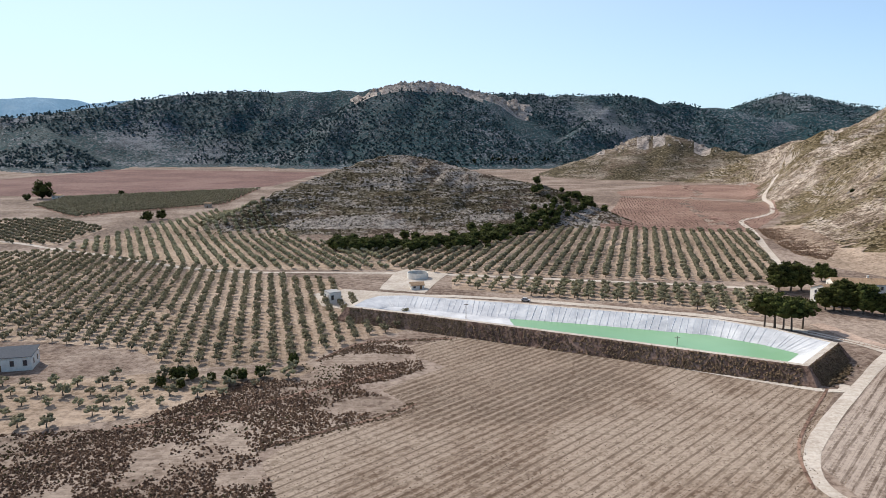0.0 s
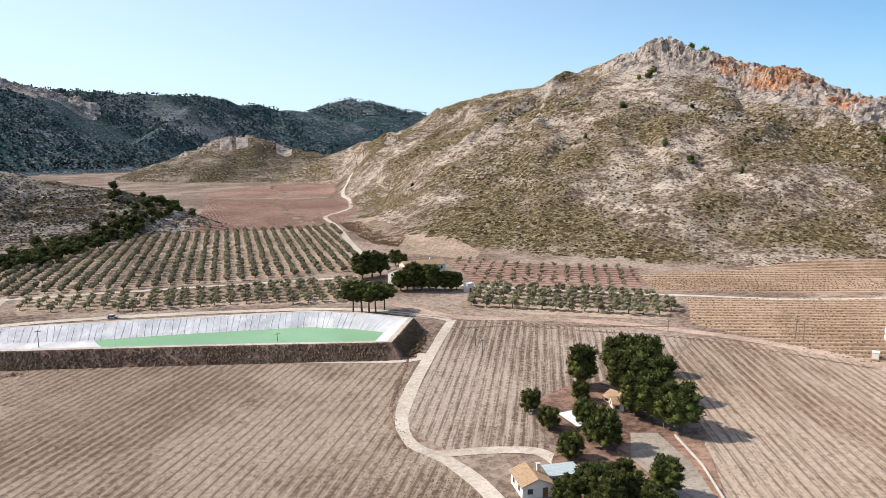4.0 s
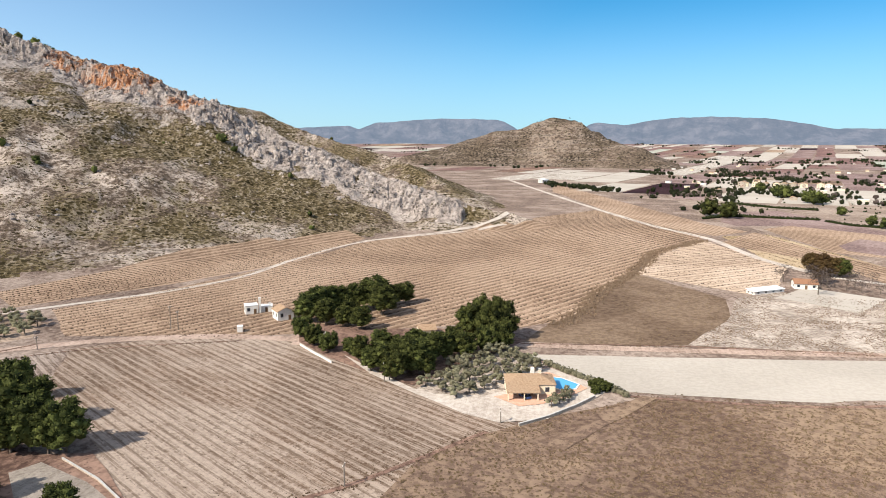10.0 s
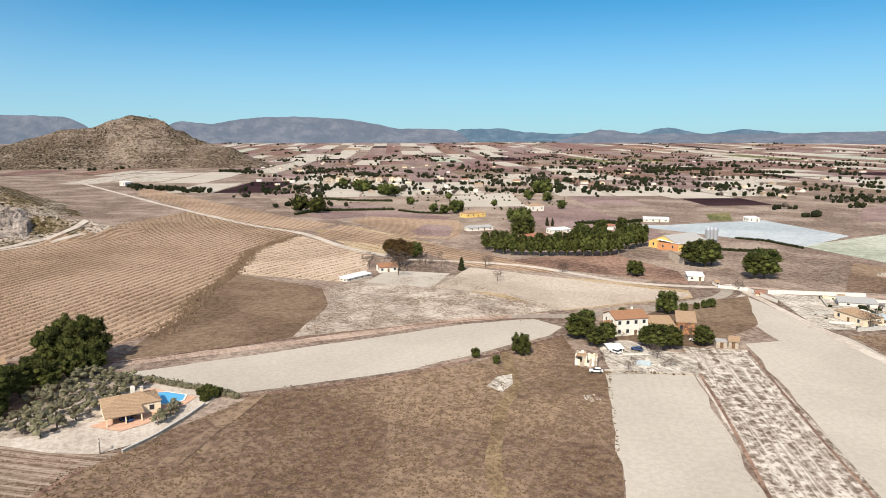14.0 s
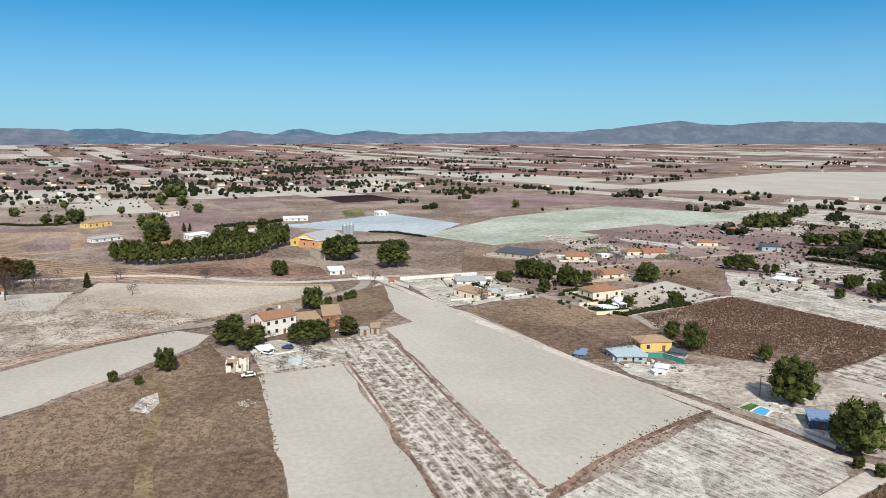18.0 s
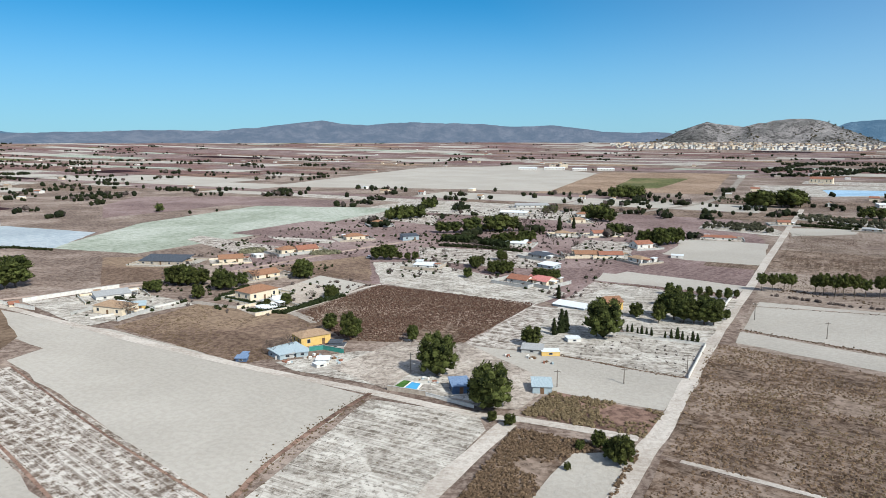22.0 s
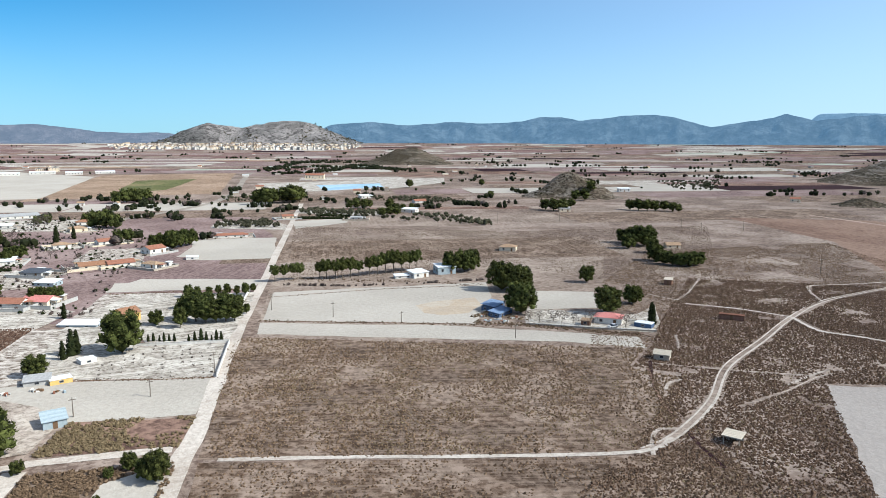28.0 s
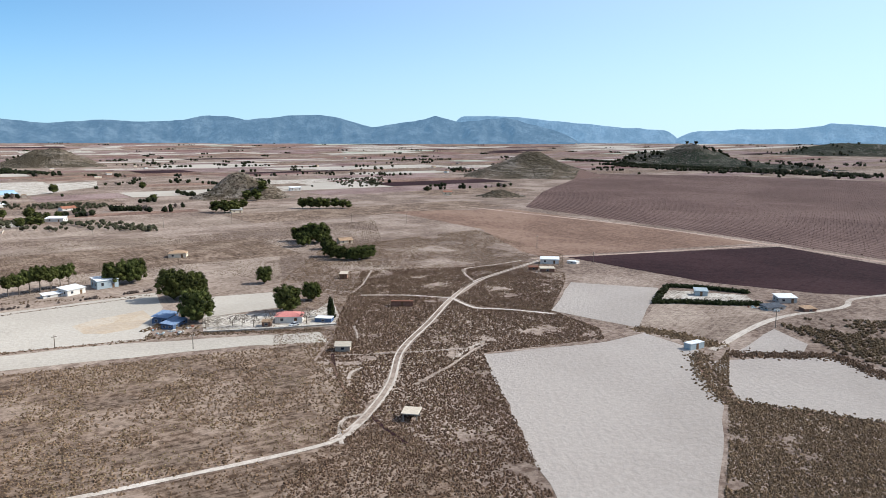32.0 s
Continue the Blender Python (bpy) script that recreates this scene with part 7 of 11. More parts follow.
def ledges(names, count, seed, lo, hi, min_h, step, patch, thresh, label, share=0.3):
    """Blocks of rock in lines along the layers of a hill."""
    ids = [k for k, r in enumerate(RIDGES) if r[0] in names]
    rng = np.random.default_rng(seed)
    pts = np.concatenate([np.array(RIDGES[k][1])[:, :2] for k in ids])
    w = max(RIDGES[k][2] for k in ids)
    x, y = rng.uniform(pts[:, 0].min() - w, pts[:, 0].max() + w, count * 14), rng.uniform(pts[:, 1].min() - w, pts[:, 1].max() + w, count * 14)
    h, who = relief(x, y)
    layer = h / step + 0.8 * fbm(x / 50, y / 50, seed + 5, 3)
    ok = np.isin(who, ids) & (h > min_h) & (layer - np.floor(layer) < share) & (fbm(x / patch, y / patch, seed, 3) > thresh + rng.uniform(-0.1, 0.1, x.size))
    x, y = x[ok][:count], y[ok][:count]
    strewn("limestone_outcrops", ROCKS, spots(x, y, rng, lo, hi), HILL_MATS["crag"], label, "rocks", 0.7, sink=0.35 * lo)


ledges(["rocky_hill"], 3400, 31, 0.7, 2.6, 5, 4.5, 60, -0.12, "ledges of pale rock on the rocky hill")
ledges(["mountain"], 5200, 32, 1.2, 4.2, 10, 13.0, 90, 0.02, "ledges of pale limestone on the mountain", 0.25)
ledges(["stony_hill"], 900, 33, 1.5, 4.0, 8, 8.0, 80, -0.05, "ledges of pale rock on the stony hill")
rocks = np.concatenate([outcrops(CRAGS[5][0], 200, 14, 7, 18, 8), outcrops(CRAGS[6][0], 160, 16, 3, 8, 10)])
strewn("limestone_outcrops", ROCKS, rocks, HILL_MATS["crag"], "rock faces on the wooded range", "rocks", sink=2.0)
WALLS_RUBBLE = earth("white_rubble", (0.300, 0.280, 0.260), (0.450, 0.430, 0.400), (0.600, 0.580, 0.550), 0.5, 2.0)
# single pines
FARM = "dark green pine with a rounded crown by the white farm"
grove("row_pine", [(122.5, 260.7, 13.5), (125.5, 258.6, 14.2), (127.1, 255.1, 15), (131, 256.7, 14.7), (136.2, 259, 12.9)], FARM, "pines by the white farm", 0.95)
grove("pine", [(157.9, 324.3, 13.9), (164, 325.4, 14.7), (169.6, 326.6, 14.2), (191.8, 350.4, 9.4), (193.7, 346, 8.6)], FARM, "pines by the white farm")
grove("pine", [(160.9, 288.8, 10.6), (164.5, 288.9, 12.3), (166.9, 286.7, 12.9), (169.8, 284.4, 12.3), (172.7, 282, 12.8), (175.7, 281, 10.1), (179.1, 278.5, 9.5), (181.4, 276.4, 11.2), (184.6, 276.6, 10.1)], FARM, "pines by the white farm")
HOUSE = "tall dark green pine beside the small house"
grove("pine", [(141, 145.1, 14.9), (158.5, 149.1, 11.7), (163, 147.3, 13.3), (167.2, 143, 13.7), (146.6, 134.8, 14), (149.3, 130.7, 16), (152.4, 125.9, 14.6), (137.3, 121.3, 12.7), (138.5, 117.4, 14.5), (138.4, 112.5, 13.6), (139.6, 108.5, 13.2)], HOUSE, "pines round the small house", 0.85)
grove("round_pine", [(116.7, 138.8, 6.4), (112.9, 127.3, 7), (133.3, 137.3, 5.7), (122.8, 124.8, 7.2), (116.6, 112.1, 9.6), (106, 112.1, 6.5), (118.2, 117.3, 6)], HOUSE, "pines round the small house", 0.85)
grove("pine", [(91.3, 95.8, 7.7), (95.7, 94.8, 9.1), (95.8, 88.8, 10.3), (101.3, 88.3, 9.3), (110.9, 88.9, 8.4), (106.3, 96, 6.9), (99.7, 82.8, 8.8), (103.3, 77.2, 5.8), (89.5, 87.3, 7.8), (90.1, 97.6, 5.7), (104.9, 73.6, 4.1), (102.1, 96.9, 6.5), (105.7, 83.6, 5)], HOUSE, "pines round the small house", 0.85)
VILLA = "dark green pine with a rounded crown near the villa"
grove("pine", [(261.2, 93.3, 11.3), (269.6, 91.7, 12.6), (274.9, 88.5, 12.8), (278.5, 84.3, 13.3), (283.2, 78.7, 13), (287.1, 72.4, 14.1), (292.1, 65.4, 11.7), (298.2, 61.1, 9.8), (258.9, 85, 10.7), (256.6, 77.3, 9.6), (253.6, 69.1, 10.8), (263, 76.5, 10.5), (276, 66.5, 12.5)], VILLA, "pines near the villa")
grove("round_pine", [(240.4, 87.8, 7.9), (231.1, 80.3, 8.8), (224.9, 73, 8.1)], VILLA, "pines near the villa", 0.85)
grove("pine", [(222.6, 65.2, 6.4), (214.6, 59.1, 10), (206.1, 53.4, 9.3), (206.1, 49.4, 11.1), (199.2, 44.5, 9.6), (206.1, 42.4, 11.4), (220.4, 42.2, 10.1), (206.2, 38.2, 11.3), (217, 36.2, 9.9), (220.5, 32.5, 9.7), (229, 30.5, 9.2), (222.9, 26, 10.1), (205.2, 35.5, 8.4), (221.5, 53.8, 9.1), (221.5, 47.4, 9.4)], VILLA, "pines near the villa")
grove("round_pine", [(249.4, 26.9, 14.2), (248, 21, 16.7), (246.6, 16.4, 14.8), (235.5, 14.9, 11.4), (232.9, 19.7, 8.9)], VILLA, "pines near the villa", 0.8)
FARM2 = "broad dark green pine by the cream farmhouse"
grove("pine", [(206.8, -143.9, 9.5), (211.4, -150.5, 9.3), (196, -144.2, 8.4), (198.8, -150.6, 7.3), (188.2, -160.6, 7.6), (184.3, -161.3, 8.8), (183.9, -166.8, 8.1), (225.9, -178.6, 3.9), (181.8, -178.7, 8.3)], FARM2, "pines by the farmhouse", 1.15)
grove("round_pine", [(222.1, -198.2, 9.6), (198.4, -115.4, 7.9), (201.5, -100.2, 3.9), (193.5, -103.7, 3), (222.9, -207.7, 4.1), (223.5, -215.3, 3.7), (224, -220.1, 4.2), (223.9, -223.7, 4.3)], FARM2, "pines by the farmhouse", 0.8)
LONG = "dark green pine in a long dense belt"
grove("pine", [(402.6, -207, 13.6), (389.1, -206.6, 14.7), (382, -209, 15.3), (376.7, -212.6, 14.5), (373.3, -217.1, 15.2), (371.8, -222.3, 14.5), (366.8, -225.7, 14.4), (365.2, -231.2, 15.2), (363.7, -236.4, 14.5), (360.5, -240.8, 16.7), (357.2, -245.1, 18.1), (354.1, -249.1, 19.5), (352.6, -254.5, 20.3), (351, -259.9, 19.7), (351.2, -266.3, 18.4), (356.4, -276.8, 17.3), (365.3, -290.6, 17.1), (369.3, -300.3, 16.7), (373.4, -310, 16.2), (387.5, -268.8, 19.7), (377.7, -278.5, 20.3), (385.5, -301.1, 17.9)], LONG, "pines of the long belt", 0.6)
grove("pine", [(304.6, -289.4, 15.5), (298.9, -292.4, 16.1), (301.7, -299.8, 14.2), (435.4, -254, 16.8), (456.7, -261.7, 11.4), (262.7, -291, 15.8), (261.2, -296.2, 16.5)], LONG, "pines by the yellow warehouse", 1.1)
grove("round_pine", [(292.7, -238.8, 9.8), (399.1, -148.4, 10.7), (391.6, -152.8, 9.8), (442.9, -257.9, 18.8), (690.9, -150.7, 17.6), (670.8, -161.6, 14.9)], LONG, wide=0.95)
grove("cypress", [(344, -162.1, 7.7), (493.3, -310.1, 8.7), (492.1, -314.4, 7.8)], "slim dark cypress beside an orange house", wide=1.4)
grove("bare", [(344.5, -125.6, 8.6), (356.4, -142.5, 7.7), (351.6, -147.2, 7), (350.4, -182.2, 6), (317.2, -210.7, 5.1), (178.9, -155.1, 4.5), (173.6, -142.6, 3.5), (168.6, -153, 3.9), (186.9, -178.7, 6.6), (239.2, -255, 6.5), (349.5, -154.6, 5.1)], "bare leafless tree with grey-purple twigs")
grove("pine", [(372.4, -136.8, 13.3)], "broad tree with russet leaves beside an orange house", leaf=M_RUSSET)
BIG = "large round dark green pine by the track"
grove("round_pine", [(36.8, -203.6, 13.2), (18, -179.6, 14)], BIG, "large pines by the track", 0.84)
grove("round_pine", [(16.6, -171.4, 3.1), (12, -169.6, 3.7), (-9.6, -160.2, 4.3), (-5.2, -158.1, 2.6), (-13.9, -151.9, 6.7), (-12.2, -154.5, 4.8), (-2.3, -147.5, 1.9)], "small round pine beside the pale track", wide=0.8)
grove("round_pine", [(9.9, -240.4, 7.9), (-15.4, -254.4, 14), (-30, -287, 6.9), (133.1, -342.5, 9.3), (118.1, -284.7, 5.2), (104.1, -303.9, 5.4), (3.8, -353.8, 7.7), (47.2, -383.1, 8.4), (34.8, -412.5, 5.5)], "round green pine among the villas", "pines among the villas", 0.85)
grove("pine", [(74.8, -235.9, 11), (72.9, -238.7, 9.4), (51.7, -237.2, 6.7), (-37.6, -278.2, 9.6)], "pine beside the yellow house", wide=0.75)
grove("cypress", [(86.7, -250.3, 6.3), (1.1, -315.1, 6.9), (-0.3, -258.3, 9.3), (-2, -259.6, 8.9), (2.2, -254.9, 7), (-24.7, -264.2, 3.2), (-26.4, -264, 4.1), (-28.3, -262.8, 2.7), (-29.7, -261.8, 4.1), (-31.4, -261.5, 3.2), (-33, -260.4, 3.1), (-37.4, -257.3, 3.1), (-39.6, -257.8, 3.6), (-41.7, -257.5, 4.9), (-43.3, -256.4, 4), (-44.9, -255.4, 2.7), (-46.4, -254.3, 4), (-47.9, -253.3, 3.5), (2.8, -544.6, 13.6), (-8.3, -567, 11.3)], "slim dark cypress in a garden row", "cypresses in the gardens", 1.25)
ORCH = "green pine in a dense plot beside the road"
grove("pine", [(-41.5, -289.2, 10.9), (-44.5, -284.8, 11.3), (-47.5, -281.4, 11.6), (-51.3, -279.8, 11.6), (-55, -279.3, 11.1), (-58.2, -278.8, 10.7), (-46.8, -307.7, 9.5), (-52.1, -301.3, 9.3), (-58.3, -300.3, 9.3), (-62.2, -294.3, 8.7)], ORCH, "pines of the dense plot")
grove("pine", [(-49.1, -331.9, 5.7), (-53.5, -333.9, 5.1), (-58, -330.6, 5.1), (-62.5, -332.5, 5.1), (-65.9, -329.4, 5.7), (-69.7, -326.1, 5.1), (-73.4, -325.6, 5.6), (-78.1, -330.1, 4.6), (-66.2, -304.7, 5.8), (-65.2, -288.6, 4.5)], ORCH, "pines of the dense plot", 0.8)
ROAD = "tall pine in a loose row along the fields"
grove("row_pine", [(-93.3, -347.6, 9.7), (-97.9, -346.9, 10.3), (-103.6, -349, 9.2), (-106.6, -348.6, 8.6), (-115.8, -344.2, 9.2), (-118.8, -342.2, 10.3), (-122.9, -340.1, 9.7), (-126.3, -339.6, 10.4), (-131.2, -340.3, 10.4), (-136, -341.1, 9.9), (-141.8, -340.2, 10.5), (-146.7, -340.9, 10.6), (-151.7, -341.7, 11.9), (-156.1, -341, 12.6), (-160.5, -340.3, 13.3), (-166.2, -342.5, 12.8), (-170, -341.9, 11.5)], ROAD, "pines in a row along the fields", 0.66)
grove("round_pine", [(-185.1, -327.6, 12), (-192.2, -326.5, 14), (-197.5, -328.6, 12.2)], "rounded pine beside a white house", wide=0.85)
grove("round_pine", [(-183.5, -276.9, 14), (-187.3, -272, 14.5), (-193.1, -274.7, 13), (-165.6, -235.2, 12.7), (-231.6, -272.4, 8.4), (-197.3, -218.2, 12), (-218.9, -226.1, 8)], "large round pine at a small farm", "pines at the small farm", 0.85)
grove("cypress", [(-200.6, -196, 10), (-203.2, -199.4, 8.7)], "slim dark cypress at the small farm", wide=1.2)
CLUMP = "dark pine in a clump round a house on the plain"
grove("round_pine", [(-344.6, -366.7, 11.7), (-347.8, -359, 13.3), (-345.4, -348.6, 13.9), (-329.5, -324.8, 10), (-309.3, -302.4, 10.1), (-305.2, -291.7, 8.5), (-306.7, -286.7, 7.7), (-308.3, -281.8, 8.4), (-312.5, -279.5, 8.4), (-318.8, -280.3, 7.8), (-329, -346.2, 10.3)], CLUMP, "pines of the clump", 1.0)
grove("pine", [(-433.1, -576.2, 11.9), (-433.8, -563.2, 13), (-441.4, -559.3, 13), (-471, -582.8, 9.9), (-531.9, -650.3, 12.5), (-541.9, -645.1, 13.9), (-563.3, -660.3, 12.9), (-509.5, -536.1, 11), (-513.1, -527.8, 12.2), (-516.6, -519.7, 12.1), (-524.1, -515.7, 11), (-531.7, -511.7, 11), (-535, -503.8, 9.7), (-535.8, -497.2, 8.5), (-210.1, -810.3, 13.8), (-214.8, -791.5, 14.9), (-235.9, -796.8, 16.5), (-246.8, -799.5, 16.6), (-276.9, -698.7, 10), (-280.1, -683.2, 9.8), (-298.6, -660, 10.8), (-285.3, -617.4, 10.1), (-456.2, -937, 12.1), (-569.9, -920.4, 10.7), (-465.1, -729.9, 8.6)], "dark pine on the plain", "pines on the plain", 1.05)
grove("round_pine", [(-459, 808.8, 21.5), (-390, 857.1, 6.2), (-249.8, 595.1, 8.6), (-244.3, 611.6, 8.7), (-463.9, 787.1, 7.6)], "dark pine beside the red field", wide=0.95)
grove("round_pine", [(-78.4, 200.6, 4.5), (-74.4, 202.1, 3.7), (-62.4, 199.3, 4.7), (-59.6, 202.2, 3.7), (-54.7, 204.2, 4), (-47, 214.9, 4.6), (-68.4, 200.7, 3.3), (-81.5, 195.9, 3.3), (-75.3, 194.5, 2.9)], "dark bushy young pine beside the olive plot", wide=0.85)
GARDEN = "dark garden pine among the villas"
grove("round_pine", [(188.9, -314.1, 10.5), (184.8, -313.2, 11), (180.8, -313.4, 10.3), (176.7, -314.9, 9.1), (159.9, -307.5, 11.1), (156.3, -307.7, 10.5), (191.8, -297.6, 6), (187.1, -296.8, 5.9), (161.2, -287.7, 6.7), (133.4, -339.7, 9.8), (130, -339.9, 9.2), (117.4, -283.2, 5.2), (103.1, -298.5, 5.3), (102.2, -304.1, 4.3), (52.9, -244, 4.7)], GARDEN, "garden pines", 0.85)
grove("pine", [(154, -317.4, 7.7), (123.7, -277.1, 4.1), (85.1, -246.5, 6.7), (173.6, -316.3, 7.9), (109, -401.4, 9), (104.1, -401.7, 9.7), (99.8, -402, 9), (95.3, -404.2, 5.2), (90.2, -402.6, 5.2), (86, -404.7, 5.2), (92.1, -525.5, 8.9), (86.5, -522.7, 9.7), (80.6, -526.2, 9.7), (70.8, -526.8, 12.4), (66, -530.3, 11.6), (81.5, -482.3, 6.5), (72.8, -482.8, 6.5), (55.5, -537.5, 12.6), (49.5, -537.8, 13.5), (43.6, -541.5, 13.5), (37.7, -545.2, 11.8), (45.2, -473.9, 7.9), (39.8, -474.3, 8.7), (34.4, -474.6, 8.7), (29, -474.9, 7.9), (35.9, -411.6, 6.2)], GARDEN, "garden pines", 1.0)
grove("round_pine", [(151.9, -602.3, 9.3), (148, -606.7, 10.4), (142.1, -607.1, 12.4), (137.1, -611.7, 12.5), (133, -620.7, 11.6), (127, -621.1, 10.5), (139.4, -705.7, 9.5), (132.6, -706.2, 10.7), (48.1, -356.3, 6), (49.2, -388.6, 5.9), (45.8, -392.3, 5.3), (36.2, -369.3, 6.9), (31.7, -369.6, 7.5), (28.3, -373, 6.3), (11.5, -352.7, 7.1), (7.7, -351.5, 7.1), (3.7, -353.1, 5.9), (27.6, -491, 7.4), (22.1, -491.3, 8.2)], GARDEN, "garden pines", 0.85)
grove("round_pine", [(-53.3, -487.8, 11.4), (-58.4, -488.1, 12.3), (-63.9, -485.8, 12.2), (-70.1, -491.5, 11.6), (-76.4, -497.3, 10.9), (-56.8, -853.2, 14.1), (-67.6, -862, 15.7), (-77.9, -862.7, 15.8), (-89, -871.6, 14.5), (-20.7, -662.8, 9.9), (-26.4, -635, 13.7), (-33.1, -626.5, 14.6), (-39.1, -618.3, 12.3), (16.8, -675.5, 7.8), (8.8, -681.2, 7.9), (-35.8, -543, 8.1), (-41.9, -543.4, 8.2)], GARDEN, "garden pines", 0.85)
grove("pine", [(-191.3, -768.5, 17), (-197.5, -762.6, 19.6), (-208.8, -776.1, 17.3), (-222.2, -776.9, 18.7), (-229.5, -770.9, 21.3), (-240.6, -778.1, 17.5), (-262.2, -677.7, 9.6), (-270.2, -678.2, 9.7), (-278.2, -678.7, 9.7), (-284.6, -679.1, 8.5), (-263.8, -599.7, 8.7), (-273.6, -604.2, 8.8), (-278.9, -600.6, 7.7), (-303.5, -638.8, 7), (-313.5, -639.4, 7.1)], "dark pine in a clump by the straight road", "pines by the straight road")
grove("bare", [(174.2, -254.6, 6.3), (6, -478.9, 7.2), (18.4, -636.8, 9.5), (10.7, -637.2, 10.6), (110, -294.9, 4.3), (176.8, -321.1, 8), (190.7, -336.3, 7.1), (153.8, -331.6, 5.5), (168, -385, 5.6), (84, -418.7, 5), (70.3, -419.6, 5), (57.3, -453.4, 6.1), (-1.6, -413.9, 5.5), (-9.1, -457.4, 6.1), (-18.3, -458, 5.4), (30.4, -574.1, 7.6), (27.3, -393.4, 4.6)], "bare leafless tree with grey-purple twigs in a garden")
grove("pine", [(402.5, -141.9, 12.8), (391.2, -143.7, 13.9), (390.1, -149.3, 10.5)], "broad tree with dark russet leaves", leaf=M_RUSSET)
grove("bare", [(373.3, -119, 8.5), (366.1, -130, 9.1), (361, -135, 9.7), (366.5, -150.2, 7.3), (376.9, -162.3, 6.2), (348.3, -179, 5.9), (316.9, -209.7, 5.7), (309.9, -166.2, 5.3)], "bare leafless tree beside the orange-roofed house")
grove("round_pine", [(1005.7, -282.1, 13.8), (922.6, -279.8, 15.9), (916.3, -286, 15.9), (848, -289.3, 14.8), (827.7, -289.4, 16), (836, -301, 13.2), (712.4, -274, 8.8), (629, -266.2, 9.1), (612.3, -270.2, 8.9), (613.7, -281.2, 12.3), (619.5, -288.1, 12.5), (756.5, -339.9, 8.2), (659.7, -348.6, 7.4), (526.1, -297.5, 12), (527, -307.5, 13.2), (462.3, -265.6, 9.8), (790, -491.9, 18.5), (797.3, -484.8, 17), (712, -421.7, 12.3), (683.8, -429.7, 12), (608.1, -398.9, 9.6), (388.1, -629.5, 8.6)], "dark garden tree by the far houses", "garden trees by the far houses", 0.9)
foot = [(-65.1, 438.5), (-50.6, 437.4), (-29.1, 436.3), (0.3, 440.8), (25.0, 468.4), (56.7, 518.7), (99.3, 572.5), (133.8, 604.6)]
rngf = np.random.default_rng(5)
for k in range(230):
    u = rngf.uniform(0.3, len(foot) - 1)
    i = int(u)
    x = foot[i][0] + (u - i) * (foot[i + 1][0] - foot[i][0]) + rngf.normal(0, 9)
    y = foot[i][1] + (u - i) * (foot[i + 1][1] - foot[i][1]) + abs(rngf.normal(0, 19))
    DISTANT.setdefault(("pine", 1.0), []).append((x, y, rngf.uniform(4.5, 8.5)))


distant_groves()


def hedge(line, count, h, label, mat=M_CYPRESS):
    p = np.array(line)
    s = np.concatenate([[0], np.cumsum(np.hypot(*np.diff(p, axis=0).T))])
    t = np.linspace(0, s[-1], count)
    rng = np.random.default_rng(count)
    x, y = np.interp(t, s, p[:, 0]), np.interp(t, s, p[:, 1])
    strewn("hedge", BUSHES, spots(x + rng.normal(0, 0.3, count), y + rng.normal(0, 0.3, count), rng, h * 1.1, h * 1.5), mat, label, "hedge", 1.0, kind="structure")


hedge([(-303.4, -99.3), (-309.6, -90.7), (-318, -73.6), (-326.3, -60.2)], 90, 2.2, "clipped dark hedge round a plot")
hedge([(-304.8, -99.2), (-325, -102.8), (-340.2, -105.6)], 60, 2.2, "clipped dark hedge round a plot")
hedge([(-341.6, -106), (-347.3, -91.3), (-348.4, -70.3)], 80, 2.0, "clipped dark hedge round a plot")
hedge([(82.3, -482.2), (61.9, -479.1), (36.8, -460.9)], 60, 5.0, "tall dark hedge between gardens")
hedge([(147.5, -288.3), (125.3, -277.6), (111.6, -273.6), (98.2, -303.7)], 110, 2.0, "dark green clipped garden hedge")
hedge([(221.9, -0.5), (213.4, -8.5), (206.6, -15.1), (195.9, -23.4)], 50, 1.8, "green bushes along the villa garden", M_OLIVE)
hedge([(496, -340.2), (482.2, -375.4), (486.6, -400.5)], 60, 3.0, "long dark hedge by the pale fields")
hedge([(661.1, -138.6), (686.2, -167), (666, -237.9)], 60, 3.0, "long dark hedge on the plain")
hedge([(-211.4, -633.7), (-235.9, -609.9)], 40, 2.5, "dark hedge beside the road")
hedge([(197.4, -281.5), (168.6, -262.4)], 30, 1.8, "dark green clipped garden hedge")
hedge([(830.8, -197.8), (778.6, -232.6), (757.8, -269)], 120, 2.6, "long dark clipped hedge behind a fallow field")
hedge([(655.5, -240.3), (626.6, -250.2), (615.2, -267.4)], 70, 2.2, "dark clipped hedge by the houses")
hedge([(128.3, -269.4), (112.4, -268.6), (105.1, -293.1)], 80, 1.8, "dark hedge along a garden fence")
hedge([(151.4, -285.2), (151.6, -304.5), (151, -316.4)], 50, 1.6, "dark hedge along a garden fence")
hedge([(197.8, -407.8), (187.1, -416.6)], 40, 3.4, "yellow-green clipped hedge", M_OLIVE)
hedge([(152.8, -410.5), (137.8, -417.5)], 40, 3.0, "grey-green garden shrubs", M_OLIVE)
hedge([(80.7, -459.2), (49.9, -453.9), (25.7, -443.8)], 60, 2.4, "dark hedge along the lane")
hedge([(-188.6, -614.9), (-225.7, -593.6)], 60, 2.6, "dark hedge beside the orchard")
hedge([(-82.5, -526.8), (-109.8, -522.3)], 40, 1.4, "low dark hedge beside a pale plot")
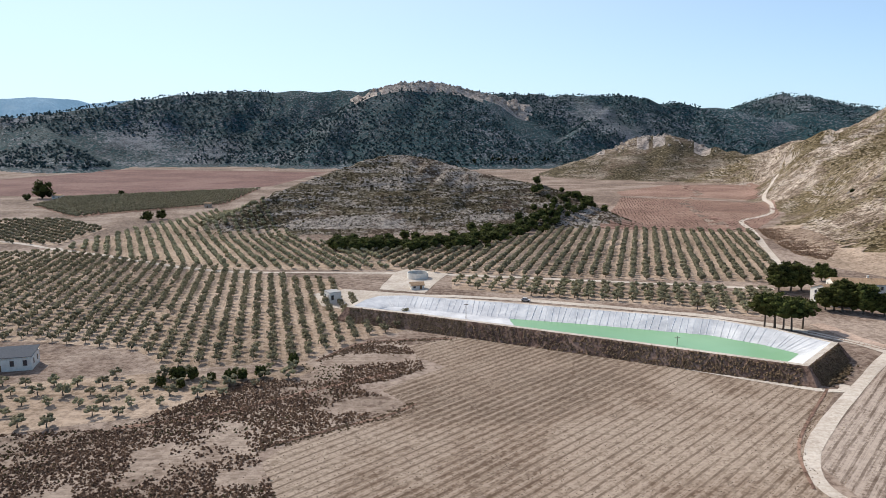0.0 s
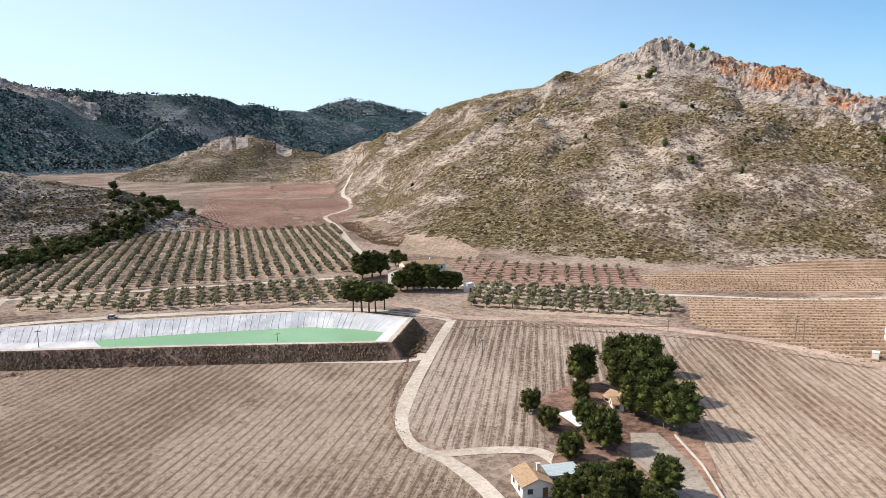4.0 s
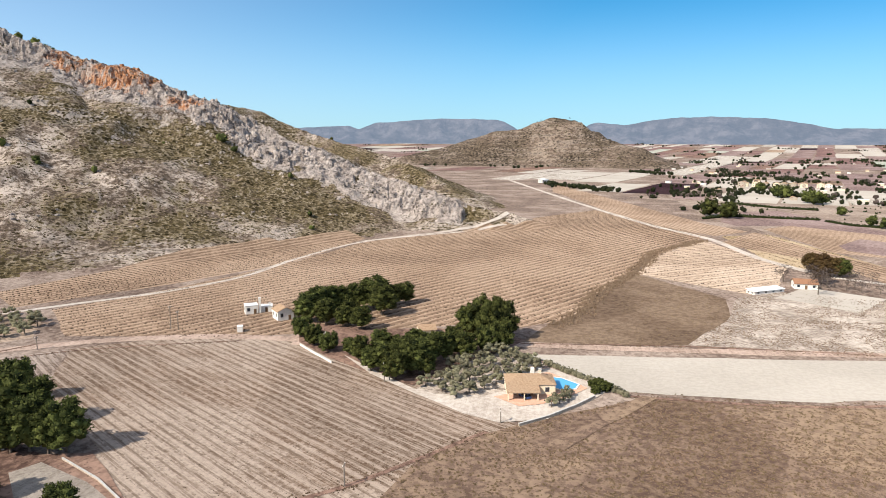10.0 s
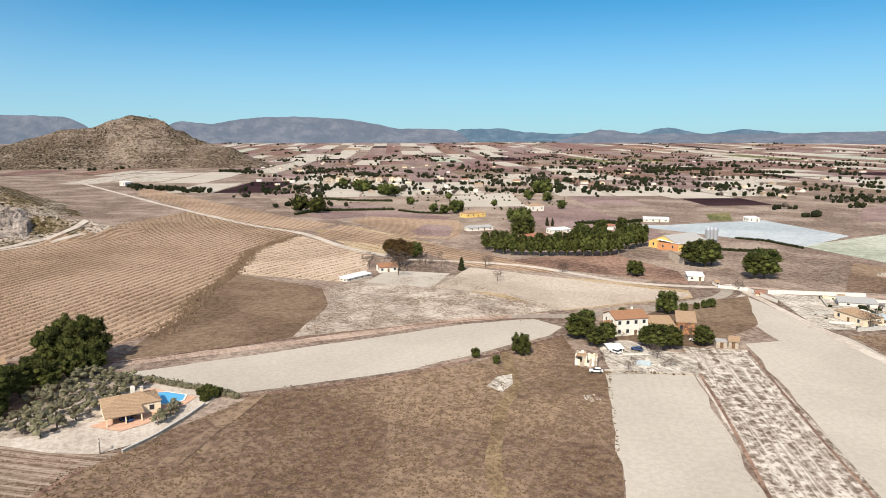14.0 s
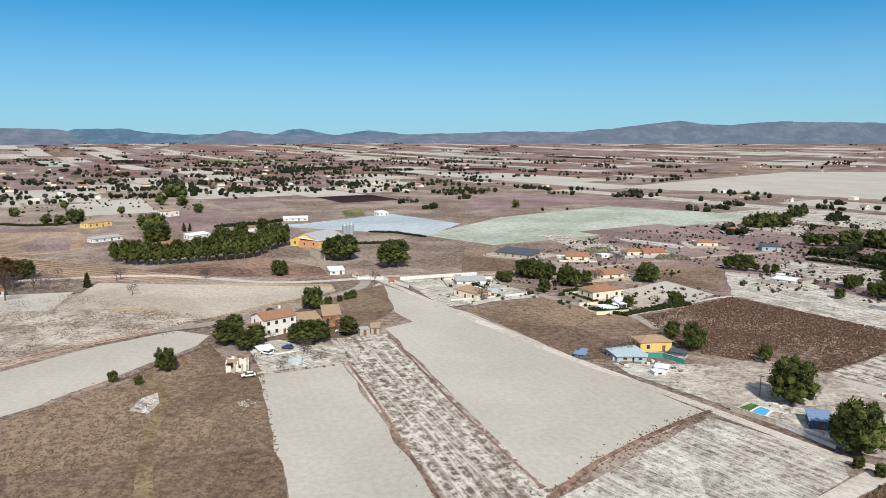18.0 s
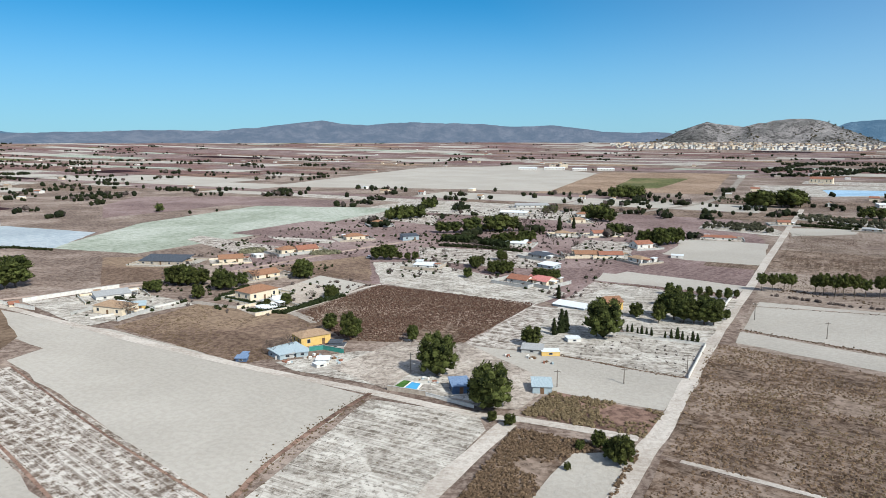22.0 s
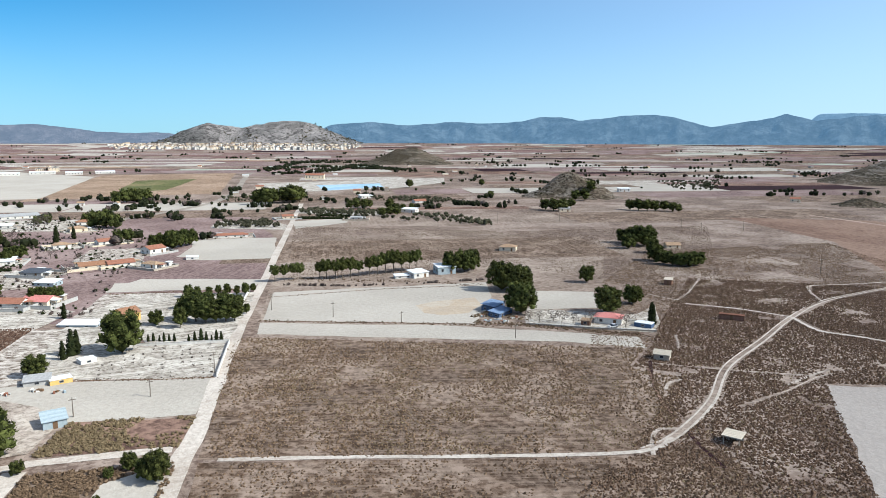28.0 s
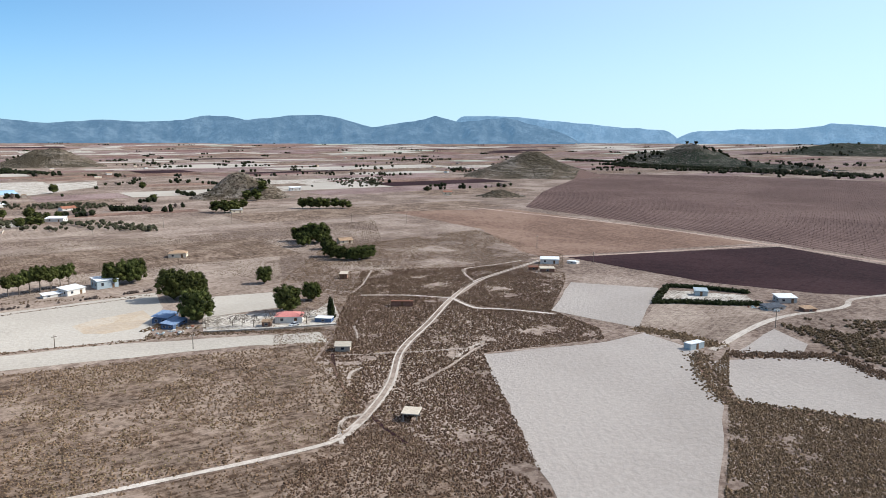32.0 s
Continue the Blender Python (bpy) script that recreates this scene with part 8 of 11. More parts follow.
GARDENS = [(195.7, -268.1), (203.1, -309.6), (228.7, -381.3), (221.7, -511.3), (161.4, -627.9), (123.4, -706.7), (-25.1, -716), (-59.3, -513.3), (-6.4, -310.6), (45.6, -359.5), (91.8, -342.2), (118.3, -416.7), (127.9, -354.5), (91.1, -328.8), (104.5, -288), (116.5, -263.9)]
bushes(GARDENS, 1500, 0.8, 2.4, M_CYPRESS, "dark garden shrubs among the villas", 41, 12, 0.12, BUSHES, 1.0, "garden_shrubs")
bushes(GARDENS, 900, 0.8, 2.2, M_BARE, "bare brown garden shrubs among the villas", 42, 14, 0.05, BUSHES, 1.0, "garden_shrubs")
GARDENS_WEST = [(992.5, -234.4), (932.5, -420.1), (812, -537.2), (616.2, -407), (509.5, -288), (559.7, -264.7), (701.3, -248.5), (819.7, -192.5)]
bushes(GARDENS_WEST, 260, 1.2, 3.2, M_CYPRESS, "dark garden shrubs by the far houses", 43, 30, 0.0, BUSHES, 1.0, "garden_shrubs")
hedge([(344.1, -340.6), (330.5, -353.3), (322.7, -374)], 60, 1.8, "dark clipped hedge by the silos")
hedge([(375.7, -394.8), (356.8, -403.1), (323.3, -399.2)], 60, 1.8, "dark clipped hedge by the green crop")
margin([(-93.9, -338.7), (-121.7, -320.7), (-155.3, -309.5), (-188.3, -301.9)], 60, 1.0, 1.2, 2.0, M_BARE, "young saplings in a line along the pines", 81, 1.0, BUSHES)
margin([(-99.2, -356.9), (-126.8, -333.6), (-157.7, -314.2), (-182.9, -290.4)], 120, 4.0, 0.8, 1.6, M_SCRUB, "brown weeds below the pine row", 82)
margin([(-140.9, -232), (-155.2, -221.1), (-173.3, -202.5), (-188.5, -184.5)], 240, 2.5, 0.8, 1.6, M_SCRUB, "brown weeds below the small farm", 83)
margin([(-142.4, -235.1), (-156.3, -245.7), (-159.2, -226.6)], 90, 4.0, 0.8, 2.2, M_SCRUB, "brown weeds beside the blue shed", 84)
grove("bare", [(-160.4, -222.8, 5.1), (-164.5, -220.9, 4.2), (-169.3, -218.2, 4.2), (-171, -215, 4.7), (-173.4, -211.1, 4.7), (-177.9, -206.2, 5.6), (-189.3, -198.8, 5.6)], "bare leafless tree in the garden of the small farm")
x, y, rng = random_in([(176, -91.3), (182.1, -97.7), (182.6, -103.3), (174.7, -99.3), (170, -93.1)], 70, 44)
strewn("rubble", ROCKS, spots(x, y, rng, 0.3, 1.0), WALLS_RUBBLE, "white rubble tipped in the meadow", "rubble", 0.6)
x, y, rng = random_in([(158.8, -112.6), (158.2, -116.3), (153.5, -115.6), (153.8, -111.2)], 50, 45)
strewn("rubble", ROCKS, spots(x, y, rng, 0.3, 0.9), WALLS_RUBBLE, "white rubble tipped in the meadow", "rubble", 0.6)

# ---------------------------------------------------------------- buildings
def plaster(name, a, c):
    m, n, l, b = material(name, 0.9)
    v = coords(n)
    col = ramp(n, l, noise_node(n, l, 0.8, 5, 0.7, v), [(0.3, a), (0.65, c)])
    col = mix(n, l, ramp(n, l, noise_node(n, l, 0.5, 5, 0.7, stretch(n, l, v, 1, 1, 0.15)), [(0.55, (0, 0, 0)), (0.8, (0.5,) * 3)]), col, tuple(0.6 * x for x in a))
    l.new(col, b.inputs["Base Color"])
    bump(n, l, b, noise_node(n, l, 12, 3, 0.6, v), 0.2, 0.02)
    return m


def tiles(name, a, c):
    m, n, l, b = material(name, 0.85)
    v = coords(n)
    w = n.new("ShaderNodeTexWave")
    w.inputs["Scale"].default_value = 1.4
    l.new(v, w.inputs["Vector"])
    col = ramp(n, l, noise_node(n, l, 1.6, 5, 0.7, v), [(0.3, a), (0.68, c)])
    col = mix(n, l, math_node(n, l, "MULTIPLY", w.outputs["Fac"], 0.25), col, tuple(0.55 * x for x in a))
    l.new(col, b.inputs["Base Color"])
    bump(n, l, b, w.outputs["Fac"], 0.6, 0.08)
    return m


WALLS = {"white": plaster("white_plaster", (0.56, 0.535, 0.49), (0.72, 0.695, 0.65)), "cream": plaster("cream_plaster", (0.62, 0.52, 0.38), (0.74, 0.64, 0.5)),
         "yellow": plaster("yellow_plaster", (0.6, 0.4, 0.12), (0.7, 0.5, 0.2)), "ochre": plaster("orange_plaster", (0.45, 0.2, 0.09), (0.55, 0.28, 0.14)),
         "stone": plaster("rough_masonry", (0.3, 0.25, 0.2), (0.48, 0.42, 0.35)), "grey": plaster("grey_render", (0.35, 0.34, 0.32), (0.48, 0.47, 0.45)),
         "blue": plaster("blue_painted_metal", (0.06, 0.09, 0.16), (0.1, 0.15, 0.25)), "pale_blue": plaster("pale_blue_sheet", (0.3, 0.36, 0.39), (0.4, 0.46, 0.49)),
         "brick": plaster("brown_brick", (0.18, 0.1, 0.07), (0.26, 0.15, 0.11))}
ROOFS = {"tan": tiles("tan_roof_tiles", (0.27, 0.175, 0.11), (0.43, 0.315, 0.215)), "red": tiles("red_roof_tiles", (0.24, 0.105, 0.07), (0.36, 0.175, 0.12)),
         "orange": tiles("orange_roof_tiles", (0.235, 0.12, 0.072), (0.35, 0.2, 0.125)), "white": tiles("white_sheet_roof", (0.62, 0.64, 0.66), (0.74, 0.76, 0.78)),
         "blue": tiles("pale_blue_sheet_roof", (0.32, 0.39, 0.43), (0.43, 0.5, 0.54)), "grey": tiles("grey_sheet_roof", (0.3, 0.3, 0.3), (0.42, 0.42, 0.42)),
         "dark": tiles("dark_sheet_roof", (0.06, 0.07, 0.09), (0.1, 0.11, 0.13)), "navy": tiles("blue_sheet_roof", (0.13, 0.19, 0.32), (0.22, 0.3, 0.43)),
         "pink": tiles("faded_red_roof", (0.5, 0.18, 0.17), (0.6, 0.27, 0.24)), "cream": tiles("pale_cream_roof", (0.46, 0.4, 0.32), (0.6, 0.54, 0.45)),
         "rust": tiles("rusty_sheet_roof", (0.13, 0.06, 0.042), (0.22, 0.11, 0.075))}
M_GLASS = material("dark_window_glass", 0.15)[0]
M_GLASS.node_tree.nodes["Principled BSDF"].inputs["Specular IOR Level"].default_value = 0.5
M_GLASS.node_tree.nodes["Principled BSDF"].inputs["Base Color"].default_value = (0.03, 0.035, 0.045, 1)
M_WOOD = plaster("weathered_brown_wood", (0.12, 0.07, 0.04), (0.2, 0.13, 0.08))
M_STEEL = material("galvanised_steel", 0.4, 0.7)[0]
M_STEEL.node_tree.nodes["Principled BSDF"].inputs["Base Color"].default_value = (0.55, 0.57, 0.6, 1)
M_POLE = bark("grey_pole_wood", (0.14, 0.115, 0.095), (0.26, 0.23, 0.2))


def part(name, bm, mat, parent, label=""):
    bmesh.ops.recalc_face_normals(bm, faces=bm.faces[:])
    me = bpy.data.meshes.new(name)
    bm.to_mesh(me)
    bm.free()
    me.materials.append(mat)
    ob = new(name, me)
    ob.parent = parent
    return tagged(ob, label) if label else ob


def box(x0, x1, y0, y1, z0, z1, bm=None):
    bm = bm or bmesh.new()
    v = [bm.verts.new(p) for p in ((x0, y0, z0), (x1, y0, z0), (x1, y1, z0), (x0, y1, z0), (x0, y0, z1), (x1, y0, z1), (x1, y1, z1), (x0, y1, z1))]
    for f in ((0, 3, 2, 1), (4, 5, 6, 7), (0, 1, 5, 4), (1, 2, 6, 5), (2, 3, 7, 6), (3, 0, 4, 7)):
        bm.faces.new([v[k] for k in f])
    return bm


def slab(pts, thick, bm=None):
    """A plate from its upper corners, with its thickness downwards."""
    bm = bm or bmesh.new()
    a = [bm.verts.new(p) for p in pts]
    b = [bm.verts.new((p[0], p[1], p[2] - thick)) for p in pts]
    bm.faces.new(a)
    bm.faces.new(b[::-1])
    for k in range(len(a)):
        n = (k + 1) % len(a)
        bm.faces.new((a[k], b[k], b[n], a[n]))
    return bm


def opening(parent, x, z, w, h, side, w2, what="window"):
    """A window or door on a wall: side 0 front, 1 right, 2 left."""
    def place(x0, x1, y0, y1, z0, z1):
        if side == 0:
            return box(x + x0, x + x1, -y1, -y0, z0, z1)
        if side == 1:
            return box(w2 + y0, w2 + y1, x + x0, x + x1, z0, z1)
        return box(-w2 - y1, -w2 - y0, x + x0, x + x1, z0, z1)
    if what == "door":
        return part("door", place(-w / 2, w / 2, -0.05, 0.06, 0.02, h), M_WOOD, parent, "brown wooden door")
    frame_bm = place(-w / 2 - 0.1, w / 2 + 0.1, -0.05, 0.05, z - 0.1, z + h + 0.1)
    fr = part("window", frame_bm, WALLS["grey"], parent)
    part("pane", place(-w / 2, w / 2, -0.04, 0.07, z, z + h), M_GLASS, fr, "dark window pane")
    return fr


def house(spec, depth, label, wall="white", roof="tan", form="gable", storeys=1, wins=2, chimney=False, name="house", category="house", over=0.35, group="", door=True):
    """spec: middle of the front edge, its direction, width and wall height."""
    x, y, turn, w, h = spec
    top = tagged(new(name), label, category, group)
    top.location, top.rotation_euler = (x, y, float(height(x, y)[0]) + 0.02), (0, 0, radians(turn))
    a = w / 2
    wm, rm = WALLS[wall], ROOFS[roof]
    if form == "open":
        for px in (-a + 0.15, a - 0.15):
            for py in (0.15, depth - 0.15):
                part("post", box(px - 0.12, px + 0.12, py - 0.12, py + 0.12, -0.3, h), wm, top)
        part("roof", slab([(-a - over, -over, h + 0.25), (a + over, -over, h + 0.25), (a + over, depth + over, h + 0.4), (-a - over, depth + over, h + 0.4)], 0.2), rm, top)
        part("wall", box(-a, a, depth - 0.2, depth, -0.3, h - 0.02), wm, top)
        return top
    bm = box(-a, a, 0, depth, -0.5, h)
    rise = 0.0
    if form == "gable":
        rise = depth * 0.17 + 0.3
        v = [bm.verts.new(p) for p in ((-a, 0, h), (-a, depth, h), (-a, depth / 2, h + rise), (a, 0, h), (a, depth, h), (a, depth / 2, h + rise))]
        bm.faces.new(v[:3])
        bm.faces.new(v[3:])
    elif form == "gable_front":
        rise = w * 0.17 + 0.3
        v = [bm.verts.new(p) for p in ((-a, 0, h), (a, 0, h), (0, 0, h + rise), (-a, depth, h), (a, depth, h), (0, depth, h + rise))]
        bm.faces.new(v[:3])
        bm.faces.new(v[3:])
    part("wall", bm, wm, top)
    o = over
    if form == "gable":
        drop = o * rise / (depth / 2)
        bm = slab([(-a - o, -o, h - drop + 0.12), (a + o, -o, h - drop + 0.12), (a + o, depth / 2, h + rise + 0.12), (-a - o, depth / 2, h + rise + 0.12)], 0.18)
        slab([(-a - o, depth / 2, h + rise + 0.12), (a + o, depth / 2, h + rise + 0.12), (a + o, depth + o, h - drop + 0.12), (-a - o, depth + o, h - drop + 0.12)], 0.18, bm)
    elif form == "gable_front":
        drop = o * rise / a
        bm = slab([(-a - o, -o, h - drop + 0.12), (0, -o, h + rise + 0.12), (0, depth + o, h + rise + 0.12), (-a - o, depth + o, h - drop + 0.12)], 0.18)
        slab([(0, -o, h + rise + 0.12), (a + o, -o, h - drop + 0.12), (a + o, depth + o, h - drop + 0.12), (0, depth + o, h + rise + 0.12)], 0.18, bm)
    elif form == "hip":
        rise = min(w, depth) * 0.2
        b = max(0.3, (w - depth) / 2)
        c = depth / 2
        e = h + 0.1
        r0, r1 = (-b, c, e + rise), (b, c, e + rise)
        p = [(-a - o, -o, e), (a + o, -o, e), (a + o, depth + o, e), (-a - o, depth + o, e)]
        bm = bmesh.new()
        vb = [bm.verts.new(q) for q in p]
        vr = [bm.verts.new(r0), bm.verts.new(r1)]
        for f in ((vb[0], vb[1], vr[1], vr[0]), (vb[1], vb[2], vr[1]), (vb[2], vb[3], vr[0], vr[1]), (vb[3], vb[0], vr[0]), (vb[3], vb[2], vb[1], vb[0])):
            bm.faces.new(f)
    elif form == "mono":
        bm = slab([(-a - o, -o, h + 0.15), (a + o, -o, h + 0.15), (a + o, depth + o, h + 0.15 + depth * 0.12), (-a - o, depth + o, h + 0.15 + depth * 0.12)], 0.16)
    else:
        bm = slab([(-a - 0.1, -0.1, h + 0.16), (a + 0.1, -0.1, h + 0.16), (a + 0.1, depth + 0.1, h + 0.16), (-a - 0.1, depth + 0.1, h + 0.16)], 0.15)
    part("roof", bm, rm, top)
    fh = h / storeys
    for s in range(storeys):
        for k in range(wins):
            u = -a + w * (k + 0.5) / wins
            if s == 0 and door and k == wins // 2 and fh > 2.1:
                opening(top, u, 0, min(1.1, w / wins * 0.6), 2.05, 0, a, "door")
            else:
                opening(top, u, s * fh + fh * 0.36, min(1.1, w / wins * 0.5), fh * 0.4, 0, a)
        if wins and depth > 4:
            for k in range(2):
                opening(top, depth * (k + 0.6) / 2.2, s * fh + fh * 0.36, 0.9, fh * 0.38, 1, a)
                opening(top, depth * (k + 0.6) / 2.2, s * fh + fh * 0.36, 0.9, fh * 0.38, 2, a)
    if chimney:
        ch = part("chimney", box(a * 0.4, a * 0.4 + 0.7, depth * 0.55, depth * 0.55 + 0.7, h, h + rise + 1.0), wm, top)
        part("chimney_cap", box(a * 0.4 - 0.1, a * 0.4 + 0.8, depth * 0.55 - 0.1, depth * 0.55 + 0.8, h + rise + 1.0, h + rise + 1.15), WALLS["grey"], ch)
    return top


# the white farm by the reservoir
house((184.5, 305, -8.4, 22.2, 7.8), 9, "white two-storey farmhouse with a tan tiled roof", "white", "tan", "gable", 2, 5, True)
house((164.8, 300.4, -71.9, 11.7, 6.3), 14, "white wing of the farm with a tan roof", "white", "tan", "gable_front", 2, 2)
house((187.3, 268.7, -0.7, 3.6, 4.1), 3.2, "small white tower hut beside the olive orchard", "white", "white", "flat", 1, 1, name="hut", category="hut")
# at the reservoir
house((-46.3, 298.4, 30.3, 5.4, 5.1), 6, "white pump house with a dark cupola", "white", "grey", "flat", 1, 2, name="pump_house", category="pump house")
house((-11.7, 327.2, 12.4, 6.1, 2.2), 5, "small white hut with a reddish tiled roof", "white", "tan", "gable", 1, 2, name="hut", category="hut")
house((-136, 208.2, 15.5, 18, 4.3), 9, "long low barn with white walls and a dark roof", "white", "dark", "mono", 1, 5, name="barn", category="barn")
# the pine house
house((136.7, 125.3, -35.6, 4.5, 2.3), 5, "small white house under tall pines", "white", "tan", "gable", 1, 2)
house((138.7, 131.3, -87.4, 5.1, 1.5), 6, "low house wing with an ochre tiled roof", "cream", "tan", "gable", 1, 2, True)
house((88.3, 102.2, -19.8, 6.5, 2.7), 7.5, "white gabled house with a mossy tan tiled roof", "white", "tan", "gable_front", 1, 2, True)
house((96.7, 103.4, -19.0, 6.6, 2.3), 3.8, "shed with a pale blue sheet roof", "white", "blue", "mono", 1, 3, name="shed", category="shed")
house((120.3, 127.8, -100.5, 8.8, 0.5), 6, "low white terrace shelter among the pines", "white", "white", "open", name="shelter", category="shelter")
# huts by the pine wood
house((269.8, 120.1, -59.6, 5.2, 3.5), 5, "small white flat-roofed hut in the vineyard", "white", "white", "flat", 1, 2, name="hut", category="hut")
house((273.8, 115.4, -68, 4.8, 2.5), 4, "low white hut with a chimney", "white", "white", "flat", 1, 1, True, name="hut", category="hut")
house((271.6, 117.4, -68, 0.9, 6.4), 0.9, "tall narrow white chimney beside the huts", "white", "white", "flat", 1, 0, name="chimney_stack", category="chimney")
house((262.4, 102.6, -50.4, 6.5, 3.8), 7, "white gabled hut with a tan roof", "white", "tan", "gable_front", 1, 2, name="hut", category="hut")
house((242.6, 113.1, -69.3, 2, 2.1), 2.5, "small white roadside cabin", "white", "white", "flat", 1, 0, name="cabin", category="hut")
house((248.9, 42.7, -68.8, 6.2, 2.2), 6, "low house hidden among pines", "cream", "tan", "gable", 1, 2)
# the cream farmhouse
house((202.4, -164.5, -99.8, 13.1, 6.5), 10, "pale two-storey farmhouse with an orange tiled roof", "white", "orange", "gable", 2, 4, True)
house((206.2, -156.3, -146.4, 6.4, 3.8), 10, "white wing of the farmhouse with a red roof", "white", "orange", "gable_front", 1, 2)
def ruin(spec, depth, label):
    """Roofless walls of uneven height, with gaps where windows and doors were."""
    x, y, turn, w, h = spec
    top = tagged(new("ruined_hut"), label, "ruin")
    top.location, top.rotation_euler = (x, y, 0.02), (0, 0, radians(turn))
    rng = random.Random(8)
    a = w / 2

    def run(x0, y0, x1, y1, gaps):
        n = 9
        for k in range(n):
            t0, t1 = k / n, (k + 1) / n
            tall = h * rng.uniform(0.55, 1.0)
            if k in gaps:
                tall = h * 0.32
            ux0, uy0, ux1, uy1 = x0 + t0 * (x1 - x0), y0 + t0 * (y1 - y0), x0 + t1 * (x1 - x0), y0 + t1 * (y1 - y0)
            e = 0.17
            part("wall", box(min(ux0, ux1) - (e if x0 == x1 else 0), max(ux0, ux1) + (e if x0 == x1 else 0), min(uy0, uy1) - (e if y0 == y1 else 0), max(uy0, uy1) + (e if y0 == y1 else 0), -0.4, tall), WALLS[rng.choice(("cream", "stone", "stone", "white"))], top)
    run(-a, 0, a, 0, (2, 5))
    run(-a, depth, a, depth, (4,))
    run(-a, 0.17, -a, depth - 0.17, (3, 6))
    run(a, 0.17, a, depth - 0.17, (5,))
    run(0.1, 0.17, 0.1, depth - 0.17, (4, 5))
    part("roof", box(-a + 0.2, -0.1, depth * 0.45, depth - 0.2, h * 0.62, h * 0.7), ROOFS["tan"], top, "remains of a flat roof")
    for k in range(7):
        part("rubble", box(-0.3 + (u := rng.uniform(-a, a)), u + 0.3, -1.6 + (v := rng.uniform(0, 1.0)), v - 1.2, -0.1, rng.uniform(0.15, 0.4)), WALLS["stone"], top)


ruin((180, -128.7, -128.6, 6.7, 3.3), 6.5, "ruined white hut with broken roofless walls")
house((195, -183.4, -129.4, 6.7, 4.6), 12, "orange rendered barn of the farm", "ochre", "tan", "mono", 1, 2, name="barn", category="barn")
house((198.9, -175.6, -116.9, 10.5, 2.7), 12, "low farm outbuilding with a tan roof", "stone", "tan", "mono", 1, 3, name="outbuilding", category="barn")
house((177, -182.8, -124.7, 3.6, 2.2), 4, "small rough masonry shed by the farm", "stone", "grey", "flat", 1, 1, name="shed", category="shed")
house((175.1, -186.2, -138.8, 3.2, 2.4), 5, "small whitish shed with a window", "stone", "tan", "mono", 1, 1, name="shed", category="shed")
house((188.1, -146.6, -112.6, 4.9, 1.2), 5, "white carport beside the farmhouse", "white", "white", "open", name="carport", category="shelter")
# farm with the yellow warehouse, and houses beyond the belt of pines
house((358.9, -314.3, -169.6, 23.6, 4.6), 30, "yellow warehouse with a pale grey sheet roof", "yellow", "grey", "gable_front", 1, 3, name="warehouse", category="warehouse")
house((349.3, -320.6, -63.7, 9.2, 4.7), 14, "orange end of the warehouse", "ochre", "white", "mono", 1, 1, name="warehouse", category="warehouse")
house((319.5, -289.6, 159.2, 22.3, 4.7), 1.0, "long pink masonry wall by the pines", "stone", "tan", "flat", 1, 0, name="garden_wall", category="wall")
house((355.6, -124, -96.7, 10.3, 2.8), 8, "low house with a bright orange roof", "white", "orange", "gable", 1, 3)
house((343.7, -103.9, -59.6, 18.5, 1.5), 5, "long low white shed by the vineyard", "white", "white", "mono", 1, 4, name="shed", category="shed")
NEAR = []
NEAR += [((574.8, -285, -81.7, 21.8, 4.3), 10, "yellow", "tan"), ((489.8, -247.9, -88, 21.4, 2.7), 8, "white", "grey"), ((422.5, -256.1, -82.9, 19.8, 3.3), 10, "white", "red")]
NEAR += [((450.1, -296.1, -85.8, 17.4, 3.1), 8, "white", "white"), ((270.4, -259, -124.9, 7.8, 2.5), 8, "white", "white"), ((451.4, -341.8, -93.1, 14.3, 3.3), 8, "white", "red")]
NEAR += [((599.2, -365.1, -87, 15.8, 5.8), 10, "white", "tan"), ((257.3, -260.4, -105.8, 2.1, 1.8), 3, "white", "tan"), ((1172.5, 4.9, -41.7, 15.6, 5.8), 10, "white", "white")]
NEAR += [((479.7, -411.2, -126.5, 21.1, 2.6), 9, "white", "white"), ((446.2, -489, -105.9, 10.4, 3.3), 9, "white", "white")]
NEAR += [((183.2, -254.6, 168.5, 15.3, 3.7), 9, "cream", "tan"), ((175.8, -262.2, -149.6, 8.3, 2.4), 6, "yellow", "blue"), ((131.6, -292.8, -117.9, 15.7, 4.1), 11, "cream", "orange")]
NEAR += [((120.2, -272.7, -128.3, 8.4, 1.3), 5, "white", "white"), ((198.7, -281.5, -133.6, 14.8, 2), 8, "white", "grey"), ((225.2, -362.7, -178, 26.3, 2.5), 14, "stone", "dark")]
NEAR += [((189, -376.6, -149.7, 13.6, 2.8), 9, "cream", "orange"), ((150.2, -337.7, -125.9, 15.4, 2.5), 9, "cream", "orange"), ((231.6, -260.6, -127.8, 3.6, 1.5), 3, "cream", "red")]
NEAR += [((166.8, -411.5, -128.4, 12.1, 3.3), 9, "cream", "orange"), ((179.5, -395.3, -125.6, 5.2, 2.2), 6, "white", "white")]
NEAR += [((84.2, -228.4, -135.4, 11.1, 3.6), 8, "yellow", "tan"), ((86.9, -214.3, -125.3, 10.7, 1.8), 7, "pale_blue", "blue"), ((74, -205.2, -132.4, 3.7, 1.3), 3, "white", "white")]
NEAR += [((101.7, -206, -171.3, 3.4, 1.4), 2.5, "blue", "navy"), ((76.6, -226.6, -175.8, 5.9, 0.8), 4, "grey", "dark")]
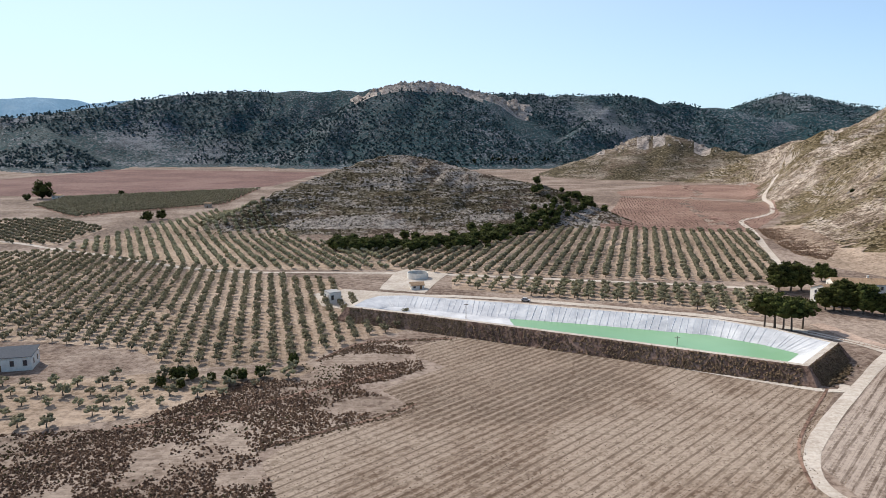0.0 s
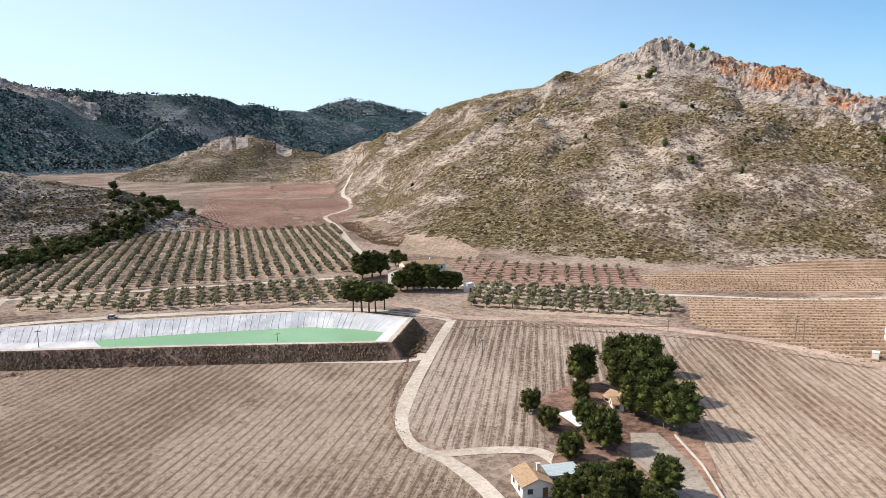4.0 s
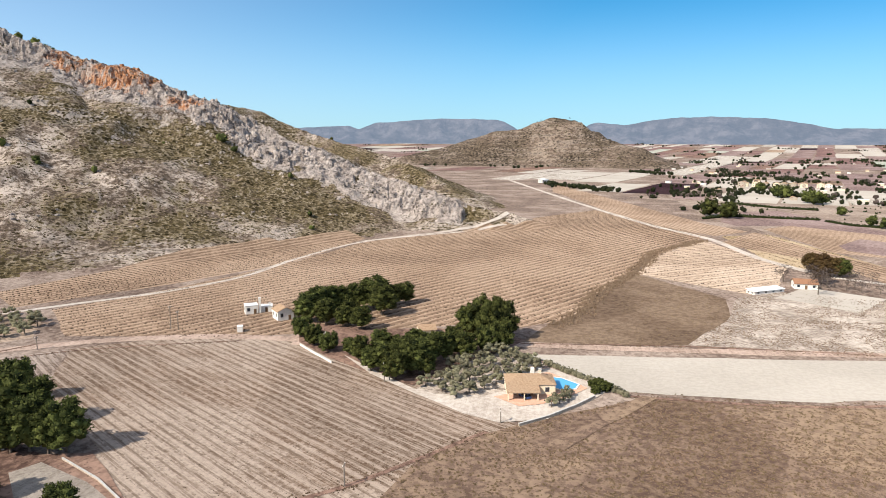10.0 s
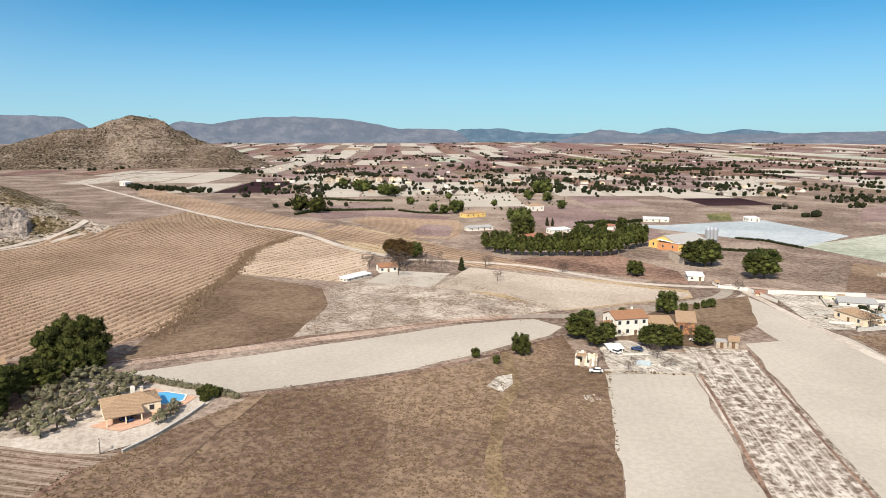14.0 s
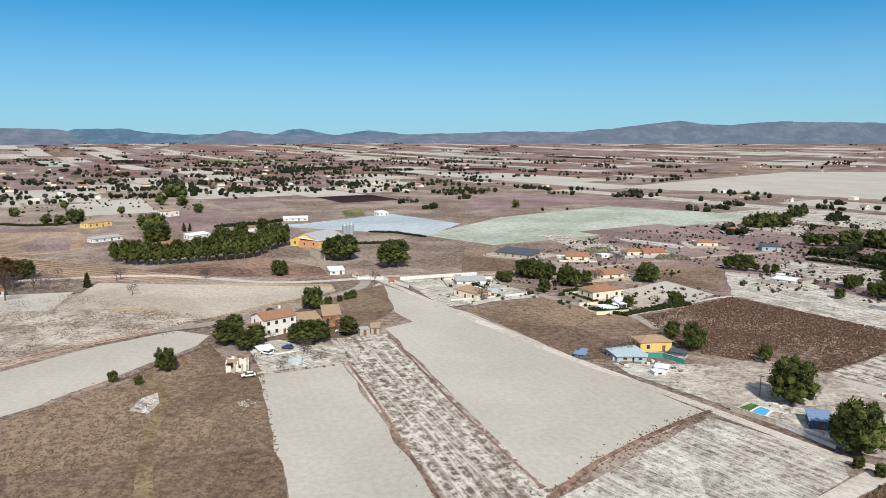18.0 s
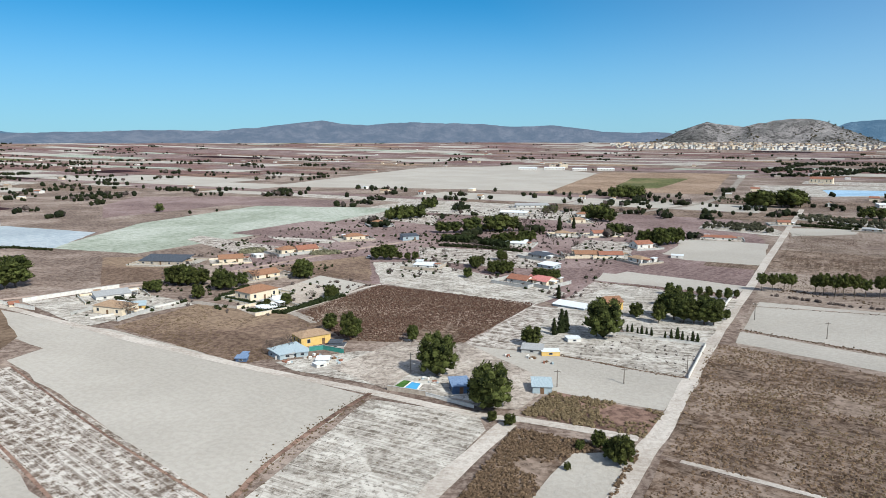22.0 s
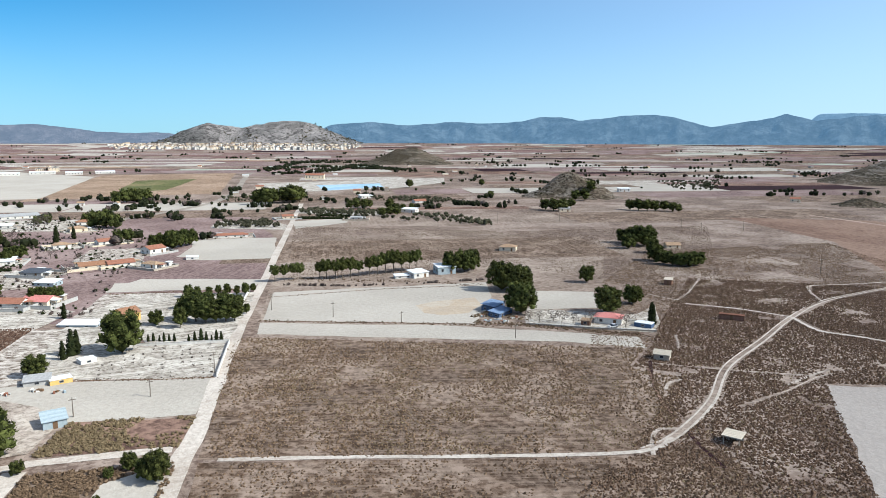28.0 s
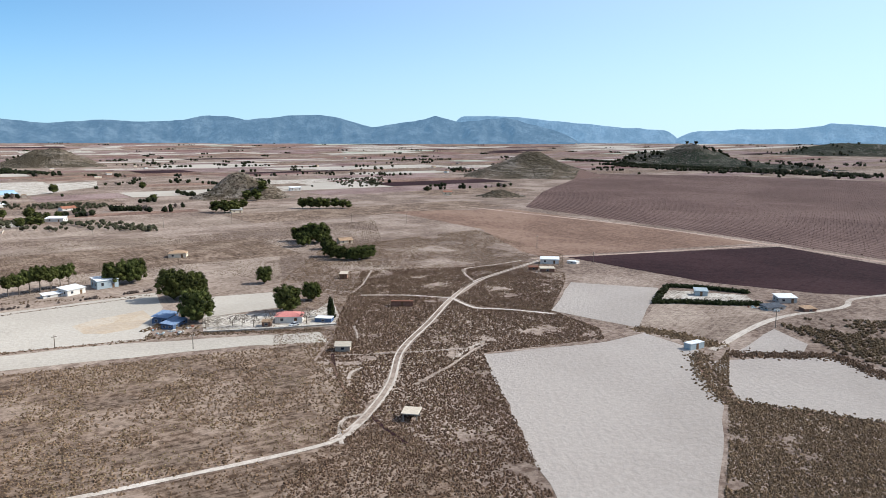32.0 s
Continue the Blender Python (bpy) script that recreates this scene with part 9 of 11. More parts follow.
NEAR += [((4.6, -193.3, -174.6, 5.4, 2.4), 6, "pale_blue", "blue"), ((27.1, -189.3, -160.3, 5.1, 2.7), 6, "blue", "navy"), ((9.3, -230.9, 176.3, 6.9, 1.6), 5, "grey", "grey")]
NEAR += [((2.9, -229.3, -171, 6, 1.6), 4, "yellow", "white"), ((-22.5, -297.3, -154.4, 7.3, 4), 8, "yellow", "orange"), ((-5.1, -246.7, -162.9, 4.9, 1.5), 4, "white", "white")]
NEAR += [((-3, -297.7, 151.3, 14.9, 1), 6, "pale_blue", "white"), ((22.2, -346.2, 150.5, 11.2, 2.3), 8, "white", "red"), ((12.3, -345.4, 145.3, 12.2, 2.3), 9, "cream", "pink")]
NEAR += [((15.3, -420.1, 142.8, 12.3, 2.5), 8, "grey", "dark"), ((9.1, -389.7, 142.6, 10.6, 2), 7, "pale_blue", "white"), ((-14.6, -430.8, -171.3, 14, 2.2), 8, "cream", "orange")]
NEAR += [((-29.2, -430.7, -171.4, 14.2, 2.2), 8, "white", "red"), ((-41.5, -418.5, 125.8, 11.3, 2.5), 7, "white", "tan"), ((32.2, -467.3, 171.4, 15.5, 2.3), 10, "white", "white")]
NEAR += [((-53.1, -470.5, -149.2, 12, 3.6), 9, "white", "red"), ((-68, -435.8, 171.3, 7.2, 1.8), 6, "white", "white"), ((-108.7, -521.2, 171.4, 24.9, 1.8), 7, "white", "red")]
NEAR += [((105.5, -482.1, -150.4, 11.7, 3.3), 8, "pale_blue", "dark"), ((76.4, -379.7, 171.3, 11.2, 1.6), 6, "white", "white"), ((-0.4, -520.3, -171.8, 10.4, 2.6), 8, "white", "tan")]
NEAR += [((-29.1, -526.8, -162.9, 14.4, 2.6), 8, "white", "red"), ((148, -556.7, -154.1, 11.1, 3.3), 9, "cream", "orange"), ((144.3, -477.3, -146.6, 13.7, 2.9), 9, "cream", "orange")]
NEAR += [((157, -416.7, -138, 13.4, 3), 10, "cream", "red"), ((120.9, -285.1, -162.8, 7.5, 1.6), 6, "white", "white"), ((46.3, -657.4, 171.5, 25.8, 2.7), 9, "white", "white")]
NEAR += [((-20.1, -649.8, -171.2, 15.7, 3.2), 9, "white", "orange"), ((-12.7, -606.8, -169.1, 12.3, 3), 9, "cream", "tan"), ((31.3, -728.1, -168.8, 34.1, 3), 12, "white", "grey")]
NEAR += [((-163.5, -322.4, -171.4, 9.2, 3), 7, "white", "white"), ((-179.7, -324.2, 171.3, 10, 4.4), 8, "pale_blue", "white"), ((-154.7, -325.2, 171.3, 9, 1.5), 4, "white", "white")]
NEAR += [((-251.4, -373.5, 138, 10.4, 3), 8, "cream", "tan"), ((-161.2, -244.8, -148.1, 10.3, 2.5), 6, "blue", "navy"), ((-158.1, -235.4, -153.3, 10.8, 1.9), 5, "blue", "navy")]
NEAR += [((-185.3, -204.6, 130.4, 10.5, 2.9), 7, "white", "pink"), ((-176.5, -207.5, 125.7, 3.3, 2.1), 3, "brick", "tan"), ((-193.8, -194.4, 118.3, 6.6, 1.9), 4, "blue", "white")]
NEAR += [((-170.1, -161.6, 125.7, 5, 2.3), 4, "stone", "cream"), ((-262.9, -248.1, 125.9, 3.5, 2.9), 4, "brick", "cream")]
NEAR += [((-365.4, -181.9, 117.1, 10.5, 3), 6, "white", "white"), ((-341.8, -171.2, 126, 7.4, 2.2), 4, "brick", "cream"), ((-342.3, -180, 126, 5, 1.8), 3, "brick", "rust"), ((-243.8, -64, 154.9, 6.8, 2.4), 3, "pale_blue", "white")]
NEAR += [((-330.2, -86.4, 113.4, 5.5, 2.6), 5, "pale_blue", "blue"), ((-338.2, -51.1, 125.8, 8.1, 2.6), 6, "grey", "white"), ((-321.2, -52.5, 144.8, 9.2, 1.4), 5, "grey", "dark")]
NEAR += [((-326.3, -40.3, 136.2, 5.4, 1.4), 4, "brick", "tan"), ((-373.8, -171.9, 88.5, 6.1, 1.4), 4, "white", "white")]
NEAR += [((-396.1, -1192.7, 152.9, 32.4, 8.3), 14, "cream", "red"), ((-285.2, -620.4, -174.5, 9.5, 4), 8, "cream", "tan"), ((-299.5, -618.7, 131.5, 14.9, 3.4), 9, "white", "white")]
NEAR += [((-355.6, -332, 151.9, 9.4, 2.4), 7, "cream", "tan"), ((-230.4, -582, 152.1, 10, 2.6), 6, "grey", "grey"), ((-327.1, -788.2, -175.6, 15.2, 3.5), 10, "white", "white")]
NEAR += [((-357.2, -704.9, -178.7, 14.4, 2.6), 9, "white", "red"), ((-676.1, -723.5, 152.6, 15.4, 4.9), 9, "white", "white"), ((-440.4, -553.6, 152.2, 11.2, 3.5), 8, "cream", "grey")]
NEAR += [((-179.4, -616.4, 177.9, 10.2, 3.2), 6, "cream", "red"), ((-738.3, -513, 127.1, 10.8, 4.5), 8, "cream", "red")]
NEAR += [((-142.8, 849.6, -18.5, 8.9, 4.3), 8, "cream", "tan"), ((-443, 809.1, 1.2, 10.3, 3.8), 8, "white", "tan"), ((-237, 709.7, 1.1, 6.2, 5), 5, "stone", "tan")]
WORDS = {"white": "white-walled", "cream": "cream-walled", "yellow": "yellow-walled", "stone": "masonry", "grey": "grey-walled", "blue": "blue", "pale_blue": "pale blue", "brick": "brown brick", "ochre": "orange-walled"}
for spec, depth, wall, roof in NEAR:
    spec = (*spec[:4], spec[4] * 0.88)
    w = spec[3]
    small = w < 7.5
    form = "flat" if roof in ("white", "dark") and small else ("mono" if roof in ("white", "blue", "navy", "grey", "dark") else ("hip" if w > 10 and (roof == "tan" or int(w * 10) % 2) else "gable"))
    if wall == "brick" and small:
        form = "mono"
    house(spec, depth, "small %s %s with a %s roof" % (WORDS[wall], "hut" if small else "low house", {"navy": "blue sheet", "blue": "pale blue sheet", "dark": "dark sheet"}.get(roof, roof)), wall, roof, form, 1, 1 if small else max(2, int(w / 5)), name="hut" if small else "house", category="hut" if small else "house", group="houses on the plain")
house((-233.1, -185.8, 125.8, 9.4, 2.2), 2.4, "long rust-brown metal container standing in the scrub", "brick", "rust", "flat", 1, 1, name="container", category="container")
house((-135.9, -106.1, 114.7, 3.9, 2.0), 4, "small open shelter with a pale flat roof", "stone", "cream", "open", name="shelter", category="shelter")

# ---------------------------------------------------------------- trees and houses scattered over the plain
def by_bearing(rng, b0, b1, low0, low1):
    """A place on the plain by its bearing and by how far below the horizon it is seen."""
    b, dep = radians(rng.uniform(b0, b1)), radians(rng.uniform(low0, low1))
    r = min(4450, 72 / math.tan(dep))
    return -math.sin(b) * r, math.cos(b) * r, r


def clear(p):
    """Which of these places lie neither on a hill nor in a field of its own."""
    p = np.array(p)
    ok = relief(p[:, 0], p[:, 1])[1] < 0
    for poly, _ in FIELDS.values():
        ok &= ~inside(poly, p[:, 0], p[:, 1])
    return ok


rng = np.random.default_rng(77)
trees_at = []
for b0, b1, low0, low1, clusters in ((-150, -92, 0.75, 2.2, 330), (-150, -98, 2.2, 4.6, 170), (-215, -150, 0.75, 2.0, 130), (-215, -150, 2.0, 6.0, 150), (-268, -215, 0.75, 3.0, 150), (-268, -215, 3.0, 4.5, 14), (-92, -72, 0.8, 2.4, 50), (-200, -150, 4.0, 8.0, 40), (-172, -138, 4.6, 8.0, 20), (-135, -98, 2.4, 4.4, 120)):
    for k in range(clusters):
        x, y, r = by_bearing(rng, b0, b1, low0, low1)
        a = radians(GRID_TURN + rng.choice([0, 90]))
        for i in range(rng.integers(1, 14)):
            along, off = rng.normal(0, 20 if r > 900 else 8), rng.normal(0, 4 if r > 900 else 2.5)
            trees_at.append((x + math.cos(a) * along - math.sin(a) * off, y + math.sin(a) * along + math.cos(a) * off, rng.uniform(3.5, 8) * (1.0 if r < 1500 else 1.2)))
ok = clear(trees_at)
bare = rng.uniform(size=len(ok)) < 0.14
trees_at = np.array(trees_at)
far_trees, far_bare = trees_at[ok & ~bare].tolist(), trees_at[ok & bare].tolist()
# long dark woods that stand out
WOODS = []
WOODS.append(([(-390.2, -1497.5), (-616.2, -1984.4), (-756.3, -1914.5)], 150))
WOODS.append(([(-382.9, -1386.6), (-502.2, -1436.6), (-682, -1705.3), (-672.9, -1365.9)], 220))
WOODS.append(([(-410.5, -1573.5), (-570.7, -1700.4), (-622.4, -1531.5), (-702.1, -1427.2)], 150))
WOODS.append(([(-561.2, -1965.6), (-770.4, -2078.5), (-816.7, -1840.4)], 90))
WOODS.append(([(1574.2, -178.9), (1453.5, -234.5)], 40))
WOODS.append(([(1122.5, 1.6), (977.1, -87.3)], 60))
WOODS.append(([(753.4, -151.8), (717.1, -186.8)], 26))
WOODS.append(([(1180.4, -1016.4), (1219, -1221.1)], 60))
WOODS.append(([(1386.2, -303.1), (1551.4, -457.7)], 60))
WOODS.append(([(1294.8, -1066.9), (1226, -1203.6)], 70))
WOODS.append(([(1081.1, -1126.6), (1019.7, -1221)], 50))
WOODS.append(([(1062.2, -622.1), (1000.8, -628.5)], 20))
WOODS.append(([(-53.5, -904.7), (-103.9, -870.7)], 40))
WOODS.append(([(-1867.2, -768.9), (-1820.5, -581.3), (-1747.7, -411.7), (-1686.5, -268.9), (-1584.3, -110.2)], 700))
WOODS.append(([(-2169.8, -1033), (-2062.5, -818.9)], 160))
WOODS.append(([(-1772.4, -698.7), (-1628.6, -383.3), (-1567.8, -131.4)], 400))
WOODS.append(([(-1762.9, -1428.1), (-1977.4, -1357.3)], 50))
WOODS.append(([(-176, 1540.7), (261.4, 1672.2)], 40))
WOODS.append(([(-596.7, -794.6), (-637.3, -775), (-789.3, -909.3)], 40))
for line, n in WOODS:
    p = np.array(line)
    s = np.concatenate([[0], np.cumsum(np.hypot(*np.diff(p, axis=0).T))])
    t = rng.uniform(0, s[-1], n)
    for a, b, h in zip(np.interp(t, s, p[:, 0]), np.interp(t, s, p[:, 1]), rng.uniform(5, 9, n)):
        far_trees.append((a + rng.normal(0, 9), b + rng.normal(0, 9), h))
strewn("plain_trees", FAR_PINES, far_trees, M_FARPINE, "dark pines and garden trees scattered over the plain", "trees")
strewn("plain_bare_trees", LIGHT_OLIVES, far_bare, M_BARE, "bare grey trees scattered over the plain", "trees")
# small orchards
for poly, n, mat in (([(-288.7, -587.4), (-319, -588.1), (-323, -495.7), (-306.4, -487.2)], 70, M_ORCHARD), ([(-210.7, -656.7), (-284.3, -642), (-276.2, -610.6), (-201.4, -628.1)], 60, M_ORCHARD), ([(-331.7, -799.6), (-415.5, -737.5), (-386.3, -685.7), (-319.4, -753.1)], 90, M_ORCHARD), ([(-882, -871), (-1002, -845.2), (-813.5, -675.6), (-765.6, -712.6)], 160, M_ORCHARD), ([(-119.1, -614.8), (-158, -609), (-159.3, -560.7), (-108.4, -582.6)], 90, M_ORCHARD), ([(-209.9, -694.7), (-283.1, -633.3), (-269.7, -607.8), (-203.5, -664.4)], 80, M_ORCHARD), ([(-363, -785.7), (-407.9, -739.7), (-383.8, -695.2), (-340.6, -724.3)], 60, M_ORCHARD), ([(-227.2, -631.1), (-323.5, -509), (-311.4, -497.2), (-217.6, -604.2)], 70, M_ORCHARD), ([(-175, -887.1), (-250.7, -816), (-237.4, -772.4), (-167.1, -812.5)], 60, M_ORCHARD), ([(3050.4, 630.5), (3523, 335.9), (2485.2, 236.3), (2342.5, 464.7)], 120, M_ORCHARD)):
    x, y, r2 = random_in(poly, n, n)
    strewn("orchard_trees", LIGHT_OLIVES, spots(x, y, r2, 3, 5), mat, "small orchard of grey-green trees on the plain", "trees")

places = [by_bearing(rng, b0, b1, low0, low1) for b0, b1, low0, low1, count in ((-150, -96, 1.0, 2.4, 46), (-150, -100, 2.4, 4.6, 34), (-205, -150, 0.9, 2.2, 34), (-205, -150, 2.2, 5.0, 40), (-130, -98, 2.2, 4.0, 34), (-268, -205, 0.9, 3.2, 22)) for k in range(count)]
for (x, y, r), good in zip(places, clear(places)):
    if good:
        wall = str(rng.choice(["white", "white", "cream", "cream", "stone"]))
        roof = str(rng.choice(["tan", "tan", "red", "white", "white", "grey"]))
        w, d, h = rng.uniform(6, 12), rng.uniform(5, 8), rng.uniform(2.5, 3.8)
        house((x, y, GRID_TURN + float(rng.choice([-90, 0, -80])), w, h), d, "far %s house with a %s roof" % (WORDS[wall], roof), wall, roof, "gable" if roof in ("tan", "red", "orange") else "flat", 1, 2 if r < 900 else 0, group="far houses", door=r < 900)

# a row of two-storey houses at the edge of the far village
(vx0, vy0), (vx1, vy1) = [(1137.1, -279.9), (1113, -401.6)]
for k in range(11):
    u = k / 10
    house((vx0 + u * (vx1 - vx0) + float(rng.normal(0, 3)), vy0 + u * (vy1 - vy0) + float(rng.normal(0, 6)), GRID_TURN - 90 + float(rng.normal(0, 4)), float(rng.uniform(11, 17)), float(rng.uniform(5, 6.6))), 10, "two-storey cream house with a tan roof in the far village", str(rng.choice(["cream", "white", "stone"])), "tan", "gable", 2, 3, group="village houses")

# a farm of long white sheds beyond the great pale field
for x, y, w, h in ((80, -1568, 40, 4), (22, -1602, 46, 4), (-32, -1560, 30, 4), (-88, -1568, 36, 4)):
    house((x, y, GRID_TURN - 70, w, h), 14, "long white farm shed with a pale roof", "white", "white", "mono", 1, 6, name="farm_shed", category="barn", group="far farm sheds", door=False)
for x, y, w, h in ((2, -1690, 20, 9), (28, -1672, 14, 8)):
    house((x, y, GRID_TURN - 70, w, h), 14, "tall cream mill building of the far farm", "cream", "grey", "flat", 3, 4, name="mill", category="barn", group="far farm sheds", door=False)

# the white town under the mountain
TOWN = [(-251.9, -4195.5), (-1521.4, -3717.9)]


def town():
    """Blocks of houses in rows below the mountain, taller in the middle."""
    rng2 = np.random.default_rng(3)
    top = tagged(new("town"), "dense white town below the limestone mountain", "town")
    walls = {"white": bmesh.new(), "cream": bmesh.new(), "grey": bmesh.new()}
    tile = bmesh.new()
    (x0, y0), (x1, y1) = TOWN
    for k in range(1300):
        u = rng2.beta(1.7, 1.7)
        f = rng2.uniform(0.84, 1.0)
        x, y = (x0 + u * (x1 - x0)) * f, (y0 + u * (y1 - y0)) * f
        h0 = float(far_rise(np.hypot(x, y)))
        w, d, h = rng2.uniform(8, 24), rng2.uniform(7, 14), rng2.uniform(4, 13) * (1.25 - abs(u - 0.5))
        m = Matrix.Translation((x, y, h0)) @ Matrix.Rotation(rng2.choice([0.3, 1.87]) + rng2.normal(0, 0.12), 4, "Z")
        wall = walls[str(rng2.choice(["white", "white", "cream", "grey"]))]
        for bm, z0, z1, o in ((wall, -1, h, 0.0), (tile, h, h + 0.8, 0.3)):
            n = len(bm.verts)
            box(-w / 2 - o, w / 2 + o, -d / 2 - o, d / 2 + o, z0, z1, bm)
            bm.verts.ensure_lookup_table()
            for v in bm.verts[n:]:
                v.co = m @ v.co
    for name, bm in walls.items():
        part("house_walls", bm, WALLS[name], top)
    part("house_roofs", tile, ROOFS["tan"], top)
    top["kind"] = "stuff"


town()

# ---------------------------------------------------------------- the reservoir
def grown(poly, by):
    """Move the sides of a polygon outwards by a distance (inwards if negative)."""
    p = [Vector(q) for q in poly]
    area = sum(a.x * b.y - b.x * a.y for a, b in zip(p, p[1:] + p[:1]))
    sign = 1 if area > 0 else -1
    out = []
    for k in range(len(p)):
        a, b, c = p[k - 1], p[k], p[(k + 1) % len(p)]
        n1 = Vector(((b - a).y, -(b - a).x)).normalized() * sign
        n2 = Vector(((c - b).y, -(c - b).x)).normalized() * sign
        n = (n1 + n2).normalized()
        out.append(b + n * by / max(0.5, n.dot(n1)))
    return [(v.x, v.y) for v in out]


def liner_material():
    m, n, l, b = material("pale_rubber_liner", 0.45)
    v = coords(n)
    f = noise_node(n, l, 0.12, 6, 0.7, v)
    col = ramp(n, l, f, [(0.35, (0.36, 0.37, 0.4)), (0.5, (0.46, 0.47, 0.5)), (0.65, (0.56, 0.57, 0.59))])
    l.new(col, b.inputs["Base Color"])
    bump(n, l, b, noise_node(n, l, 0.5, 5, 0.7, v), 0.5, 0.3)
    return m


def reservoir():
    rim = [(-35.8, 273.1), (-32, 284.4), (-26.8, 291.7), (-15.8, 292.6), (34.3, 276.8), (100.6, 253.3), (116.4, 240), (128, 224.1), (116.6, 211.8), (107.4, 201.8), (82.4, 215), (56.5, 228.6), (9.7, 252.1), (-7.1, 260.5)]
    top = tagged(new("reservoir"), "large lined irrigation reservoir half full of green water", "reservoir")
    top.location = (0, 0, 0)
    outer, inner, toe = grown(rim, 1.6), grown(rim, -0.3), grown(rim, -9.5)
    foot = grown(rim, 5.6)
    xs = [p[0] for p in rim]
    lo, hi = min(xs), max(xs)

    def ring(name, a, za, b, zb, mat, label, steps=1, wrinkle=0.0):
        bm = bmesh.new()
        n = len(a)
        rows = []
        rngw = random.Random(4)
        for k in range(n):
            (x0, y0), (x1, y1) = a[k], a[(k + 1) % n]
            (u0, v0), (u1, v1) = b[k], b[(k + 1) % n]
            size = math.hypot(x1 - x0, y1 - y0)
            m = max(1, int(size / 2.2)) if wrinkle else max(1, int(size / 8))
            for i in range(m):
                t = i / m
                row = []
                for s in range(steps + 1):
                    f = s / steps
                    px_, py_ = (x0 + t * (x1 - x0)) * (1 - f) + (u0 + t * (u1 - u0)) * f, (y0 + t * (y1 - y0)) * (1 - f) + (v0 + t * (v1 - v0)) * f
                    z = za(px_) * (1 - f) + zb(px_) * f
                    w = wrinkle * rngw.uniform(-1, 1) * (0 < f < 1) + (wrinkle * 2.0 if wrinkle and i % 4 == 0 and 0 < f < 1 else 0)
                    row.append(bm.verts.new((px_, py_, z + w)))
                rows.append(row)
        for p, q in zip(rows, rows[1:] + rows[:1]):
            for s in range(steps):
                bm.faces.new((p[s], q[s], q[s + 1], p[s + 1]))
        return part(name, bm, mat, top, label)

    high = lambda x: 5.2
    ground = lambda x: -0.4
    floor = lambda x: 3.2 - 3.0 * min(1, max(0, (x - lo) / (hi - lo) * 1.8))
    ring("bank", outer, high, foot, ground, SOILS["bank"], "dark gravel embankment", 3)
    ring("rim", inner, lambda x: 5.24, outer, lambda x: 5.2, SOILS["track"], "pale dirt rim")
    liner = ring("liner", toe, floor, inner, lambda x: 5.24, liner_material(), "wrinkled pale grey liner", 5, 0.05)
    bm = bmesh.new()
    f = bm.faces.new([bm.verts.new((x, y, floor(x))) for x, y in toe])
    bmesh.ops.triangulate(bm, faces=[f])
    # welded folds that run down the lining
    fold = material("pale_liner_fold", 0.5)[0]
    fold.node_tree.nodes["Principled BSDF"].inputs["Base Color"].default_value = (0.58, 0.59, 0.61, 1)
    rngs = random.Random(9)
    for k in range(len(inner)):
        (x0, y0), (x1, y1) = inner[k], inner[(k + 1) % len(inner)]
        (u0, v0), (u1, v1) = toe[k], toe[(k + 1) % len(toe)]
        size = math.hypot(x1 - x0, y1 - y0)
        for i in range(int(size / 2.4)):
            t = (i + rngs.uniform(0.35, 0.65)) / (size / 2.4)
            t2 = min(1, max(0, t + rngs.uniform(-0.3, 0.3) * 2 / size))
            a = Vector((x0 + t * (x1 - x0), y0 + t * (y1 - y0), 5.3))
            e = Vector((u0 + t2 * (u1 - u0), v0 + t2 * (v1 - v0), 0))
            e.z = floor(e.x) + 0.1
            side = (e - a).cross(Vector((0, 0, 1))).normalized() * rngs.uniform(0.05, 0.1)
            up = side.cross(e - a).normalized() * 0.07
            if up.z < 0:
                up = -up
            fb = bmesh.new()
            vs = [fb.verts.new(q) for q in (a - side, a + side, a + up, e - side, e + side, e + up)]
            for q in ((0, 1, 4, 3), (1, 2, 5, 4), (2, 0, 3, 5), (0, 2, 1), (3, 4, 5)):
                fb.faces.new([vs[j] for j in q])
            part("liner_fold", fb, fold, top)
    part("floor", bm, liner.data.materials[0], top, "lined reservoir floor")
    m, n, l, b = material("green_water", 0.3)
    b.inputs["Specular IOR Level"].default_value = 0.25
    l.new(ramp(n, l, noise_node(n, l, 0.03, 4, 0.6, coords(n)), [(0.3, (0.12, 0.26, 0.13)), (0.7, (0.18, 0.33, 0.19))]), b.inputs["Base Color"])
    bump(n, l, b, noise_node(n, l, 2.0, 3, 0.6, coords(n)), 0.08, 0.05)
    bm = bmesh.new()
    f = bm.faces.new([bm.verts.new((x, y, 1.15)) for x, y in grown(rim, -7.0)])
    bmesh.ops.triangulate(bm, faces=[f])
    part("water", bm, m, top, "still green water")
    bx, by = (76.1, 220.2)
    intake = part("outlet_box", box(bx - 1.6, bx + 1.6, by - 1.2, by + 1.2, -0.2, 2.2), WALLS["stone"], top, "concrete outlet box in the bank")
    part("outlet_lid", box(bx - 1.8, bx + 1.8, by - 1.4, by + 1.4, 2.2, 2.4), WALLS["grey"], intake)
    return top


reservoir()
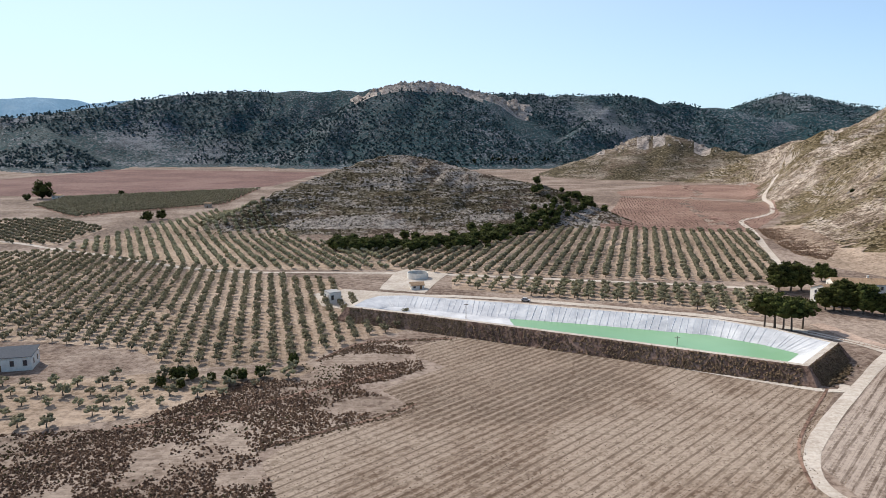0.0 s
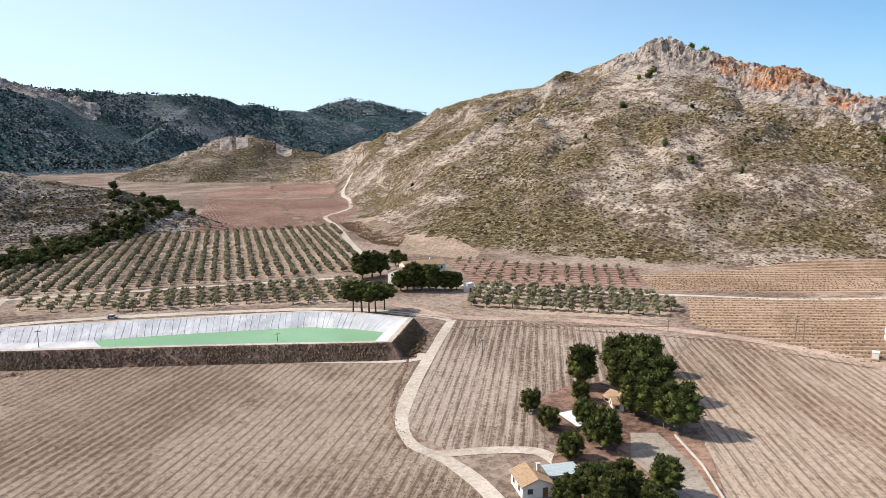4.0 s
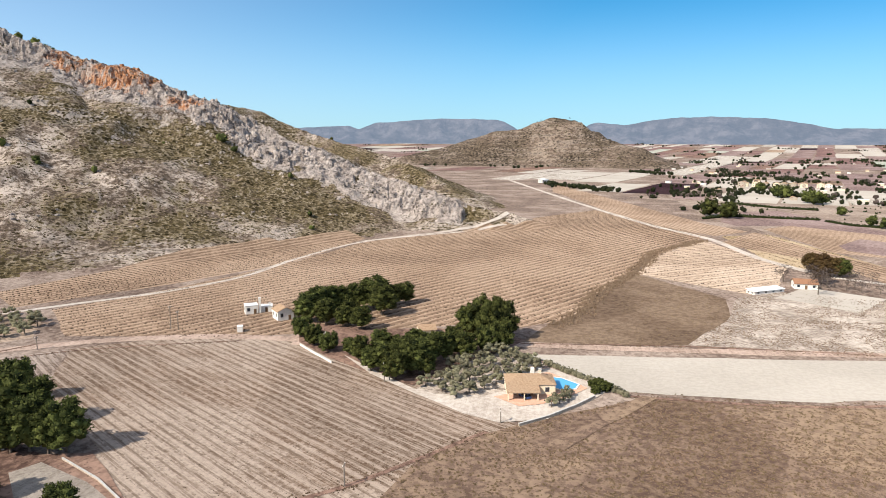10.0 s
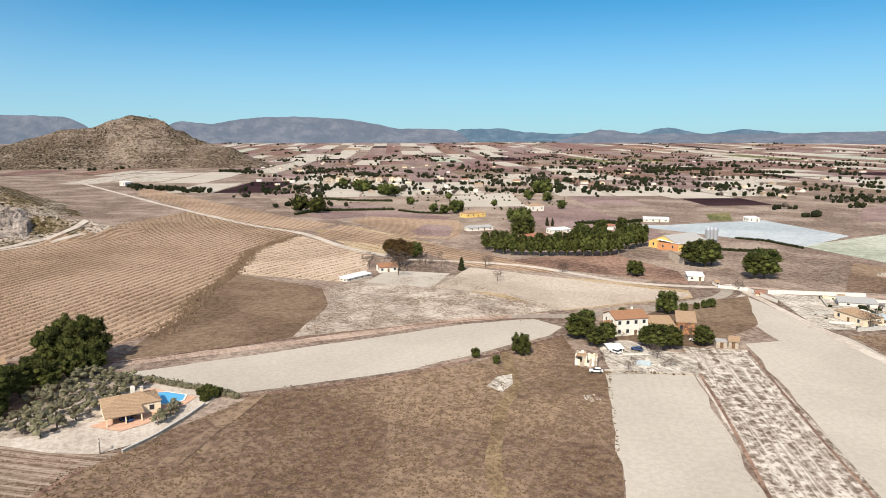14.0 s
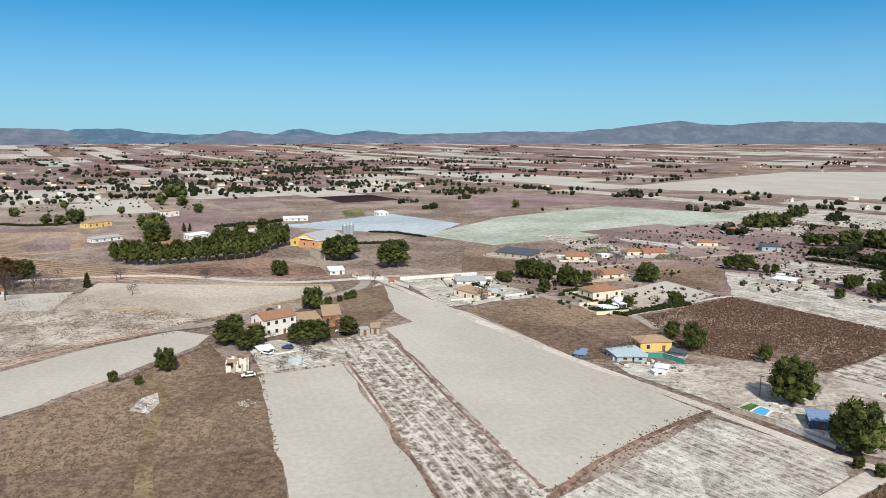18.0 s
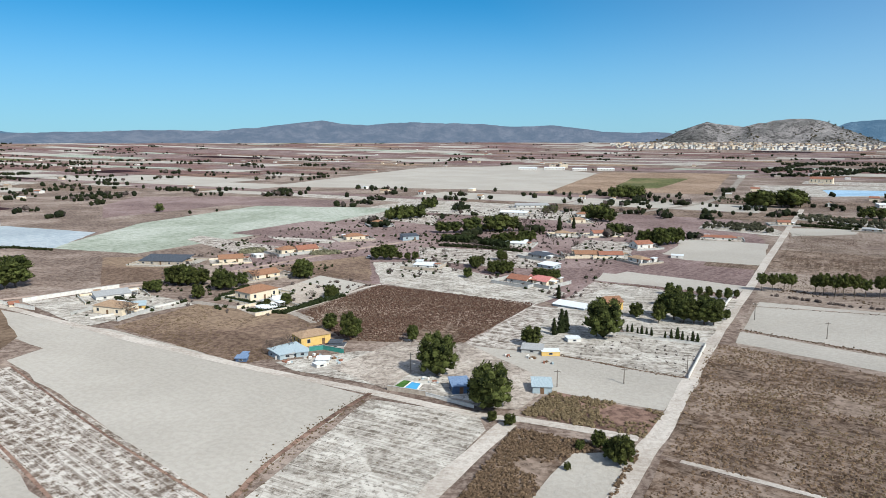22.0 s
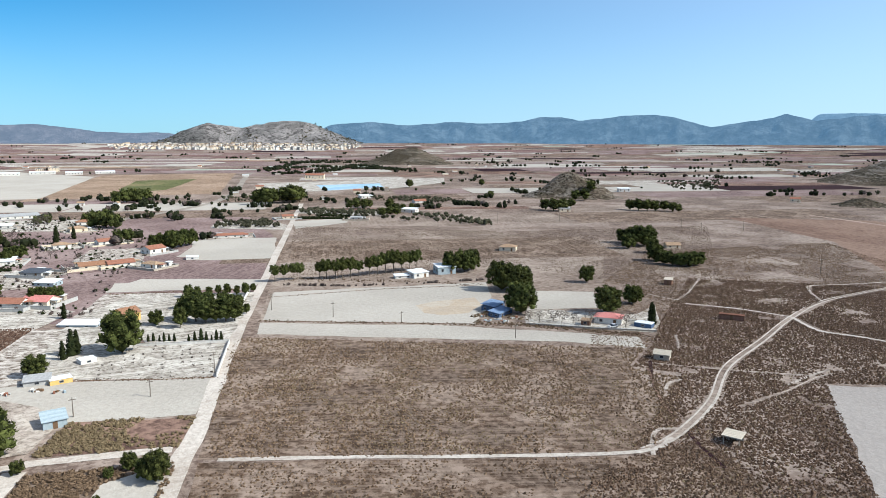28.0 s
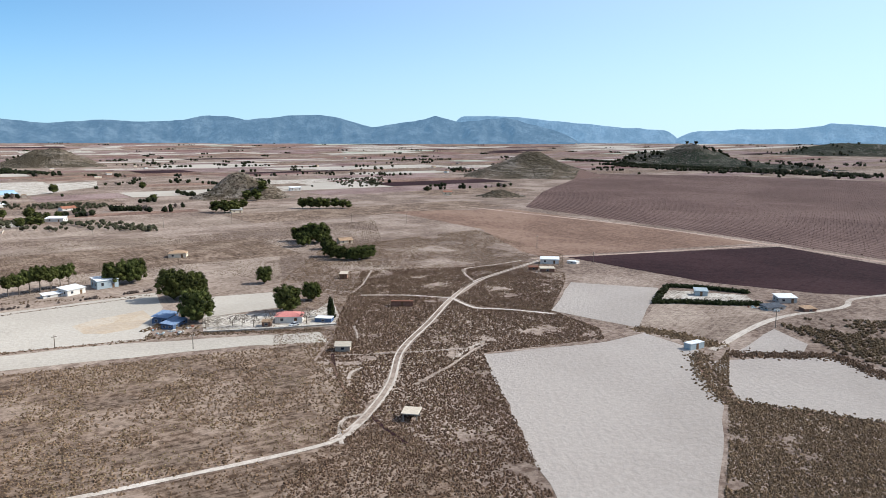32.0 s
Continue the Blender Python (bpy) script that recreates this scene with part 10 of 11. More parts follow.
# brush on the outer slope of the bank
RIM = [(-35.8, 273.1), (-7.1, 260.5), (9.7, 252.1), (56.5, 228.6), (82.4, 215), (107.4, 201.8), (116.6, 211.8), (128, 224.1), (116.4, 240)]
rngb = np.random.default_rng(19)
rb, fb_ = np.array(RIM), rngb.uniform(0.02, 1.1, 5200)
tb = rngb.uniform(0, len(RIM) - 1.001, 5200)
ib = tb.astype(int)
step = rb[ib + 1] - rb[ib]
out = np.stack([step[:, 1], -step[:, 0]], -1) / np.hypot(step[:, 0], step[:, 1])[:, None]
bp = rb[ib] + (tb - ib)[:, None] * step + out * (1.7 + 4.0 * fb_)[:, None]
keep = fbm(bp[:, 0] / 4, bp[:, 1] / 4, 31, 3) > -0.5
strewn("bank_bushes", CLUMPS, spots(bp[keep, 0], bp[keep, 1], rngb, 0.5, 1.2), M_BRUSH, "dark dry brush on the reservoir bank", "bushes", 0.8, z=(5.15 - 5.5 * np.minimum(1.0, fb_[keep])))
bank_line = [(-34.3, 275.6), (-1.7, 260.2), (48, 235.1), (82.3, 214.6), (113.4, 198.9), (128.7, 216)]
rngb = np.random.default_rng(9)
tb = rngb.uniform(0, len(bank_line) - 1.001, 900)
ib = tb.astype(int)
bl = np.array(bank_line)
bp = bl[ib] + (tb - ib)[:, None] * (bl[ib + 1] - bl[ib]) + rngb.normal(0, 1.2, (900, 2))
strewn("bank_bushes", BUSHES, spots(bp[:, 0], bp[:, 1], rngb, 0.7, 1.6), M_SCRUB, "brown bushes along the foot of the bank", "bushes", 0.9)


def ring_wall(name, x, y, r, h, mat, inside_mat, label, category):
    top = tagged(new(name), label, category)
    top.location = (x, y, 0)
    bm = bmesh.new()
    n = 28
    prof = ((r, 0), (r, h), (r - 0.25, h), (r - 0.25, 0.3))
    vs = [[bm.verts.new((math.cos(6.2832 * k / n) * a, math.sin(6.2832 * k / n) * a, z)) for a, z in prof] for k in range(n)]
    for a, b in zip(vs, vs[1:] + vs[:1]):
        for j in range(3):
            bm.faces.new((a[j], b[j], b[j + 1], a[j + 1]))
    part("tank_wall", bm, mat, top)
    bm = bmesh.new()
    bm.faces.new([bm.verts.new((math.cos(6.2832 * k / n) * (r - 0.3), math.sin(6.2832 * k / n) * (r - 0.3), 0.35)) for k in range(n)])
    part("water", bm, inside_mat, top, "dark still water")
    return top


M_DARKWATER = material("dark_still_water", 0.1)[0]
M_DARKWATER.node_tree.nodes["Principled BSDF"].inputs["Base Color"].default_value = (0.02, 0.025, 0.03, 1)
M_POOL = material("blue_pool_water", 0.08)[0]
M_POOL.node_tree.nodes["Principled BSDF"].inputs["Base Color"].default_value = (0.1, 0.36, 0.62, 1)
tx, ty = (-12.7, 355.4)
ring_wall("water_tank", tx, ty, 5.4, 3.0, WALLS["white"], M_DARKWATER, "round white open water tank by the reservoir", "water tank")
field("", "track", [(-29.9, 327.5), (-25.6, 369.5), (-19.6, 379.1), (3, 366.7), (-3.6, 341.7), (-8.2, 319.8)], 0, "pale bare yard round the water tank", "yard")
field("", "track", [(-59.3, 317.3), (-46.3, 327.9), (-1.3, 314.1), (-19, 310.9), (-34.6, 297.3), (-41.4, 288.5), (-51.7, 294.7)], 0, "pale bare yard at the pump house", "yard")

# ---------------------------------------------------------------- yards, villa and pools
field("", "weeds", [(122.4, 144.2), (138.1, 147.8), (150.4, 145.1), (137.6, 113.7), (140.2, 102.8), (110.8, 71.6), (101.8, 59.7), (83.5, 87.9), (101.4, 113), (108.2, 118.4)], 0, "dusty brown yard under the pines", "yard", 0.1)
field("", "asphalt", [(128.3, 114.4), (134, 110.9), (127.1, 94.9), (116.8, 79.8), (109.3, 69.9), (94.1, 71.7), (102.8, 83.9), (113.3, 90), (117.5, 104.1)], 0, "pale grey gravel yard of the pine house", "yard", 0.12)
field("", "track", [(221.4, 66.7), (209.2, 54.5), (193.1, 37.6), (189.6, 30.5), (190.2, 16.3), (195.6, 11), (216.1, 1.3), (217.3, -2.3), (200.6, -18.9), (192.6, -14.2), (176, -1.2), (171.8, 11.2), (176.6, 21.1), (189.6, 36.9), (204, 53.2)], 0, "whitish gravel yard of the villa", "yard", 0.1)
field("VO", "dust", [(190.9, 37.1), (200.2, 33.8), (215.9, 27.4), (232.9, 17.8), (227.9, 4.2), (220.7, -0.5), (196.6, 9.4), (185.8, 17.5), (188.3, 28.8)], -38.7, "small olive plot behind the villa", "grove_plot")
olives("VO", 5.6, 6.4, 3.0, 4.2, lambda x, y: x > -1e9, "grey-green olive tree behind the villa")
field("", "weeds", [(233.6, 86.8), (218.4, 71.4), (206, 55.4), (195.4, 38), (215.9, 27.4), (241, 10.4), (248.1, 6.6), (255.5, 15.2), (259.2, 41.2), (255.2, 61.7), (258.9, 88.2), (254.9, 94.3)], 0, "shaded brown floor of the pine wood", "yard", 0.05)
M_TERRACE = plaster("terracotta_paving", (0.42, 0.25, 0.17), (0.55, 0.36, 0.27))
SOILS["terrace"] = M_TERRACE
field("", "terrace", [(189.7, 13.8), (195.7, 5.3), (209.6, 3.9), (213.4, -1.4), (200.6, -12.7), (191.2, -6.1), (186, 0.3), (183.4, 6.5)], 0, "terracotta paved terrace round the villa", "terrace", 0.22)


def villa(spec, depth):
    x, y, turn, w, h = spec
    top = house((x, y, turn, w, 3.1), depth, "cream villa with a wide tan hipped roof", "cream", "tan", "hip", 1, 3, True)
    a = w / 2
    # the porch, with posts and its own roof
    porch = part("porch_roof", slab([(-a - 0.4, -5.0, 2.6), (a * 0.3, -5.0, 2.6), (a * 0.3, 0.0, 3.2), (-a - 0.4, 0.0, 3.2)], 0.18), ROOFS["tan"], top)
    for px_ in (-a, -a * 0.35, a * 0.2):
        part("post", box(px_ - 0.15, px_ + 0.15, -4.8, -4.5, 0, 2.48), WALLS["cream"], porch)
    part("chimney", box(0.5, 1.5, depth * 0.6, depth * 0.6 + 1.4, 3.0, 6.0), WALLS["white"], top, "white chimney stack")
    return top


villa((192.9, 3.5, -82, 13.7, 2), 9.0)
grove("round_pine", [(201.9, -14.2, 2.6), (196.8, -14.6, 2.2), (199.4, -16.8, 2.9), (201, -18.9, 2.2), (203.4, -16, 2.4)], "green garden bush at the end of the villa's hedge", "bushes by the villa", 1.3)
grove("olive", [(193.2, -6.6, 3.1), (187.2, -4.3, 3.4), (184.3, -2.2, 3.2), (190.4, -6.1, 2.8)], "small grey-green olive tree beside the villa's terrace", "bushes by the villa")


def pool(pts, label, rim="white", water=M_POOL):
    top = tagged(new("swimming_pool"), label, "pool")
    edge = bmesh.new()
    o, i = grown(pts, 0.5), pts
    n = len(pts)
    a = [edge.verts.new((*p, 0.5)) for p in o]
    b = [edge.verts.new((*p, 0.5)) for p in i]
    c = [edge.verts.new((*p, 0.0)) for p in o]
    for k in range(n):
        m = (k + 1) % n
        edge.faces.new((a[k], a[m], b[m], b[k]))
        edge.faces.new((c[k], c[m], a[m], a[k]))
    part("coping", edge, WALLS[rim], top, "pale stone coping")
    bm = bmesh.new()
    f = bm.faces.new([bm.verts.new((*p, 0.44)) for p in grown(pts, 0.05)])
    bmesh.ops.triangulate(bm, faces=[f])
    part("water", bm, water, top, "clear blue water")


pool([(206.2, 0.6), (208.2, -2.2), (207.6, -5.2), (203, -10), (199.2, -9), (197.3, -5.8), (199.5, -2.2), (202.9, 0.3)], "kidney-shaped blue swimming pool by the villa")
pool([(43.8, -190.7), (42.8, -195.6), (40, -194.7), (40.3, -189.3)], "small raised pale blue pool in a garden")
field("", "dust", [(55.4, -240.4), (32.6, -239.3), (8.8, -211.4), (3.9, -195.6), (10.4, -180), (21.3, -180.5), (49.9, -189.9), (71.4, -205.2)], 20, "dusty pale ground between the gardens", "yard", 0.06)
field("", "chalk", [(44, -204.7), (27.9, -202.2), (22.8, -184.2), (37, -187.2), (48.4, -190.2), (46.3, -200.5)], 0, "whitish yard of a garden by the track", "yard", 0.1)
lawn = earth("green_turf", (0.04, 0.09, 0.02), (0.06, 0.13, 0.03), (0.08, 0.16, 0.04))
SOILS["lawn"] = lawn
field("", "lawn", [(47.1, -192), (45.6, -197.3), (42.7, -196.4), (43.6, -190.7)], 0, "small square of green turf by the pool", "lawn", 0.25)
field("", "chalk", [(13.5, -235.7), (9.5, -259.8), (-0.1, -303.9), (-13.3, -324.7), (-25.1, -280.1), (-21, -259.1), (-1.6, -231.4)], 0, "whitish garden ground", "yard")
field("", "chalk", [(-5.2, -314.1), (-25.7, -349.2), (-78.9, -327.4), (-49.8, -250.6), (-23.5, -262.7), (-22.8, -280.4)], 0, "whitish plot beside the pine plantation", "yard")
field("", "chalk", [(90.4, -207.4), (67.8, -223.5), (46.4, -225.7), (44.7, -200.3), (53.2, -192.2), (82, -200.8)], 30, "whitish rough plot behind the track", "yard")
field("", "chalk", [(233.4, -268.4), (208, -296.8), (160.5, -273.8), (178.7, -237.8), (191.6, -242.5)], 0, "pale gravel garden of a house", "yard")
field("", "sand", [(142.9, -291), (128.8, -329.6), (103.9, -321), (113.9, -275.8), (126.6, -280.5)], 0, "pale gravel garden of a villa", "yard")
field("", "chalk", [(198.1, -146.1), (198.8, -160.1), (184.9, -159), (176, -169.7), (158.8, -155.8), (170.5, -131.8)], 0, "pale yard below the farmhouse", "yard")
field("", "chalk", [(-172.7, -241.1), (-190.7, -224.3), (-206.4, -210.7), (-226, -219.7), (-205, -196.3), (-192.2, -187.2), (-157, -219.7)], 0, "whitish yard of the small farm", "yard")
field("", "turf", [(212.6, -143.7), (231.6, -209.9), (233.8, -255.3), (194.9, -219.4), (179.7, -177.6)], 10, "dark brown fallow ground round the farmhouse", "yard", 0.03)
field("", "chalk", [(176, -91.3), (182.1, -97.7), (182.6, -103.3), (174.7, -99.3), (170, -93.1)], 0, "patch of white rubble in the grass", "rubble")
field("", "grass", [(160.9, 4.4), (196.9, -27.6), (195.9, -31.6), (157.8, -5.1)], 0, "grassy strip below the villa", "verge", 0.1)


def wall_line(line, h, t, mat, label, name="garden_wall"):
    top = tagged(new(name), label, "wall")
    for (x0, y0), (x1, y1) in zip(line, line[1:]):
        size = math.hypot(x1 - x0, y1 - y0)
        c, s = (x1 - x0) / size, (y1 - y0) / size
        bm = box(0, size, -t / 2, t / 2, -0.3, h)
        ob = part("wall_panel", bm, mat, top)
        ob.location, ob.rotation_euler = (x0, y0, 0), (0, 0, math.atan2(s, c))
        cap = part("coping", box(-0.05, size + 0.05, -t / 2 - 0.06, t / 2 + 0.06, h, h + 0.08), WALLS["grey"], ob)
    return top


wall_line([(229.8, 84.9), (221.3, 76.9), (212.3, 68)], 0.7, 0.3, WALLS["white"], "low white wall along the pine wood")
wall_line([(170.4, 6), (176.7, -1.2), (186, -9), (193.5, -14.2)], 0.8, 0.4, WALLS["stone"], "low rubble wall of the villa garden")
wall_line([(233.9, -268.1), (227.2, -278.7), (219.5, -290.1), (210.3, -302.6)], 1.8, 0.25, WALLS["white"], "white garden wall with dark panels")
wall_line([(185.1, -246.3), (174.2, -261.7), (163.6, -281.8)], 1.0, 0.25, WALLS["white"], "low white garden wall")
wall_line([(48.7, -189.1), (36.9, -186.4)], 1.4, 0.2, WALLS["stone"], "low wall round the small pool")
wall_line([(36.9, -186.4), (22.3, -179.5)], 1.0, 0.2, WALLS["white"], "white garden wall along the track")
wall_line([(-21.1, -259.9), (-35.4, -254.4), (-50.1, -249.8)], 1.0, 0.2, WALLS["white"], "low white wall below the cypress row")
wall_line([(-50.1, -249.8), (-38.5, -213.6)], 1.2, 0.2, WALLS["white"], "white wall beside the straight road")
wall_line([(-61.1, -289.2), (-77.7, -334.3)], 1.4, 0.2, WALLS["white"], "white wall beside the straight road")
wall_line([(252.5, -256), (242.1, -264.2), (218.4, -256.4)], 1.6, 0.25, WALLS["white"], "white boundary wall by the crossroads")
wall_line([(-157, -219.7), (-174.9, -202.8), (-194, -187.4)], 0.7, 0.25, WALLS["stone"], "low wall along the small farm")
wall_line([(136, 107.2), (128.2, 93.2), (119.4, 81.5), (111.7, 72.4)], 0.6, 0.3, WALLS["stone"], "low stone kerb of the gravel yard")


# ---------------------------------------------------------------- poles, silos and cars
def pole(x, y, h, label="slender wooden power pole in a field", arm=True):
    top = tagged(new("power_pole"), label, "pole", "power poles")
    top.location = (x, y, float(height(x, y)[0]))
    bm = bmesh.new()
    bmesh.ops.create_cone(bm, cap_ends=True, segments=8, radius1=0.17, radius2=0.1, depth=h, matrix=Matrix.Translation((0, 0, h / 2)))
    part("mast", bm, M_POLE, top)
    if arm:
        bar = part("crossarm", box(-0.9, 0.9, -0.08, 0.08, h - 0.7, h - 0.5), M_POLE, top)
        for px_ in (-0.8, 0, 0.8):
            part("insulator", box(px_ - 0.06, px_ + 0.06, -0.06, 0.06, h - 0.5, h - 0.2), WALLS["white"], bar)
    return top


for x, y, h in [(242.1, 137.5, 7.6), (233.1, 83.5, 4.7), (138.5, 195.4, 6.6), (199.1, 45.9, 5.4), (211.6, 172.7, 4.7)]:
    pole(x, y, h)
for x, y, h in [(0.5, -199.8, 5.3), (-18.9, -205.8, 5), (-76, -290.1, 7.1), (-94.9, -266.5, 6.3), (-115.4, -245.2, 4.6), (-142.6, -205.7, 5.2), (45.2, -204.9, 6.6), (-38.8, -218.3, 6.5)]:
    pole(x, y, h)
for x, y, h in [(9.2, 268, 7.8), (80.7, 234.6, 4.3), (134.8, 186.2, 5.6)]:
    pole(x, y, h)
for x, y, h in [(-439.7, -404.1, 8.9), (-359.7, -374.3, 9.5), (-271.7, -505.6, 9.5), (-329.5, -505.8, 9), (-384.5, -490.8, 9.3)]:
    pole(x, y, h)
for x, y, h in [(-359.6, -231.7, 7.9), (-384.8, -163.2, 6.3), (-290.6, -47.6, 7.5), (-413.3, -215.3, 8.5), (-473.7, -371.9, 8), (-440.2, -384.2, 6.8)]:
    pole(x, y, h)
for x, y, h in [(243.4, 141.3, 9.1), (224.3, 74.1, 6.9), (197.7, 47.2, 6.4), (171.8, 10.7, 4), (133.5, 40.7, 5.4)]:
    pole(x, y, h)


def silo(x, y, r, h):
    top = tagged(new("silo"), "tall galvanised steel feed silo", "silo", "feed silos")
    top.location = (x, y, 0)
    bm = bmesh.new()
    bmesh.ops.create_cone(bm, cap_ends=True, segments=20, radius1=r, radius2=r, depth=h, matrix=Matrix.Translation((0, 0, h / 2 + 1.5)))
    part("drum", bm, M_STEEL, top)
    bm = bmesh.new()
    bmesh.ops.create_cone(bm, cap_ends=True, segments=20, radius1=r * 1.03, radius2=0.3, depth=r, matrix=Matrix.Translation((0, 0, h + 1.5 + r / 2)))
    part("cone_roof", bm, M_STEEL, top)
    for k in range(4):
        a = k * 1.571 + 0.78
        part("leg", box(math.cos(a) * r * 0.85 - 0.1, math.cos(a) * r * 0.85 + 0.1, math.sin(a) * r * 0.85 - 0.1, math.sin(a) * r * 0.85 + 0.1, -0.2, 1.6), M_STEEL, top)


for x, y, h in [(368.4, -361.4, 7.3), (369.6, -365.7, 7.4), (368.8, -368.5, 7.4)]:
    silo(x, y, 1.9, 7.5)


def paint(name, c):
    m, n, l, b = material(name, 0.3)
    b.inputs["Base Color"].default_value = (*c, 1)
    b.inputs["Specular IOR Level"].default_value = 0.5
    return m


PAINTS = {"white": paint("white_car_paint", (0.75, 0.75, 0.74)), "blue": paint("dark_blue_car_paint", (0.04, 0.08, 0.2)), "silver": paint("silver_car_paint", (0.45, 0.46, 0.48)), "red": paint("red_car_paint", (0.4, 0.05, 0.04))}
M_TYRE = paint("black_rubber", (0.02, 0.02, 0.02))


def car(x, y, turn, colour, label):
    top = tagged(new("car"), label, "car", "parked cars")
    top.location, top.rotation_euler = (x, y, float(height(x, y)[0]) + 0.25), (0, 0, radians(turn))
    bm = box(-2.1, 2.1, -0.85, 0.85, 0.25, 0.85)
    bmesh.ops.bevel(bm, geom=bm.edges[:], offset=0.15, segments=2, affect="EDGES")
    part("body", bm, PAINTS[colour], top)
    bm = bmesh.new()
    lowr, upr = [(-1.7, -0.78), (1.0, -0.78), (1.0, 0.78), (-1.7, 0.78)], [(-1.3, -0.65), (0.35, -0.65), (0.35, 0.65), (-1.3, 0.65)]
    a = [bm.verts.new((*p, 0.84)) for p in lowr]
    b = [bm.verts.new((*p, 1.36)) for p in upr]
    for k in range(4):
        n = (k + 1) % 4
        bm.faces.new((a[k], a[n], b[n], b[k]))
    bm.faces.new(b)
    part("cabin_glass", bm, M_GLASS, top, "dark car window glass")
    part("car_roof", box(-1.32, 0.37, -0.67, 0.67, 1.34, 1.42), PAINTS[colour], top)
    for wx in (-1.35, 1.35):
        for wy in (-0.82, 0.82):
            bm = bmesh.new()
            bmesh.ops.create_cone(bm, cap_ends=True, segments=14, radius1=0.32, radius2=0.32, depth=0.22, matrix=Matrix.Translation((wx, wy, 0.32)) @ Matrix.Rotation(1.5708, 4, "X"))
            part("wheel", bm, M_TYRE, top)
    return top


for (x, y), turn, colour, label in (
        ((36.8, 303.5), -24, "silver", "silver car parked behind the reservoir"),
        ((173.1, -127.7), 60, "white", "white car parked in the dry grass"),
        ((186.3, -154.1), 20, "blue", "dark blue car parked at the farmhouse"),
        ((186.9, -145.5), 10, "white", "white van parked at the farmhouse"),
        ((186.5, -179.9), 30, "white", "white car parked by the orange barn"),
        ((190.2, 5.1), 40, "blue", "dark car parked under the villa porch"),
        ((-183.3, -199.5), 0, "silver", "silver car parked beside the small farm"),
        ((114.5, -404.2), 80, "white", "white car on the villa road")):
    car(x, y, turn, colour, label)


# ---------------------------------------------------------------- garden walls, sheds and terraces of the villas
def compound(spec, depth, rng):
    """What stands round a villa: a dusty yard, a low wall, a terrace, a shed and some shrubs."""
    x, y, turn, w, h = spec
    c, s = math.cos(radians(turn)), math.sin(radians(turn))
    a, gap = w / 2, rng.uniform(4, 7, 4)

    def at(u, v):
        return x + c * u - s * v, y + s * u + c * v
    ring = [(-a - gap[0], -gap[1]), (a + gap[2], -gap[1]), (a + gap[2], depth + gap[3]), (-a - gap[0], depth + gap[3])]
    field("", str(rng.choice(["dust", "dust", "chalk", "pale"])), [at(*q) for q in ring], turn, "dusty yard round a villa", "yard", 0.12)
    side = int(rng.integers(0, 4))
    line = [at(*ring[(side + k) % 4]) for k in range(4)]
    look_of = str(rng.choice(["grey", "grey", "stone", "cream"]))
    wall_line(line, float(rng.uniform(0.9, 1.7)), 0.22, WALLS[look_of], "low %s garden wall round a villa" % {"stone": "masonry"}.get(look_of, look_of))
    terrace = tagged(new("terrace_roof"), "open terrace roof on posts beside a villa", "shelter", "terraces")
    px_, py_ = at(a + 0.4, depth * 0.2)
    terrace.location, terrace.rotation_euler = (px_, py_, 0), (0, 0, radians(turn))
    for u in (0.1, 2.7):
        for v in (0.1, 3.3):
            part("post", box(u, u + 0.15, v, v + 0.15, -0.1, 2.3), WALLS["white"], terrace)
    part("roof", box(-0.1, 3.1, -0.1, 3.6, 2.3, 2.45), ROOFS[str(rng.choice(["tan", "white", "red"]))], terrace)
    sx, sy = at(float(rng.uniform(-a, a)), depth + gap[3] * 0.45)
    house((sx, sy, turn, float(rng.uniform(2.5, 4.5)), 2.2), 2.4, "small garden shed behind a villa", str(rng.choice(["white", "grey", "stone"])), str(rng.choice(["grey", "tan", "white"])), "mono", 1, 1, name="shed", category="shed", group="garden sheds", door=False)
    near = [(*at(float(rng.uniform(-a - gap[0], a + gap[2])), float(rng.choice([-gap[1] * 0.7, depth + gap[3] * 0.8]))), float(rng.uniform(1.0, 2.4))) for k in range(9)]
    strewn("garden_shrubs", BUSHES, near, M_CYPRESS, "dark shrubs in a villa garden", "bushes")


rng = np.random.default_rng(12)
for spec, depth, wall, roof in NEAR:
    b, r = sector(np.array([spec[0]]), np.array([spec[1]]))
    if spec[3] > 7.5 and 230 < r[0] < 760 and -203 < b[0] < -140 and wall not in ("blue", "yellow", "pale_blue"):
        compound(spec, depth, rng)

# the yellow house's yard
M_TEAL = plaster("teal_green_fence_sheet", (0.05, 0.2, 0.17), (0.08, 0.28, 0.23))
wall_line([(84, -220.9), (80, -223.6), (71.7, -220.5)], 1.6, 0.08, M_TEAL, "teal green sheet fence by the yellow house", "fence")
wall_line([(91.7, -210), (88.2, -215.9), (84, -220.9)], 1.2, 0.1, WALLS["grey"], "grey wire fence of the yellow house", "fence")
for spec, wall, roof in (((88.2, -212.2, -152.4, 4.1, 1.4), "grey", "grey"), ((84.1, -214.7, -150.1, 3.9, 1.6), "pale_blue", "blue"), ((77.2, -227.6, -176.6, 4.2, 1.2), "grey", "dark"), ((74.8, -208, -168.4, 3.8, 1.5), "white", "white"), ((102.1, -208.3, -176.6, 1.8, 1.4), "blue", "navy")):
    house(spec, 3, "small %s shed in the yard of the yellow house" % WORDS[wall], wall, roof, "mono", 1, 1, name="shed", category="shed", group="yard sheds", door=False)
grove("bare", [(95.8, -215.5, 4.5), (94.1, -217.9, 5.3), (92.2, -220.5, 4.9), (90.4, -233.4, 4.3), (87.1, -238.4, 3.9)], "bare leafless tree by the yellow house")


